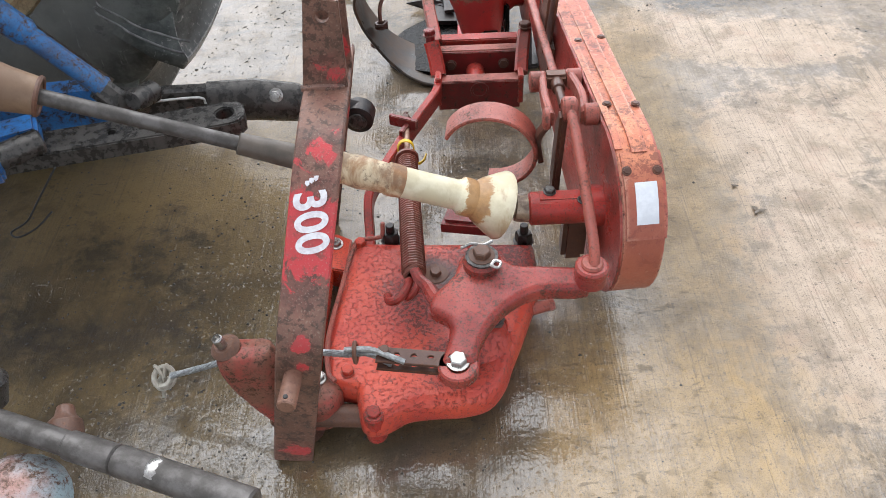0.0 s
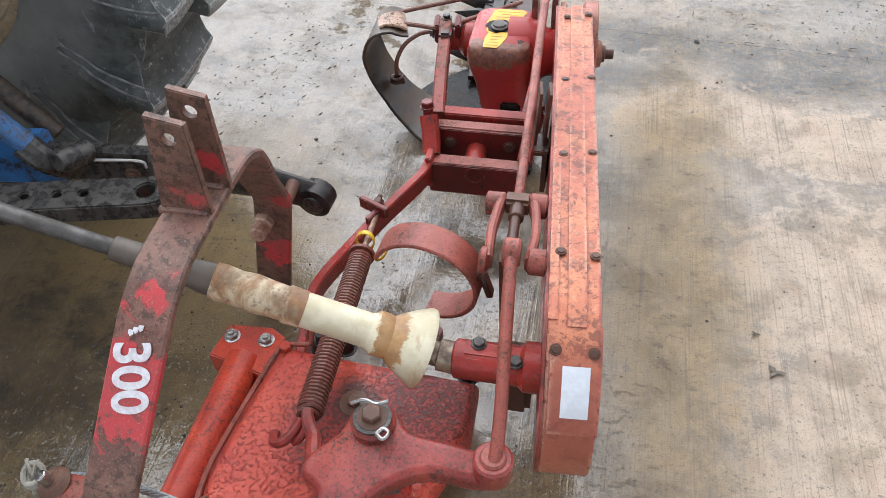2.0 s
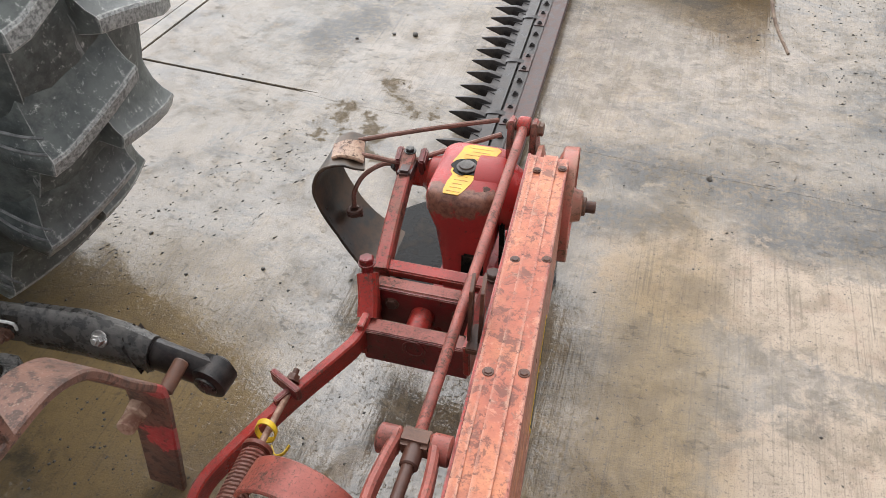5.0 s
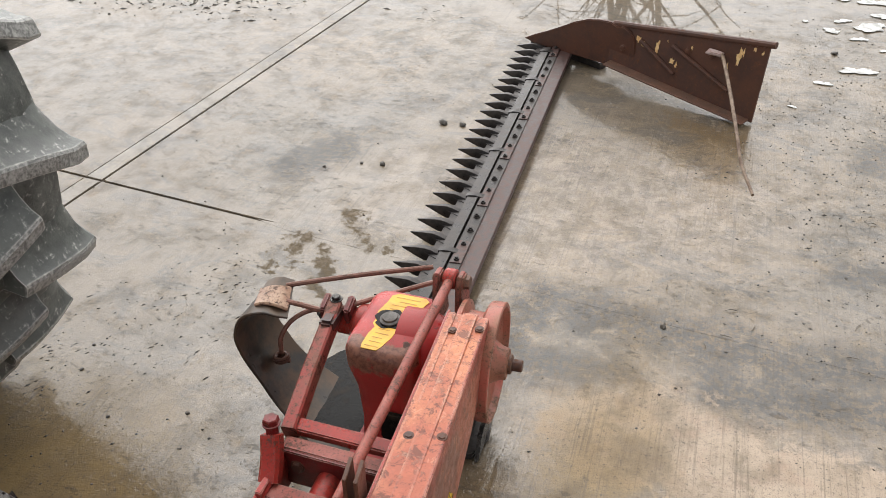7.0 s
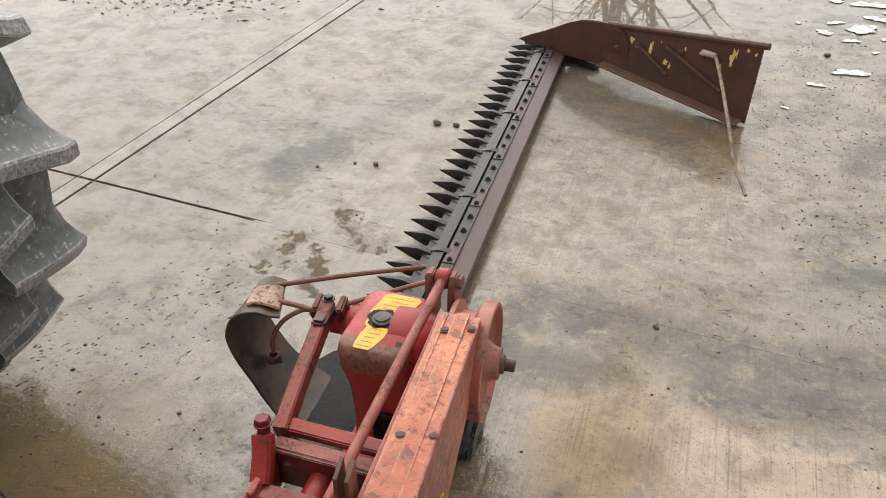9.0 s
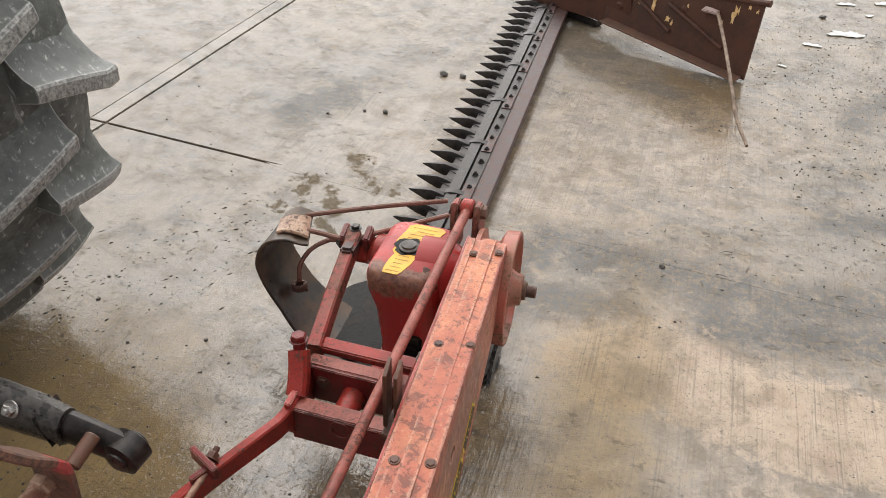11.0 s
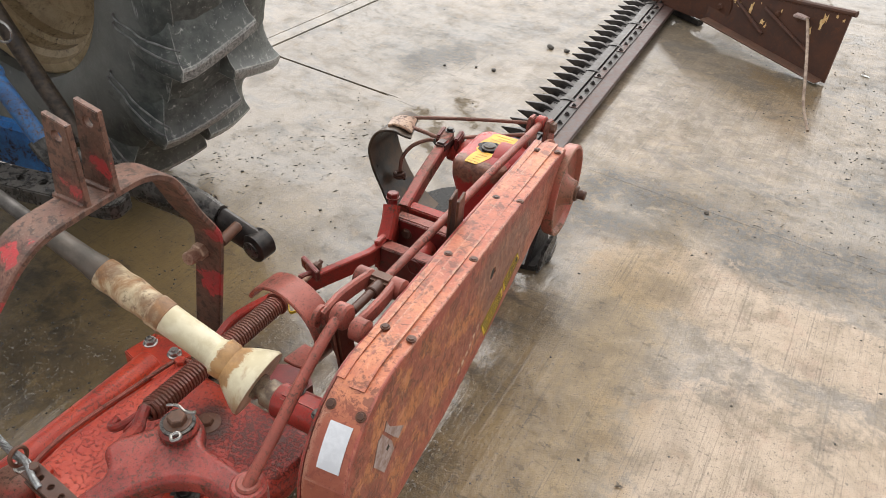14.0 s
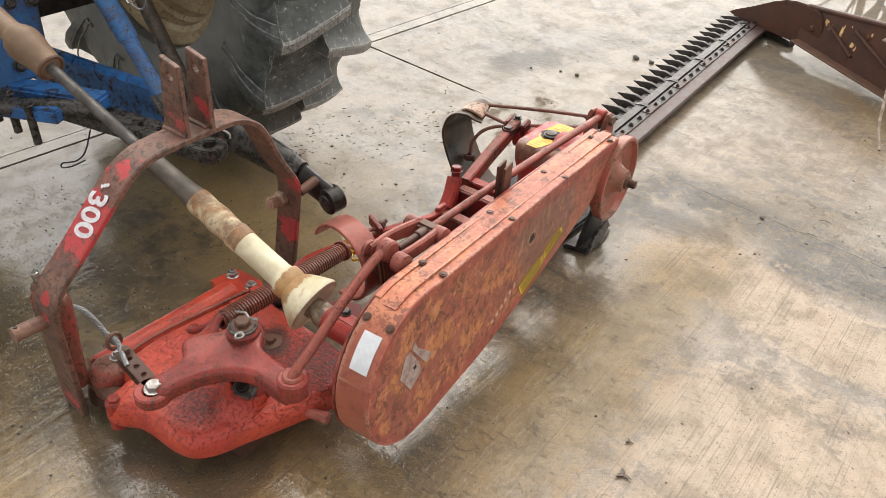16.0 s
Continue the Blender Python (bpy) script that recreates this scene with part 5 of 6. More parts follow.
label = part("paper_label", guard_strip(B(), [-0.18 * math.cos(radians(28.5 + 24.0 * i / 10)) for i in range(11)], 0.022, 0.062, 0.0048), M_WHITE, guard, "blank white paper label")


def on_side(u, z, out=0.0015):
    return O + U * u + V((0, 0, z)) + W * (0.008 - out)


def side_patch(corners, out=0.0012, thick=0.0008):
    """A thin sheet on the guard's outer face, its corners as (along, height)."""
    return ring_faces(B(), [[on_side(u, z, out - thick) for u, z in corners], [on_side(u, z, out) for u, z in corners]])


part("sticker_rest", side_patch([(-0.078, 0.296), (-0.06, 0.342), (-0.046, 0.346), (-0.012, 0.292), (-0.004, 0.262), (-0.041, 0.238)]), M_PALE, guard, "washed-out grey sticker rest")
part("sticker_rest", side_patch([(-0.031, 0.363), (-0.02, 0.338), (0.033, 0.285), (0.012, 0.273), (-0.008, 0.3), (-0.038, 0.345)]), M_PALE, guard, "washed-out grey sticker rest")
part("print_spot", side_patch([(-0.034, 0.294), (-0.03, 0.286), (-0.022, 0.288), (-0.026, 0.298)], 0.002, 0.0006), M_INK, guard)


def between(c, along, up):
    """A place on a four-cornered patch: along its length, up its height."""
    (u0, z0), (u1, z1), (u2, z2), (u3, z3) = c
    ua, za = u0 + (u3 - u0) * along, z0 + (z3 - z0) * along
    ub, zb = u1 + (u2 - u1) * along, z1 + (z2 - z1) * along
    return ua + (ub - ua) * up, za + (zb - za) * up


for c in ([(0.431, 0.167), (0.405, 0.217), (0.524, 0.243), (0.536, 0.205)], [(0.544, 0.211), (0.531, 0.249), (0.618, 0.275), (0.636, 0.246)]):
    st = part("warning_sticker", side_patch(c), M_YELLOW, guard, "long yellow sticker with unreadable dark print")
    for up, words in ((0.05, ((0.0, 1.0),)), (0.3, ((0.06, 0.3), (0.34, 0.62), (0.66, 0.92))), (0.52, ((0.06, 0.42), (0.47, 0.74), (0.78, 0.94))), (0.73, ((0.06, 0.24), (0.28, 0.66), (0.7, 0.9))), (0.95, ((0.0, 1.0),))):
        for w0, w1 in words:
            part("print_bar", side_patch([between(c, w, v) for w, v in ((w0, up - 0.045), (w0, up + 0.045), (w1, up + 0.045), (w1, up - 0.045))], 0.002, 0.0006), M_INK, st)
M_LETTER_REST = bare("pale_letter_rest", (0.62, 0.42, 0.30), (0.42, 0.2, 0.13), 0.5, 0.0, 90.0, 0.1)
for i in range(6):
    u, z = 0.285 + 0.019 * i, 0.176 + 0.0095 * i
    part("letter_rest", side_patch([(u, z), (u - 0.004, z + 0.014), (u + 0.006, z + 0.018), (u + 0.011, z + 0.004)]), M_LETTER_REST, guard)

# ---- mower: driven pulley, outer shoe foot ----
ax = V((1, 0.07, -0.01)).normalized()
c = V((0.409, 2.2, 0.25))
pulley = part("pulley", turned(B(), c - ax * 0.075, ax, [(0, 0.1), (0.004, 0.12), (0.014, 0.122), (0.02, 0.1), (0.05, 0.098), (0.06, 0.122), (0.064, 0.125), (0.09, 0.126), (0.092, 0.124), (0.092, 0.117), (0.078, 0.112), (0.07, 0.062), (0.078, 0.046), (0.096, 0.036), (0.11, 0.033), (0.112, 0.02)], 44), M_PULLEY, mower, "red dished pulley with rusty rim")
part("axle_end", rod(B(), c + ax * 0.03, c + ax * 0.066, 0.013), M_RUST_DARK, pulley)
part("axle_nut", turned(B(), c + ax * 0.037, ax, [(0, 0.021), (0.006, 0.021), (0.008, 0.017)]), M_RUST, pulley)
foot = part("shoe_foot", slab(B(), [(0.32, 2.12), (0.385, 2.135), (0.405, 2.2), (0.39, 2.29), (0.33, 2.3)], 0.0, 0.016, None, 0.004), M_KNIFE, mower, "black steel foot of the inner shoe")
part("foot_web", slab(B(), [(2.13, 0.012), (2.28, 0.012), (2.27, 0.1), (2.22, 0.14), (2.18, 0.1)], -0.006, 0.006, Matrix(((0, 0, 1, 0.36), (1, 0, 0, 0), (0, 1, 0, 0), (0, 0, 0, 1))), 0.002), M_KNIFE, foot)
part("foot_cheek", slab(B(), [(2.13, 0.004), (2.2, 0.004), (2.26, 0.05), (2.235, 0.085), (2.16, 0.06)], -0.005, 0.005, Matrix(((0, 0, 1, 0.395), (1, 0, 0, 0), (0, 1, 0, 0), (0, 0, 0, 1))), 0.002), M_STEEL, foot)

# ---- mower: gearbox ----
rings = []
for z, x0, x1, y0, y1, r in ((0.03, 0.14, 0.27, 2.0, 2.3, 0.02), (0.07, 0.145, 0.265, 2.01, 2.3, 0.02), (0.075, 0.168, 0.25, 2.04, 2.29, 0.02), (0.13, 0.16, 0.262, 2.066, 2.3, 0.025), (0.2, 0.136, 0.276, 2.085, 2.315, 0.045), (0.25, 0.116, 0.278, 2.09, 2.31, 0.045), (0.285, 0.117, 0.275, 2.094, 2.306, 0.036), (0.299, 0.121, 0.271, 2.1, 2.301, 0.034), (0.306, 0.13, 0.262, 2.11, 2.292, 0.03)):
    ring = []
    for cx, cy, a0 in ((x1 - r, y1 - r, 0), (x0 + r, y1 - r, 90), (x0 + r, y0 + r, 180), (x1 - r, y0 + r, 270)):
        for j in range(5):
            a = radians(a0 + 22.5 * j)
            ring.append(V((cx + r * math.cos(a), cy + r * math.sin(a), z)))
    rings.append(ring)
box = part("gearbox", ring_faces(B(), rings), M_BOX, mower, "red cast gearbox with yellow decal on top")
part("bearing_housing", turned(B(), (0.21, 2.21, 0.235), (1, 0.05, 0), [(0, 0.085), (0.05, 0.085), (0.08, 0.074), (0.1, 0.06), (0.16, 0.056)], 24), M_BOX, box)
part("side_flange", turned(B(), (0.125, 2.24, 0.24), (-1, 0, 0), [(0, 0.05), (0.03, 0.045), (0.045, 0.03), (0.075, 0.03)], 20), M_RED, box)
M_DECAL = bare("worn_yellow_decal", (0.76, 0.44, 0.03), (0.62, 0.36, 0.06), 0.45, 0.0)
half = ((2.106, 0.017), (2.118, 0.024), (2.15, 0.026), (2.172, 0.027), (2.182, 0.034), (2.2, 0.04), (2.22, 0.044), (2.26, 0.046), (2.278, 0.043), (2.287, 0.034))
edge = [(0.178 + 0.16 * (y - 2.106) - w * (1.0 - 0.1 * (k % 2)), y) for k, (y, w) in enumerate(half)]
edge += [(0.178 + 0.16 * (y - 2.106) + w * (1.0 - 0.07 * ((k + 1) % 3)), y) for k, (y, w) in reversed(list(enumerate(half)))]
decal = part("decal", slab(B(), edge, 0.3055, 0.3072), M_DECAL, box, "worn yellow decal round the plug, print unreadable")
for i in range(13):
    y = 2.116 + 0.0132 * i
    w = 0.03 if y < 2.17 else 0.056
    if abs(y - 2.2) > 0.02:
        part("print_bar", block(B(), pose(0.178 + 0.16 * (y - 2.106) + 0.003 * math.sin(3 * i), y, 0.3074), (w * (1 - 0.14 * (i % 3)), 0.0022, 0.0006), 0), M_DECAL_INK, decal)
part("oil_ring", slab(B(), [(0.188 + (0.034 + 0.004 * math.sin(5 * a) + 0.003 * math.sin(8 * a + 1)) * math.cos(a), 2.203 + (0.03 + 0.003 * math.sin(6 * a)) * math.sin(a)) for a in [2 * math.pi * k / 30 for k in range(30)]], 0.3058, 0.3084), M_OIL, box, "black oily grime round the plug")
part("filler_cap", turned(B(), (0.188, 2.2, 0.304), (0, 0, 1), [(0, 0.022), (0.008, 0.022), (0.01, 0.017), (0.014, 0.016), (0.016, 0.01)], 20), M_SHAFT, box, "worn steel filler plug")
part("cap_bolt", hex_bolt(B(), (0.248, 2.14, 0.3), (0.3, -0.3, 1), 0.009, 0.008, 0.012), M_RUST_DARK, box)
for x in (0.268, 0.318):
    part("knuckle_ear", slab(B(), [(2.25, 0.26), (2.33, 0.26), (2.322, 0.36), (2.305, 0.388), (2.28, 0.39), (2.265, 0.365)], -0.007, 0.007, Matrix(((0, 0, 1, x), (1, 0, 0, 0), (0, 1, 0, 0), (0, 0, 0, 1))), 0.003), M_RED_RUST, box)
part("knuckle_pin", rod(hex_bolt(B(), (0.325, 2.293, 0.37), (1, 0, 0), 0.015, 0.012, 0.017), (0.255, 2.293, 0.37), (0.33, 2.293, 0.37), 0.01), M_RUST, box)
part("oil_smear_plate", block(B(), pose(0.282, 2.15, 0.16, 0, 0, 10), (0.012, 0.06, 0.12), 0.004), M_OIL, box)
part("oil_run", block(B(), pose(0.235, 2.062, 0.13, -12, 0, 0), (0.05, 0.012, 0.09), 0.005), M_OIL, box, "black oil run down the front")

# ---- mower: inner shoe with its guide rods ----
shoe_line = smooth_line([(-0.06, 2.2, 0.288), (-0.1, 2.185, 0.3), (-0.135, 2.172, 0.286), (-0.15, 2.168, 0.245), (-0.142, 2.165, 0.2), (-0.122, 2.165, 0.15), (-0.077, 2.16, 0.082), (-0.03, 2.155, 0.04), (0.03, 2.14, 0.016), (0.12, 2.12, 0.01), (0.28, 2.11, 0.008)], 6)
shoe = part("inner_shoe", swept(B(), [p + V((0, 0.022, 0)) for p in shoe_line], oblong(0.145, 0.008, 0.002), side=(0, 1, 0), scale=lambda t: 0.8 + 0.25 * min(1.0, 3 * t) + 1.2 * max(0.0, t - 0.55)), bare("worn_dark_shoe_steel", (0.034, 0.029, 0.025), (0.095, 0.062, 0.04), 0.36, 0.25, 14.0), mower, "dark steel skid shoe curled up at its nose")
part("nose_plate", swept(B(), smooth_line([(-0.058, 2.212, 0.297), (-0.075, 2.205, 0.306), (-0.1, 2.2, 0.308), (-0.124, 2.192, 0.301)], 4), oblong(0.066, 0.009, 0.003), side=(0, 1, 0)), painted("orange_rusty_nose_steel", (0.42, 0.27, 0.18), (0.24, 0.11, 0.065), (0.1, 0.05, 0.03), 0.7, 0.4, 30.0), shoe, "rusty orange nose plate")
for pts in (((-0.085, 2.25, 0.3), (-0.02, 2.285, 0.302), (0.09, 2.345, 0.302), (0.21, 2.41, 0.298)), ((-0.1, 2.2, 0.302), (-0.03, 2.205, 0.294), (0.04, 2.215, 0.285), (0.1, 2.27, 0.283), (0.22, 2.39, 0.272)), ((0.012, 2.235, 0.262), (-0.03, 2.24, 0.247), (-0.066, 2.215, 0.228), (-0.084, 2.19, 0.195), (-0.086, 2.182, 0.155))):
    part("guide_rod", swept(B(), smooth_line(pts, 6), circle(0.0058, 8)), M_RUST_ROD, shoe, "thin rusty bent rod")
part("rod_coil", swept(B(), [V((-0.084 + 0.015 * math.cos(a), 2.176 + 0.014 * math.sin(a), 0.135 + 0.004 * a / 3)) for a in [0.4 * i for i in range(34)]], circle(0.0055, 7)), M_RUST_DARK, shoe)
part("shoe_bolt", hex_bolt(B(), (-0.108, 2.165, 0.082), (0.5, 0, 1), 0.01, 0.012, 0.016), M_RUST_DARK, shoe)
part("shoe_toe", slab(B(), [(-0.07, 2.17), (-0.03, 2.12), (0.1, 2.08), (0.3, 2.0), (0.32, 2.46), (0.16, 2.5), (0.06, 2.43), (-0.03, 2.35), (-0.08, 2.27)], 0.0, 0.026, None, 0.006), M_OIL, shoe, "toe plate black with oil")

# ---- mower: cutter bar ----
BAR_DIR = V((-0.037, 1.0, -0.006)).normalized()
BAR_IN = V((-1.0, -0.037, 0.0)).normalized()
BAR_O = V((0.2275, 2.6, 0.0))


def on_bar(s, v, z):
    """s along the bar, v forwards from its back edge."""
    p = BAR_O + BAR_DIR * s + BAR_IN * v
    return V((p.x, p.y, z + 0.026 - 0.006 * s))


def bar_matrix(s, v, z):
    p = on_bar(s, v, z)
    q = BAR_DIR.cross(V((0, 0, 1))).normalized()
    return Matrix(((q.x, BAR_DIR.x, 0, p.x), (q.y, BAR_DIR.y, 0, p.y), (q.z, BAR_DIR.z, 1, p.z), (0, 0, 0, 1)))


PITCH, FIRST, COUNT = 0.0762, -0.15, 26
cutter = part("cutter_bar", ring_faces(B(), [[on_bar(s, v, z) for v, z in ((0.0, 0.012), (0.004, 0.008), (0.088, 0.008), (0.092, 0.012), (0.092, 0.024), (0.088, 0.028), (0.004, 0.028), (0.0, 0.024))] for s in (-0.32, 1.79)]), M_BAR, mower, "long flat cutter bar, oily black and brown")
part("wear_plate", ring_faces(B(), [[on_bar(s, v, z) for v, z in ((0.054, 0.0285), (0.089, 0.0285), (0.09, 0.032), (0.054, 0.0325))] for s in (-0.3, 1.77)]), M_KNIFE, cutter)
part("knife_back", ring_faces(B(), [[on_bar(s, v, z) for v, z in ((0.096, 0.026), (0.128, 0.026), (0.13, 0.034), (0.096, 0.037))] for s in (-0.2, 1.76)]), M_KNIFE, cutter, "black knife back")
ledge = ring_faces(B(), [[on_bar(s, v, z) for v, z in ((0.091, 0.004), (0.158, 0.006), (0.162, 0.014), (0.158, 0.022), (0.091, 0.018))] for s in (-0.24, 1.77)])
part("guard_ledge", ledge, M_KNIFE, cutter)
# one guard finger, pointing forwards; its origin at the root
finger = B()
sec = lambda w, lo, hi: [(-w, lo), (w, lo), (w * 1.0, (lo + hi) / 2), (w * 0.45, hi), (-w * 0.45, hi), (-w, (lo + hi) / 2)]
rings = []
for d, w, lo, hi in ((-0.012, 0.016, -0.004, 0.018), (0.01, 0.018, -0.008, 0.024), (0.03, 0.017, -0.01, 0.026), (0.055, 0.0125, -0.006, 0.02), (0.08, 0.0075, -0.001, 0.013), (0.098, 0.0035, 0.0015, 0.008), (0.106, 0.001, 0.0035, 0.0055)):
    rings.append([V((-d, a, b)) for a, b in sec(w, lo, hi)])
ring_faces(finger, rings)
section = B()
slab(section, [(-0.066, -0.006), (-0.066, 0.006), (0.0, 0.037), (0.0, -0.037)], 0.0, 0.003)
first_finger = first_section = first_bolt = None
for i in range(COUNT):
    s = FIRST + PITCH * i
    tilt = Matrix.Rotation(-0.11 + 0.03 * math.sin(i * 2.3), 4, "Z") @ Matrix.Rotation(0.05, 4, "Y")
    m = bar_matrix(s + 0.42 * PITCH, 0.147, 0.008) @ tilt
    if first_finger is None:
        first_finger = part("guard_finger", finger, M_KNIFE, cutter, "pointed black forged guard finger")
        first_finger.matrix_basis = m
        first_section = part("knife_section", section, M_KNIFE, cutter)
        first_section.matrix_basis = bar_matrix(s + 0.038, 0.128, 0.02)
        first_bolt = part("bar_bolt", hex_bolt(B(), (0, 0, 0), (0, 0, 1), 0.0088, 0.008, 0.0115, 0.004), M_KNIFE, cutter)
        first_bolt.matrix_basis = bar_matrix(s, 0.072, 0.032)
    else:
        again(first_finger, m, cutter)
        again(first_section, bar_matrix(s + 0.038, 0.128, 0.02), cutter)
        again(first_bolt, bar_matrix(s, 0.072, 0.032), cutter)
clip = slab(B(), [(-0.018, -0.055), (0.016, -0.055), (0.016, 0.055), (-0.018, 0.055)], 0.0, 0.004, None, 0.001)
first_clip = part("clip_plate", clip, M_BAR, cutter, "flat steel clip plate under two bolts")
first_clip.matrix_basis = bar_matrix(FIRST + PITCH * 0.5, 0.07, 0.031)
hold = swept(B(), smooth_line([(0.012, 0.0, -0.004), (-0.01, 0.0, 0.001), (-0.03, 0.0, 0.002), (-0.05, 0.0, -0.003)], 4), oblong(0.024, 0.007, 0.002), side=(0, 1, 0))
first_hold = part("hold_down", hold, M_KNIFE, cutter)
first_hold.matrix_basis = bar_matrix(FIRST + PITCH * 0.5, 0.085, 0.034)
for i in range(1, 7):
    again(first_clip, bar_matrix(FIRST + PITCH * (0.5 + 4 * i), 0.07, 0.031), cutter)
    again(first_hold, bar_matrix(FIRST + PITCH * (0.5 + 4 * i), 0.085, 0.034), cutter)

# ---- mower: outer shoe and swath board ----
board_dir = V((0.6, -0.31, 0.0)).normalized()
b0, b1 = V((0.345, 4.245, 0)), V((0.935, 3.955, 0))
n = board_dir.cross(V((0, 0, 1))).normalized()
n = n if n.y < 0 else -n


def on_board(f, z, out=0.0):
    p = b0.lerp(b1, f)
    top = 0.225 + 0.075 * f
    return V((p.x, p.y, 0.0)) + n * (out + 0.05 * (1 - z / top) * 0.6) + V((0, 0, z))


rings = []
for i in range(13):
    f = i / 12
    top, low = 0.222 + 0.078 * f, 0.06 * (1 - f) + 0.008
    lean_in = []
    for k in range(6):
        z = low + (top - low) * k / 5
        lean_in.append((z, 0.0))
    ring = [on_board(f, z, 0.0) for z, _ in lean_in] + [on_board(f, z, -0.008) for z, _ in lean_in[::-1]]
    rings.append(ring)
board = part("swath_board", ring_faces(B(), rings), M_RUST_DARK, mower, "brown rusty swath board with flaked yellow paint")
part("rolled_edge", swept(B(), [on_board(f, 0.222 + 0.078 * f, -0.006) for f in [1.025 * i / 10 for i in range(11)]], circle(0.013, 10)), M_RUST_DARK, board)
part("lower_flange", swept(B(), [on_board(f, 0.06 * (1 - f) + 0.014, 0.024) for f in [0.02 + 0.096 * i for i in range(11)]], oblong(0.06, 0.006, 0.001), side=(n.x, n.y, 0)), M_RUST, board, "worn brown lower flange")
part("stiffener", swept(B(), [on_board(0.21, 0.19, 0.006), on_board(0.47, 0.1, 0.006)], circle(0.008, 8)), M_RUST_DARK, board)
part("stiffener", swept(B(), [on_board(0.43, 0.205, 0.006), on_board(0.82, 0.1, 0.006)], circle(0.008, 8)), M_RUST_DARK, board)
for f, z in ((0.53, 0.2), (0.68, 0.21)):
    part("board_bolt", hex_bolt(B(), on_board(f, z, 0.001), n, 0.011, 0.006, 0.013), M_RUST_DARK, board)
M_FLAKE = bare("flaking_yellow_paint", (0.78, 0.56, 0.27), (0.62, 0.36, 0.14), 0.6, 0.0, 70.0)
rnd = random.Random(4)
for f, z, w, tall in ((0.2, 0.19, 0.026, 0.8), (0.23, 0.178, 0.014, 1.0), (0.33, 0.18, 0.016, 1.9), (0.44, 0.145, 0.022, 0.8), (0.47, 0.133, 0.012, 1.3), (0.84, 0.23, 0.017, 2.0), (0.86, 0.25, 0.012, 1.5), (0.78, 0.185, 0.02, 1.0), (0.39, 0.215, 0.006, 1.0), (0.55, 0.215, 0.007, 1.2), (0.92, 0.272, 0.011, 0.7), (0.97, 0.265, 0.011, 0.8)):
    pts = []
    for j in range(15):
        a = 2 * math.pi * j / 15
        r = w * (0.35 + 0.8 * rnd.random())
        pts.append((f + r * math.cos(a) * 0.9, z + r * math.sin(a) * tall))
    part("paint_flake", ring_faces(B(), [[on_board(u, q, 0.0005) for u, q in pts], [on_board(u, q, 0.0018) for u, q in pts]]), M_FLAKE, board)
stick = part("swath_stick", swept(B(), smooth_line([on_board(0.735, 0.222, 0.012), (0.782, 3.99, 0.225), (0.822, 3.78, 0.19), (0.862, 3.55, 0.145), (0.887, 3.43, 0.105), (0.93, 3.3, 0.075)], 5), circle(0.0068, 8), scale=lambda t: 1.1 - 0.35 * t), bare("worn_brown_stick_steel", (0.2, 0.14, 0.095), (0.12, 0.075, 0.05), 0.5, 0.2), board, "thin rusty stick bolted to the board")
part("stick_head", slab(B(), [(0.0, -0.014), (0.06, -0.01), (0.062, 0.012), (0.02, 0.016), (0.0, 0.014)], 0.0, 0.012, Matrix.Translation(on_board(0.66, 0.222, 0.016)) @ pose(0, 0, 0, 12, 0, -26), 0.003), M_PALE, stick)
# shoe: a long snout in front, a rounded cheek at the board's root
m = Matrix(((board_dir.x, 0, n.x, 0.34), (board_dir.y, 0, n.y, 4.25), (0, 1, 0, 0), (0, 0, 0, 1)))
cheek = [(0.055 + 0.075 * math.cos(a), 0.135 + 0.09 * math.sin(a)) for a in [radians(-80 + 190 * i / 12) for i in range(13)]]
outer = part("outer_shoe", slab(B(), [(-0.46, 0.045), (-0.4, 0.035), (-0.2, 0.04), (-0.05, 0.045)] + cheek + [(0.0, 0.23), (-0.06, 0.226), (-0.12, 0.213), (-0.19, 0.184), (-0.26, 0.146), (-0.33, 0.11), (-0.4, 0.078)], -0.006, 0.016, m, 0.004), M_RUST_DARK, mower, "rounded brown outer shoe with pointed snout")
part("sole", slab(B(), [(-0.05, 4.47), (0.1, 4.4), (0.3, 4.28), (0.32, 4.31), (0.15, 4.44), (-0.03, 4.5)], 0.0, 0.03, None, 0.004), M_KNIFE, outer)
part("shoe_bolt", hex_bolt(B(), m @ V((0.07, 0.14, 0.016)), n, 0.012, 0.008, 0.015), M_RUST_DARK, outer)
part("bright_hinge", turned(B(), (0.165, 4.36, 0.05), (0.2, -0.2, 1), [(0, 0.028), (0.02, 0.03), (0.035, 0.022)]), M_PALE, outer)
part("hinge_bar", block(B(), pose(0.22, 4.33, 0.045, 0, 0, -28), (0.1, 0.03, 0.02), 0.004), M_RUST_DARK, outer)

# ---- driveline ----
A0, A1 = V((-0.56, 1.144, 0.636)), V((0.205, 1.204, 0.3))
pd = (A1 - A0).normalized()
L = (A1 - A0).length
shaft = thing("drive_shaft", (-0.2, 1.17, 0.0), "power take-off shaft with a stained cream plastic guard", "drive shaft")
part("guard_cone", turned(B(), A1, -pd, [(0.0, 0.064), (0.0, 0.068), (0.006, 0.069), (0.025, 0.06), (0.05, 0.046), (0.064, 0.036), (0.07, 0.038), (0.088, 0.038), (0.092, 0.033), (0.1, 0.03), (0.098, 0.024), (0.06, 0.03), (0.03, 0.05)], 32), M_CREAM, shaft, "cream plastic bell, rust-stained at its neck")
part("guard_tube", turned(B(), A1 - pd * 0.09, -pd, [(0, 0.03), (0.07, 0.0295), (0.12, 0.0295), (0.122, 0.027)], 24), M_CREAM, shaft)
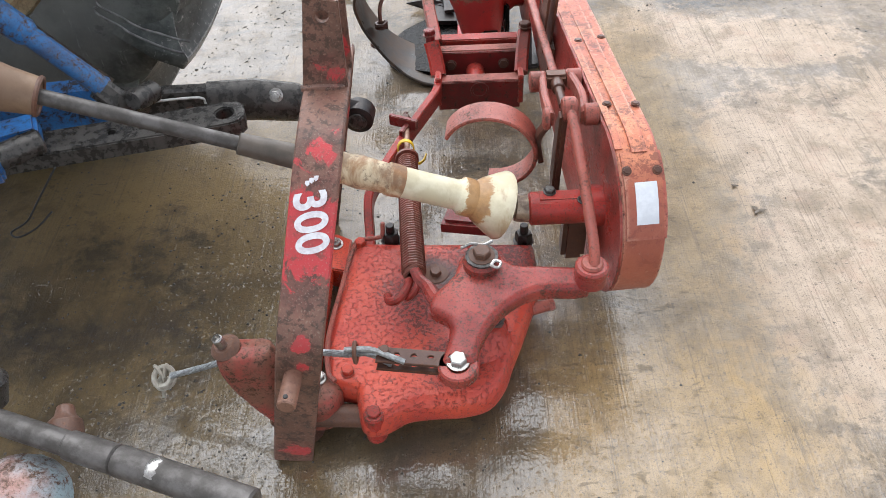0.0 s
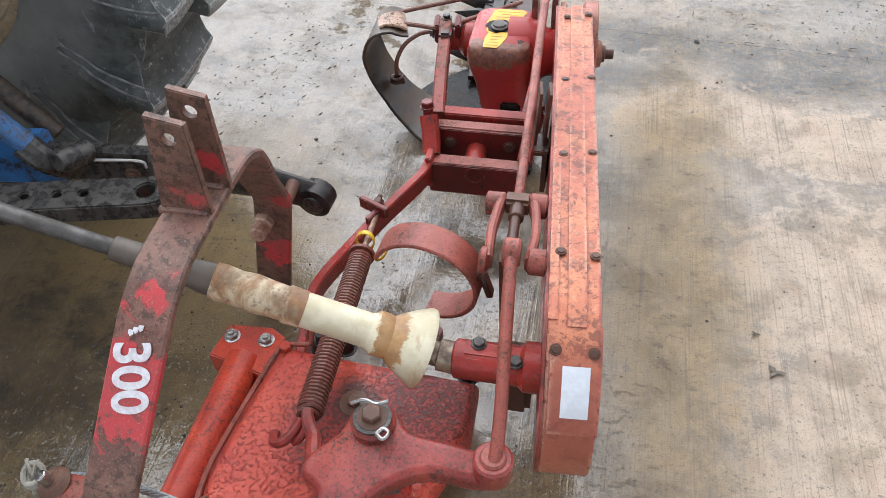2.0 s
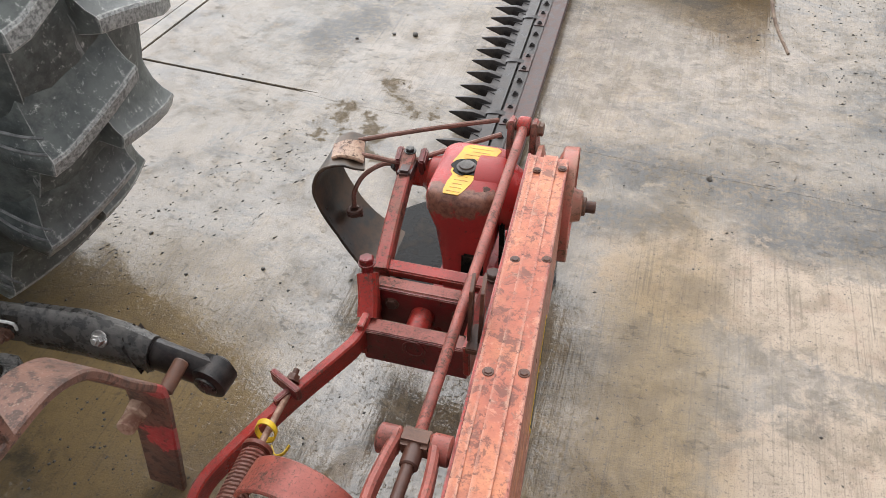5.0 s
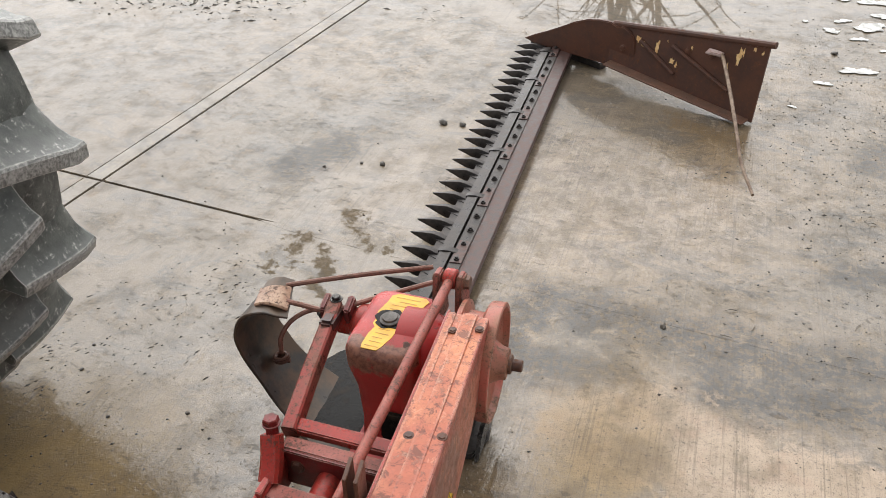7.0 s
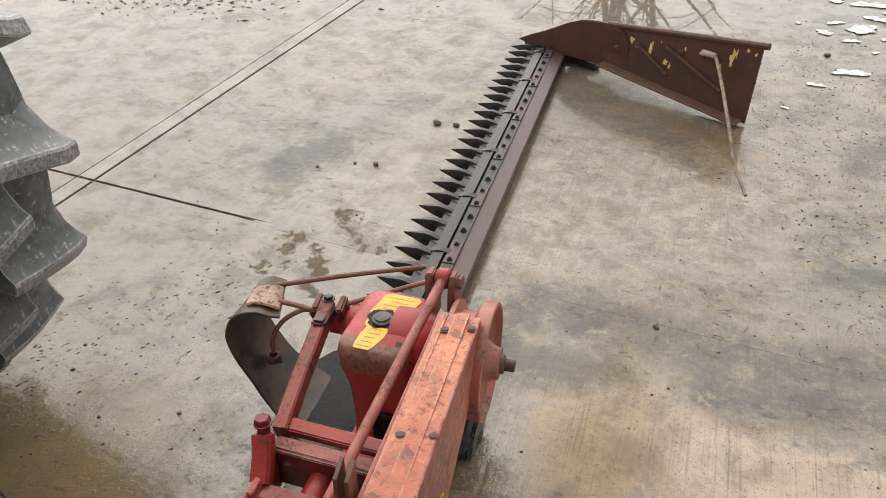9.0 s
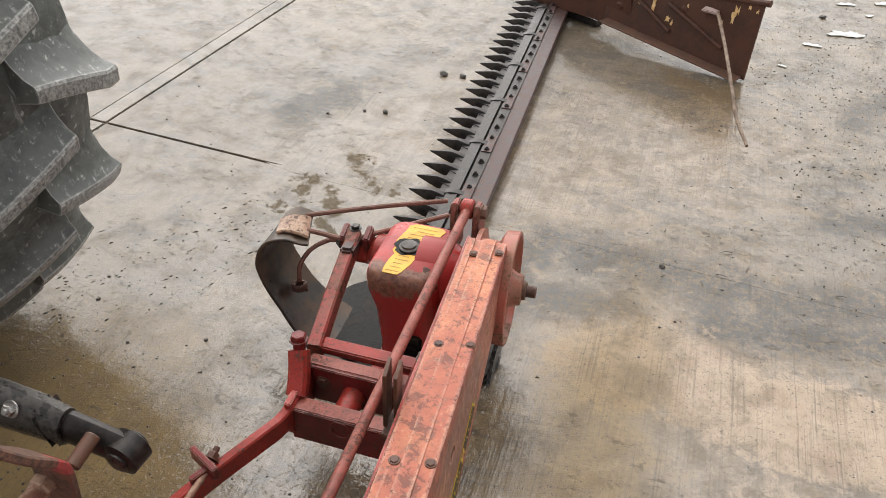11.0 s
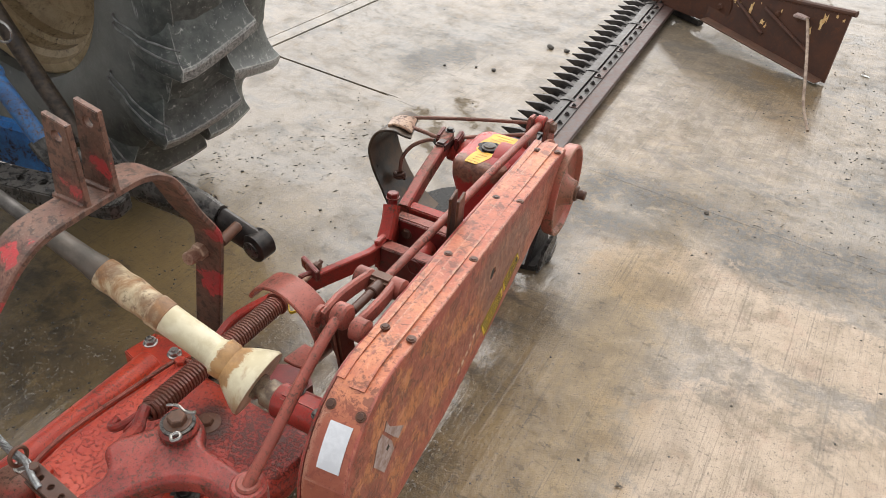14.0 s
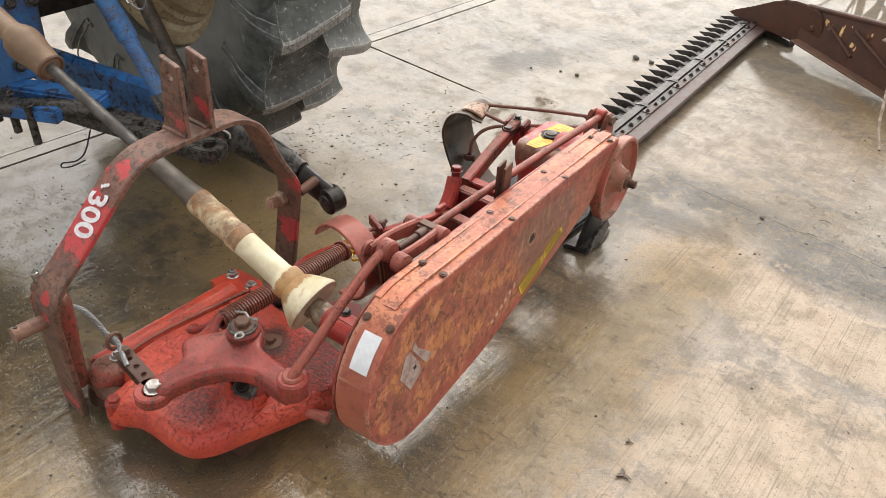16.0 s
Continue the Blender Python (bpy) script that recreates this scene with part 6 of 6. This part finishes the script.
part("rusty_sleeve", turned(B(), A1 - pd * 0.208, -pd, [(0, 0.026), (0.002, 0.031), (0.03, 0.032), (0.034, 0.029), (0.06, 0.03), (0.085, 0.032), (0.11, 0.029), (0.135, 0.031), (0.15, 0.03), (0.152, 0.025)], 24), M_SLEEVE, shaft, "sleeve banded with rust")
part("outer_tube", turned(B(), A1 - pd * 0.355, -pd, [(0, 0.024), (0.002, 0.0265), (0.02, 0.026), (0.034, 0.0235), (0.16, 0.0195), (0.162, 0.015)], 20), bare("brown_stained_tube", (0.125, 0.1, 0.08), (0.08, 0.068, 0.055), 0.45, 0.0, 18.0), shaft, "brown stained outer tube")
part("inner_shaft", turned(B(), A1 - pd * 0.5, -pd, [(0, 0.0135), (L - 0.45, 0.0135)], 16), M_SHAFT, shaft)
boot = part("boot", turned(B(), A0, -pd, [(0.0, 0.026), (0.0, 0.031), (0.01, 0.033), (0.045, 0.037), (0.078, 0.043), (0.096, 0.0435), (0.112, 0.039), (0.126, 0.031), (0.138, 0.0275), (0.3, 0.028), (0.5, 0.03)], 24), M_BOOT, shaft, "tan plastic boot with a rust-edged mouth")
part("boot_lip", swept(B(), [A0 + frame_of(pd)[0] * 0.0305 * math.cos(a) + frame_of(pd)[1] * 0.0305 * math.sin(a) for a in [2 * math.pi * i / 24 for i in range(24)]], circle(0.0045, 7), closed=True), M_RUST, boot)

# ---- tractor ----
tractor = thing("tractor", (-1.4, 1.2, 0.0), "old blue tractor seen from behind, dirty and greasy", "tractor")
C = V((-1.105, 1.922, 0.735))


def tyre_point(ang, y, r):
    return V((C.x + r * math.cos(ang), C.y + 0.92 * y, C.z + r * math.sin(ang)))


wheel = part("rear_wheel", turned(B(), C - V((0, 0.12, 0)), (0, 1, 0), [(0.17, 0.03), (0.18, 0.12), (0.165, 0.19), (0.175, 0.23), (0.17, 0.26), (0.13, 0.285), (0.12, 0.3), (0.085, 0.302), (0.075, 0.316), (0.035, 0.318), (0.025, 0.336), (0.0, 0.345), (0.0, 0.37), (0.012, 0.385), (0.03, 0.36), (0.1, 0.345), (0.2, 0.36), (0.24, 0.385), (0.24, 0.34), (0.21, 0.3), (0.2, 0.1), (0.19, 0.03)], 48), M_TAN_RIM, tractor, "tan-painted rear wheel with a dusty ag tyre")
prof_t = [(-0.165, 0.375), (-0.195, 0.42), (-0.212, 0.5), (-0.21, 0.57), (-0.2, 0.625), (-0.185, 0.655), (-0.13, 0.674), (-0.06, 0.684), (0.0, 0.686), (0.06, 0.684), (0.13, 0.674), (0.185, 0.655), (0.2, 0.625), (0.21, 0.57), (0.212, 0.5), (0.195, 0.42), (0.165, 0.375)]
rings = [[tyre_point(2 * math.pi * i / 72, y, r) for y, r in prof_t] for i in range(72)]
tyre = part("tyre", ring_faces(B(), rings, closed=True), M_TYRE, wheel, "worn black rubber tyre with grey dust")
LUGS = 18


def carcass(y):
    y = abs(y)
    return 0.686 - 0.6 * y * y if y < 0.185 else 0.665 - (y - 0.185) * 0.9


def lug_mesh(side):
    """One tread bar: across the tread to the shoulder, then tapering down the sidewall."""
    way = []
    for i in range(11):
        y = -0.035 + 0.215 * i / 10
        base = carcass(y) - 0.012
        way.append((y, base, 0.0, 1.0, 0.738 - 0.5 * y * y - base, 1.0, i / 10))
    way += [(0.19, 0.642, 0.38, 0.92, 0.078, 1.0, 1.06), (0.196, 0.618, 0.8, 0.6, 0.046, 0.8, 1.1), (0.2, 0.595, 0.97, 0.25, 0.026, 0.55, 1.12), (0.204, 0.57, 1.0, 0.0, 0.016, 0.4, 1.12), (0.206, 0.545, 1.0, 0.0, 0.007, 0.3, 1.12), (0.205, 0.525, 1.0, 0.0, 0.001, 0.2, 1.12)]
    rings = []
    for y, base, ny, nr, h, ramp, t in way:
        a = radians(-3.5 * t - 1.5 * t * t)
        half = 0.014 + 0.003 * min(t, 1.0)
        shape = ((-half - 0.012 * ramp, 0.0), (-half - 0.002, h - 0.01 * ramp), (-half, h * 0.97), (-half + 0.004, h), (half - 0.004, h), (half + 0.002, h * 0.95), (half + 0.012, h * 0.68), (half + 0.012 + 0.022 * ramp, h * 0.4), (half + 0.012 + 0.055 * ramp, h * 0.17), (half + 0.012 + 0.085 * ramp, 0.0))
        ring = []
        for s, k in shape:
            r = base + nr * k
            ring.append(tyre_point(a + s / 0.7, side * (y + ny * k), r))
        rings.append(ring)
    return ring_faces(B(), rings)


for side, start in ((-1, -10.0), (1, 0.2)):
    for i in range(LUGS):
        turn_by = Matrix.Translation(C) @ Matrix.Rotation(-radians(start + 360.0 / LUGS * i), 4, "Y") @ Matrix.Translation(-C)
        if i == 0:
            keep = part("tread_lug", lug_mesh(side), M_TYRE, tyre, sharp=28)
            keep.matrix_basis = turn_by
        else:
            again(keep, turn_by, tyre)
bead = B()
for s, lift in ((0.026, 0.001), (0.062, 0.0)):
    pts = []
    for y, r, k in ((0.214, 0.7, 1.06), (0.224, 0.665, 1.09), (0.226, 0.63, 1.12), (0.2215, 0.6, 1.13), (0.2205, 0.57, 1.13), (0.2135, 0.545, 1.12), (0.2125, 0.51, 1.1), (0.2125, 0.49, 1.02), (0.213, 0.484, 0.86), (0.213, 0.49, 0.7)):
        shift = s * (1.0 if r > 0.6 else 0.85)
        pts.append(tyre_point(radians(-3.5 * k - 1.5 * k * k) + shift / 0.7, -(y + lift), r))
    swept(bead, smooth_line(pts, 3), circle(0.0028, 6))
keep = None
for i in range(LUGS):
    turn_by = Matrix.Translation(C) @ Matrix.Rotation(-radians(-10.0 + 360.0 / LUGS * i), 4, "Y") @ Matrix.Translation(-C)
    if keep is None:
        keep = part("mould_line", bead, M_TYRE_EDGE, tyre)
        keep.matrix_basis = turn_by
    else:
        again(keep, turn_by, tyre)
part("hub", turned(B(), C - V((0, 0.1, 0)), (0, 1, 0), [(0, 0.12), (0.06, 0.12), (0.08, 0.08), (0.12, 0.07)], 24), M_TAN_RIM, wheel)
part("axle_housing", turned(B(), (C.x, 0.3, C.z + 0.02), (0, 1, 0), [(0, 0.17), (0.75, 0.17), (0.95, 0.13), (1.2, 0.11), (1.46, 0.11), (1.5, 0.15), (1.56, 0.15)], 24), M_STEEL, tractor, "dark greasy axle housing")
part("transmission", block(B(), pose(-1.5, 1.1, 0.72), (1.1, 0.38, 0.36), 0.06), M_BLUE, tractor, "blue cast transmission case")
part("axle_carrier", block(B(), pose(-1.3, 1.28, 0.64), (0.34, 0.9, 0.24), 0.05), M_KNIFE, tractor, "black greasy casting under the axle")
# right lower link
l0, l1 = V((-0.66, 1.495, 0.365)), V((-0.4, 1.548, 0.334))
linkr = part("lower_link", swept(B(), [l0, l1], oblong(0.028, 0.085, 0.006), side=(0, 1, 0)), M_STEEL, tractor, "dark steel lower link arm")
part("link_sleeve", swept(B(), [(-0.43, 1.543, 0.336), (-0.33, 1.556, 0.328), (-0.25, 1.56, 0.315), (-0.2, 1.56, 0.305)], circle(0.05, 14, 0.64), side=(0, 0, 1), scale=[0.98, 1.04, 0.98, 0.85]), M_STEEL, linkr)
part("link_end", swept(B(), [(-0.26, 1.562, 0.318), (-0.2, 1.565, 0.3), (-0.15, 1.57, 0.28), (-0.1, 1.574, 0.262), (-0.078, 1.575, 0.256)], circle(0.037, 14, 0.62), side=(0, 0, 1), scale=[0.9, 1.0, 0.98, 0.95, 0.6]), M_KNIFE, linkr)
part("ball_socket", turned(B(), (-0.105, 1.548, 0.262), (0.1, 1, 0.05), [(0, 0.026), (0.004, 0.036), (0.044, 0.036), (0.048, 0.028)], 24), M_KNIFE, linkr)
part("ball", turned(B(), (-0.105, 1.54, 0.262), (0.1, 1, 0.05), [(0, 0.012), (0.004, 0.022), (0.06, 0.022), (0.066, 0.012)], 18), M_STEEL, linkr)
part("lock_bolt", hex_bolt(B(), (-0.276, 1.535, 0.352), (0, -1, 0.5), 0.0115, 0.012, 0.016, 0.005), M_ZINC, linkr, "bright lock bolt")
part("end_collar", block(B(), pose(-0.225, 1.56, 0.312, 0, -14, 0), (0.022, 0.06, 0.09), 0.012), M_STEEL, linkr)
part("check_wire", swept(B(), smooth_line([(-0.6, 1.485, 0.375), (-0.52, 1.5, 0.373), (-0.44, 1.516, 0.366), (-0.43, 1.516, 0.35)], 4), circle(0.003, 6)), M_PAPER, linkr)
part("hanging_wire", swept(B(), smooth_line([(-0.66, 1.25, 0.4), (-0.74, 1.26, 0.3), (-0.765, 1.24, 0.27), (-0.79, 1.215, 0.265), (-0.77, 1.2, 0.265), (-0.73, 1.21, 0.28), (-0.7, 1.235, 0.3)], 5), circle(0.0022, 6)), M_BLACK, linkr, "thin black wire hanging loose")
part("link_nut", hex_bolt(B(), (-0.47, 1.52, 0.325), (0.2, -1, 0), 0.012, 0.012, 0.016, 0.01), M_RUST, linkr)
part("link_front", swept(B(), [(-1.25, 1.42, 0.372), (-0.62, 1.503, 0.368)], oblong(0.04, 0.13, 0.012), side=(0, 1, 0)), M_BLUE_GRIMY, linkr, "blue-painted front half, paint half gone")
# lift rod
lr = part("lift_link", swept(B(), [(-0.6, 1.437, 0.455), (-0.7, 1.437, 0.577), (-0.8, 1.437, 0.697), (-1.02, 1.437, 0.96)], circle(0.021, 14)), M_BLUE, tractor, "blue lift link with chipped paint")
part("knuckle", turned(B(), (-0.7, 1.437, 0.577), V((-0.1, 0, 0.12)), [(0, 0.022), (0.012, 0.028), (0.5, 0.028), (0.52, 0.022)], 16), M_BLUE, lr)
part("fork", swept(B(), smooth_line([(-0.61, 1.437, 0.455), (-0.585, 1.44, 0.42), (-0.57, 1.46, 0.39), (-0.56, 1.485, 0.365)], 4), oblong(0.05, 0.04, 0.01)), M_STEEL, lr)
part("fork_pin", turned(B(), (-0.545, 1.425, 0.425), (0.3, 1, -0.3), [(0, 0.018), (0.01, 0.024), (0.07, 0.024), (0.08, 0.016)]), M_STEEL, lr)
part("linch_ring", swept(swept(B(), [V((-0.69, 1.46, 0.7)) + V((0.022 * math.cos(a), 0.01 * math.sin(a), 0.022 * math.sin(a))) for a in [2 * math.pi * i / 20 for i in range(20)]], circle(0.0028, 6), closed=True), [V((-0.655, 1.455, 0.695)) + V((0.022 * math.cos(a), 0.008 * math.cos(a), 0.024 * math.sin(a))) for a in [2 * math.pi * i / 20 for i in range(20)]], circle(0.0028, 6), closed=True), M_ZINC, lr, "bright linchpin rings")
part("second_stay", swept(B(), [(-0.66, 1.58, 0.36), (-0.78, 1.6, 0.475), (-0.92, 1.62, 0.635), (-1.05, 1.64, 0.8)], circle(0.022, 12)), bare("grease_caked_brown_steel", (0.085, 0.06, 0.04), (0.035, 0.027, 0.022), 0.45, 0.0, 60.0, 0.9), tractor, "greasy brown stay")
# drawbar
dd = V((-1.0, -0.22, 0.0)).normalized()
db0 = V((-0.318, 1.4, 0.0))
m = Matrix(((dd.x, -dd.y, 0, db0.x), (dd.y, dd.x, 0, db0.y), (0, 0, 1, 0), (0, 0, 0, 1)))
part("drawbar", slab(B(), [(0.008, -0.036), (0.03, -0.04), (0.9, -0.04), (0.9, 0.04), (0.03, 0.04), (0.008, 0.036), (-0.004, 0.02), (-0.004, -0.02)], 0.375, 0.412, m, 0.003, holes=((0.036, 0, 0.0185), (0.15, 0, 0.0085), (0.2, 0.0, 0.0085), (0.26, 0.0, 0.0085))), M_STEEL, tractor, "dark wet drawbar with pin holes")
hanger = part("drawbar_hanger", block(B(), pose(-0.86, 1.265, 0.432, 0, 0, 24), (0.34, 0.07, 0.045), 0.008), M_BLUE_GRIMY, tractor, "blue-black drawbar hanger rails")
part("front_rail", block(B(), pose(-0.9, 1.14, 0.425, 0, 0, 26), (0.36, 0.035, 0.04), 0.006), M_BLUE_GRIMY, hanger)
part("hanger_bar", rod(B(), (-1.1, 0.98, 0.43), (-0.69, 1.3, 0.43), 0.026), M_STEEL, hanger)
bracket = part("side_bracket", block(B(), pose(-0.965, 1.25, 0.66, 0, 4, 6), (0.045, 0.19, 0.44), 0.012), M_BLUE, tractor, "blue bracket plate with bolts")
for y, z in ((1.262, 0.668), (1.322, 0.66), (1.245, 0.5)):
    part("bracket_bolt", hex_bolt(B(), (-0.944, y, z), (1, 0, 0.1), 0.014, 0.012, 0.02), M_STEEL, bracket)
for x in (-0.8, -0.9, -1.0):
    part("hanger_bolt", rod(hex_bolt(B(), (x, 1.17, 0.455), (0, 0, 1), 0.015, 0.012, 0.02), (x, 1.17, 0.34), (x, 1.17, 0.46), 0.011), M_STEEL, hanger)
# left lower link
linkl = part("lower_link", rod(B(), (-0.9, 0.82, 0.36), (-0.44, 0.66, 0.35), 0.019), M_SHAFT, tractor, "grey tubular check link")
part("link_collar", rod(B(), (-0.47, 0.67, 0.35), (-0.39, 0.642, 0.35), 0.0225), M_SHAFT, linkl)
part("link_rear", rod(B(), (-0.39, 0.642, 0.35), (-0.18, 0.565, 0.35), 0.0235), M_SHAFT, linkl)
part("weld_lump", turned(B(), (-0.325, 0.618, 0.366), (0.1, 0, 1), [(0, 0.018), (0.006, 0.012), (0.008, 0.004)], 10), M_ZINC, linkl)
ball = part("ball_joint", turned(B(), (-0.56, 0.63, 0.24), (0.15, -0.3, 1), [(0, 0.03), (0.01, 0.06), (0.03, 0.074), (0.06, 0.068), (0.08, 0.048), (0.088, 0.025)], 22), M_BALL, linkl, "grey ball joint with old red and blue paint")
part("ball_lug", turned(B(), (-0.5, 0.7, 0.31), (-0.05, 0.3, 0.1), [(0, 0.03), (0.03, 0.026), (0.04, 0.016), (0.055, 0.013), (0.058, 0.008)], 16), M_RUST, linkl)
part("ball_side", turned(B(), (-0.6, 0.6, 0.3), (-0.5, -0.5, 0.6), [(0, 0.03), (0.02, 0.03), (0.026, 0.02)]), M_SHAFT, linkl)
part("link_knob", turned(B(), (-0.69, 0.82, 0.25), (0.3, 0.3, 1), [(0, 0.03), (0.05, 0.03), (0.058, 0.02)]), M_STEEL, linkl)

# ---- loose things on the yard ----
rnd = random.Random(11)


def clod(x, y, size):
    bm = B()
    bmesh.ops.create_icosphere(bm, subdivisions=2, radius=size)
    for v in bm.verts:
        v.co *= 0.7 + 0.6 * noise.noise(v.co * (0.9 / size) + V((x, y, 0)) * 7)
        v.co.z = max(v.co.z * 0.6, -size * 0.25)
        v.co += V((x, y, size * 0.22))
    ob = part("mud_clod", bm, M_MUD, None, sharp=60)
    tagged(ob, "small dark clod of wet mud on concrete", "clod", "mud clods on the yard")


for x, y, q in ((-0.298, 3.282, 0.014), (-0.189, 3.634, 0.022), (-0.115, 3.64, 0.02), (-0.375, 3.27, 0.008), (-0.494, 3.212, 0.008), (-0.68, 2.2, 0.006), (-0.65, 2.114, 0.007), (0.735, 2.697, 0.011), (-0.48, 2.0, 0.006), (-0.302, 2.066, 0.007), (1.25, 4.7, 0.02)):
    clod(x, y, q)


def flake(name, material, x, y, size, label, category, group="", curl=0.3, seed=0, lobes=0):
    """A thin crumpled sheet with a ragged outline, or a lobed leaf."""
    r = random.Random(seed)
    k = 4 * lobes if lobes else 23
    pts = []
    for i in range(k):
        a = 2 * math.pi * i / k + r.uniform(-0.1, 0.1)
        q = size * ((1.15, 0.5, 0.3, 0.55)[i % 4] if lobes else (0.62 + 0.25 * r.random() + 0.25 * math.sin(2 * a + seed) + 0.14 * math.sin(5 * a + 2 * seed)) * (0.8 + 0.4 * abs(math.cos(a))))
        pts.append(V((x + q * math.cos(a), y + q * math.sin(a) * 0.8, 0.0025 + curl * size * r.random())))
    bm = B()
    low, high = [bm.verts.new(p) for p in pts], [bm.verts.new(p + V((0, 0, 0.0012))) for p in pts]
    c0, c1 = bm.verts.new((x, y, 0.0006)), bm.verts.new((x, y, 0.003 + curl * size * 0.4))
    for i in range(k):
        j = (i + 1) % k
        bm.faces.new((low[i], low[j], high[j], high[i])), bm.faces.new((c0, low[j], low[i])), bm.faces.new((c1, high[i], high[j]))
    tagged(part(name, bm, material, None), label, category, group)


flake("leaf", M_LEAF, 0.86, 1.471, 0.02, "curled wet brown leaf on concrete", "leaf", "leaves", 0.2, 3, 3)
flake("leaf", M_LEAF, 0.828, 1.564, 0.01, "curled wet brown leaf on concrete", "leaf", "leaves", 0.2, 5, 3)
for i, (x, y, q) in enumerate(((1.33, 4.53, 0.062), (1.19, 4.37, 0.032), (1.07, 4.12, 0.016), (1.25, 4.98, 0.045), (1.42, 5.06, 0.085), (1.3, 5.12, 0.04), (1.36, 4.9, 0.035), (1.55, 4.95, 0.05), (1.5, 5.22, 0.06), (1.22, 5.6, 0.12), (1.33, 5.45, 0.05), (1.1, 5.72, 0.07), (0.85, 5.62, 0.06), (1.48, 5.42, 0.08), (1.62, 5.3, 0.07), (1.7, 5.05, 0.06), (1.14, 5.08, 0.02), (1.45, 4.78, 0.02))):
    flake("paper_scrap", M_PAPER, x, y, q, "soaked torn white scrap lying on wet concrete", "scrap", "white scraps", 0.03, 20 + i)


def twig(points, r, seed):
    bm = swept(B(), smooth_line(points, 4), circle(r, 6), scale=lambda t: 1 - 0.5 * t)
    tagged(part("twig", bm, M_LEAF, None), "thin wet twig on concrete", "twig", "twigs")


for i in range(26):
    kind = i % 3
    cx, cy = ((-0.45, 4.72), (0.95, 2.72), (1.3, 3.3))[kind]
    x, y = cx + rnd.uniform(-0.28, 0.28), cy + rnd.uniform(-0.14, 0.14)
    a, s = rnd.uniform(0, 6.28), rnd.uniform(0.008, 0.022)
    twig([(x, y, 0.003), (x + s * math.cos(a), y + s * math.sin(a), 0.006), (x + 2.0 * s * math.cos(a + 0.15), y + 2.0 * s * math.sin(a + 0.15), 0.003)], 0.0012, i)
# grit: crumbs of mud and gravel, thickest along the tyre track
verts, faces = [], []
for i in range(7600):
    k = rnd.random()
    a, long, size = rnd.uniform(0, 6.28), 1.0, 1.0
    if k < 0.07:
        f, off = rnd.random(), rnd.gauss(0, 0.13)
        x, y = -0.74 + 0.34 * f + 0.75 * off, 2.0 + 0.62 * f - 0.5 * off
        a, long, size = rnd.gauss(1.0, 0.25), rnd.uniform(1.2, 3.2), 0.8
    elif k < 0.46:
        x, y = rnd.gauss(1.35, 0.32), rnd.gauss(3.75, 0.75)
        a, long, size = rnd.gauss(0.1, 0.7), rnd.uniform(0.8, 1.9), 1.0
    elif k < 0.72:
        x, y = rnd.gauss(-0.55, 0.35), rnd.gauss(1.25, 0.4)
    elif k < 0.82:
        x, y = rnd.gauss(-2.1, 0.4), rnd.gauss(4.72, 0.16)
        long, size = rnd.uniform(1.0, 3.0), 2.2
    else:
        x, y = rnd.uniform(-2.0, 1.9), rnd.uniform(0.4, 5.2)
    q = size * (0.0008 + 0.0034 * rnd.random() ** 3)
    b = len(verts)
    for j in range(4):
        u, v = q * long * rnd.uniform(0.7, 1.4) * math.cos(j * 1.57), q * rnd.uniform(0.7, 1.4) * math.sin(j * 1.57)
        verts.append((x + u * math.cos(a) - v * math.sin(a), y + u * math.sin(a) + v * math.cos(a), 0.0))
    verts.append((x, y, q * rnd.uniform(0.5, 1.1)))
    faces += [(b, b + 1, b + 4), (b + 1, b + 2, b + 4), (b + 2, b + 3, b + 4), (b + 3, b, b + 4)]
me = bpy.data.meshes.new("grit")
me.from_pydata(verts, [], faces)
me.materials.append(M_MUD)
tagged(new("grit", me), "scattered dark crumbs of mud and gravel", "grit", kind="stuff")

# ---- bare trees beyond the yard, mirrored in the puddle ----


def bare_tree(x, y, h, seed):
    r = random.Random(seed)
    tree = thing("bare_tree", (x, y, 0.0), "leafless grey tree standing beyond the wet yard", "tree", "bare trees")
    trunk = smooth_line([(x, y, -0.3), (x + r.uniform(-0.1, 0.1), y, h * 0.3), (x + r.uniform(-0.3, 0.3), y, h * 0.65), (x + r.uniform(-0.5, 0.5), y, h)], 5)
    part("trunk", swept(B(), trunk, circle(0.085, 10), scale=lambda t: 1 - 0.85 * t), M_BARK, tree)
    bm = B()
    for i in range(15):
        p = trunk[r.randrange(5, len(trunk) - 1)]
        a, s = r.uniform(0, 6.28), r.uniform(0.8, 2.4)
        d = V((math.cos(a), math.sin(a) * 0.6, r.uniform(0.3, 0.9))) * s
        limb = smooth_line([p, p + d * 0.4 + V((0, 0, 0.1)), p + d + V((0, 0, 0.3 * s))], 4)
        swept(bm, limb, circle(0.035, 6), scale=lambda t: 1 - 0.8 * t)
        for j in range(6):
            q = limb[r.randrange(2, len(limb))]
            e = V((r.uniform(-1, 1), r.uniform(-0.6, 0.6), r.uniform(-0.2, 1))) * r.uniform(0.3, 0.9)
            swept(bm, [q, q + e * 0.5 + V((0, 0, 0.05)), q + e], circle(0.012, 5), scale=lambda t: 1 - 0.6 * t)
    part("branches", bm, M_BARK, tree)


for i, (x, y, h) in enumerate(((-0.95, 13.5, 7.0), (-0.7, 13.9, 6.5), (-0.47, 13.4, 6.0), (-0.2, 14.0, 6.5))):
    bare_tree(x, y, h, 40 + i)
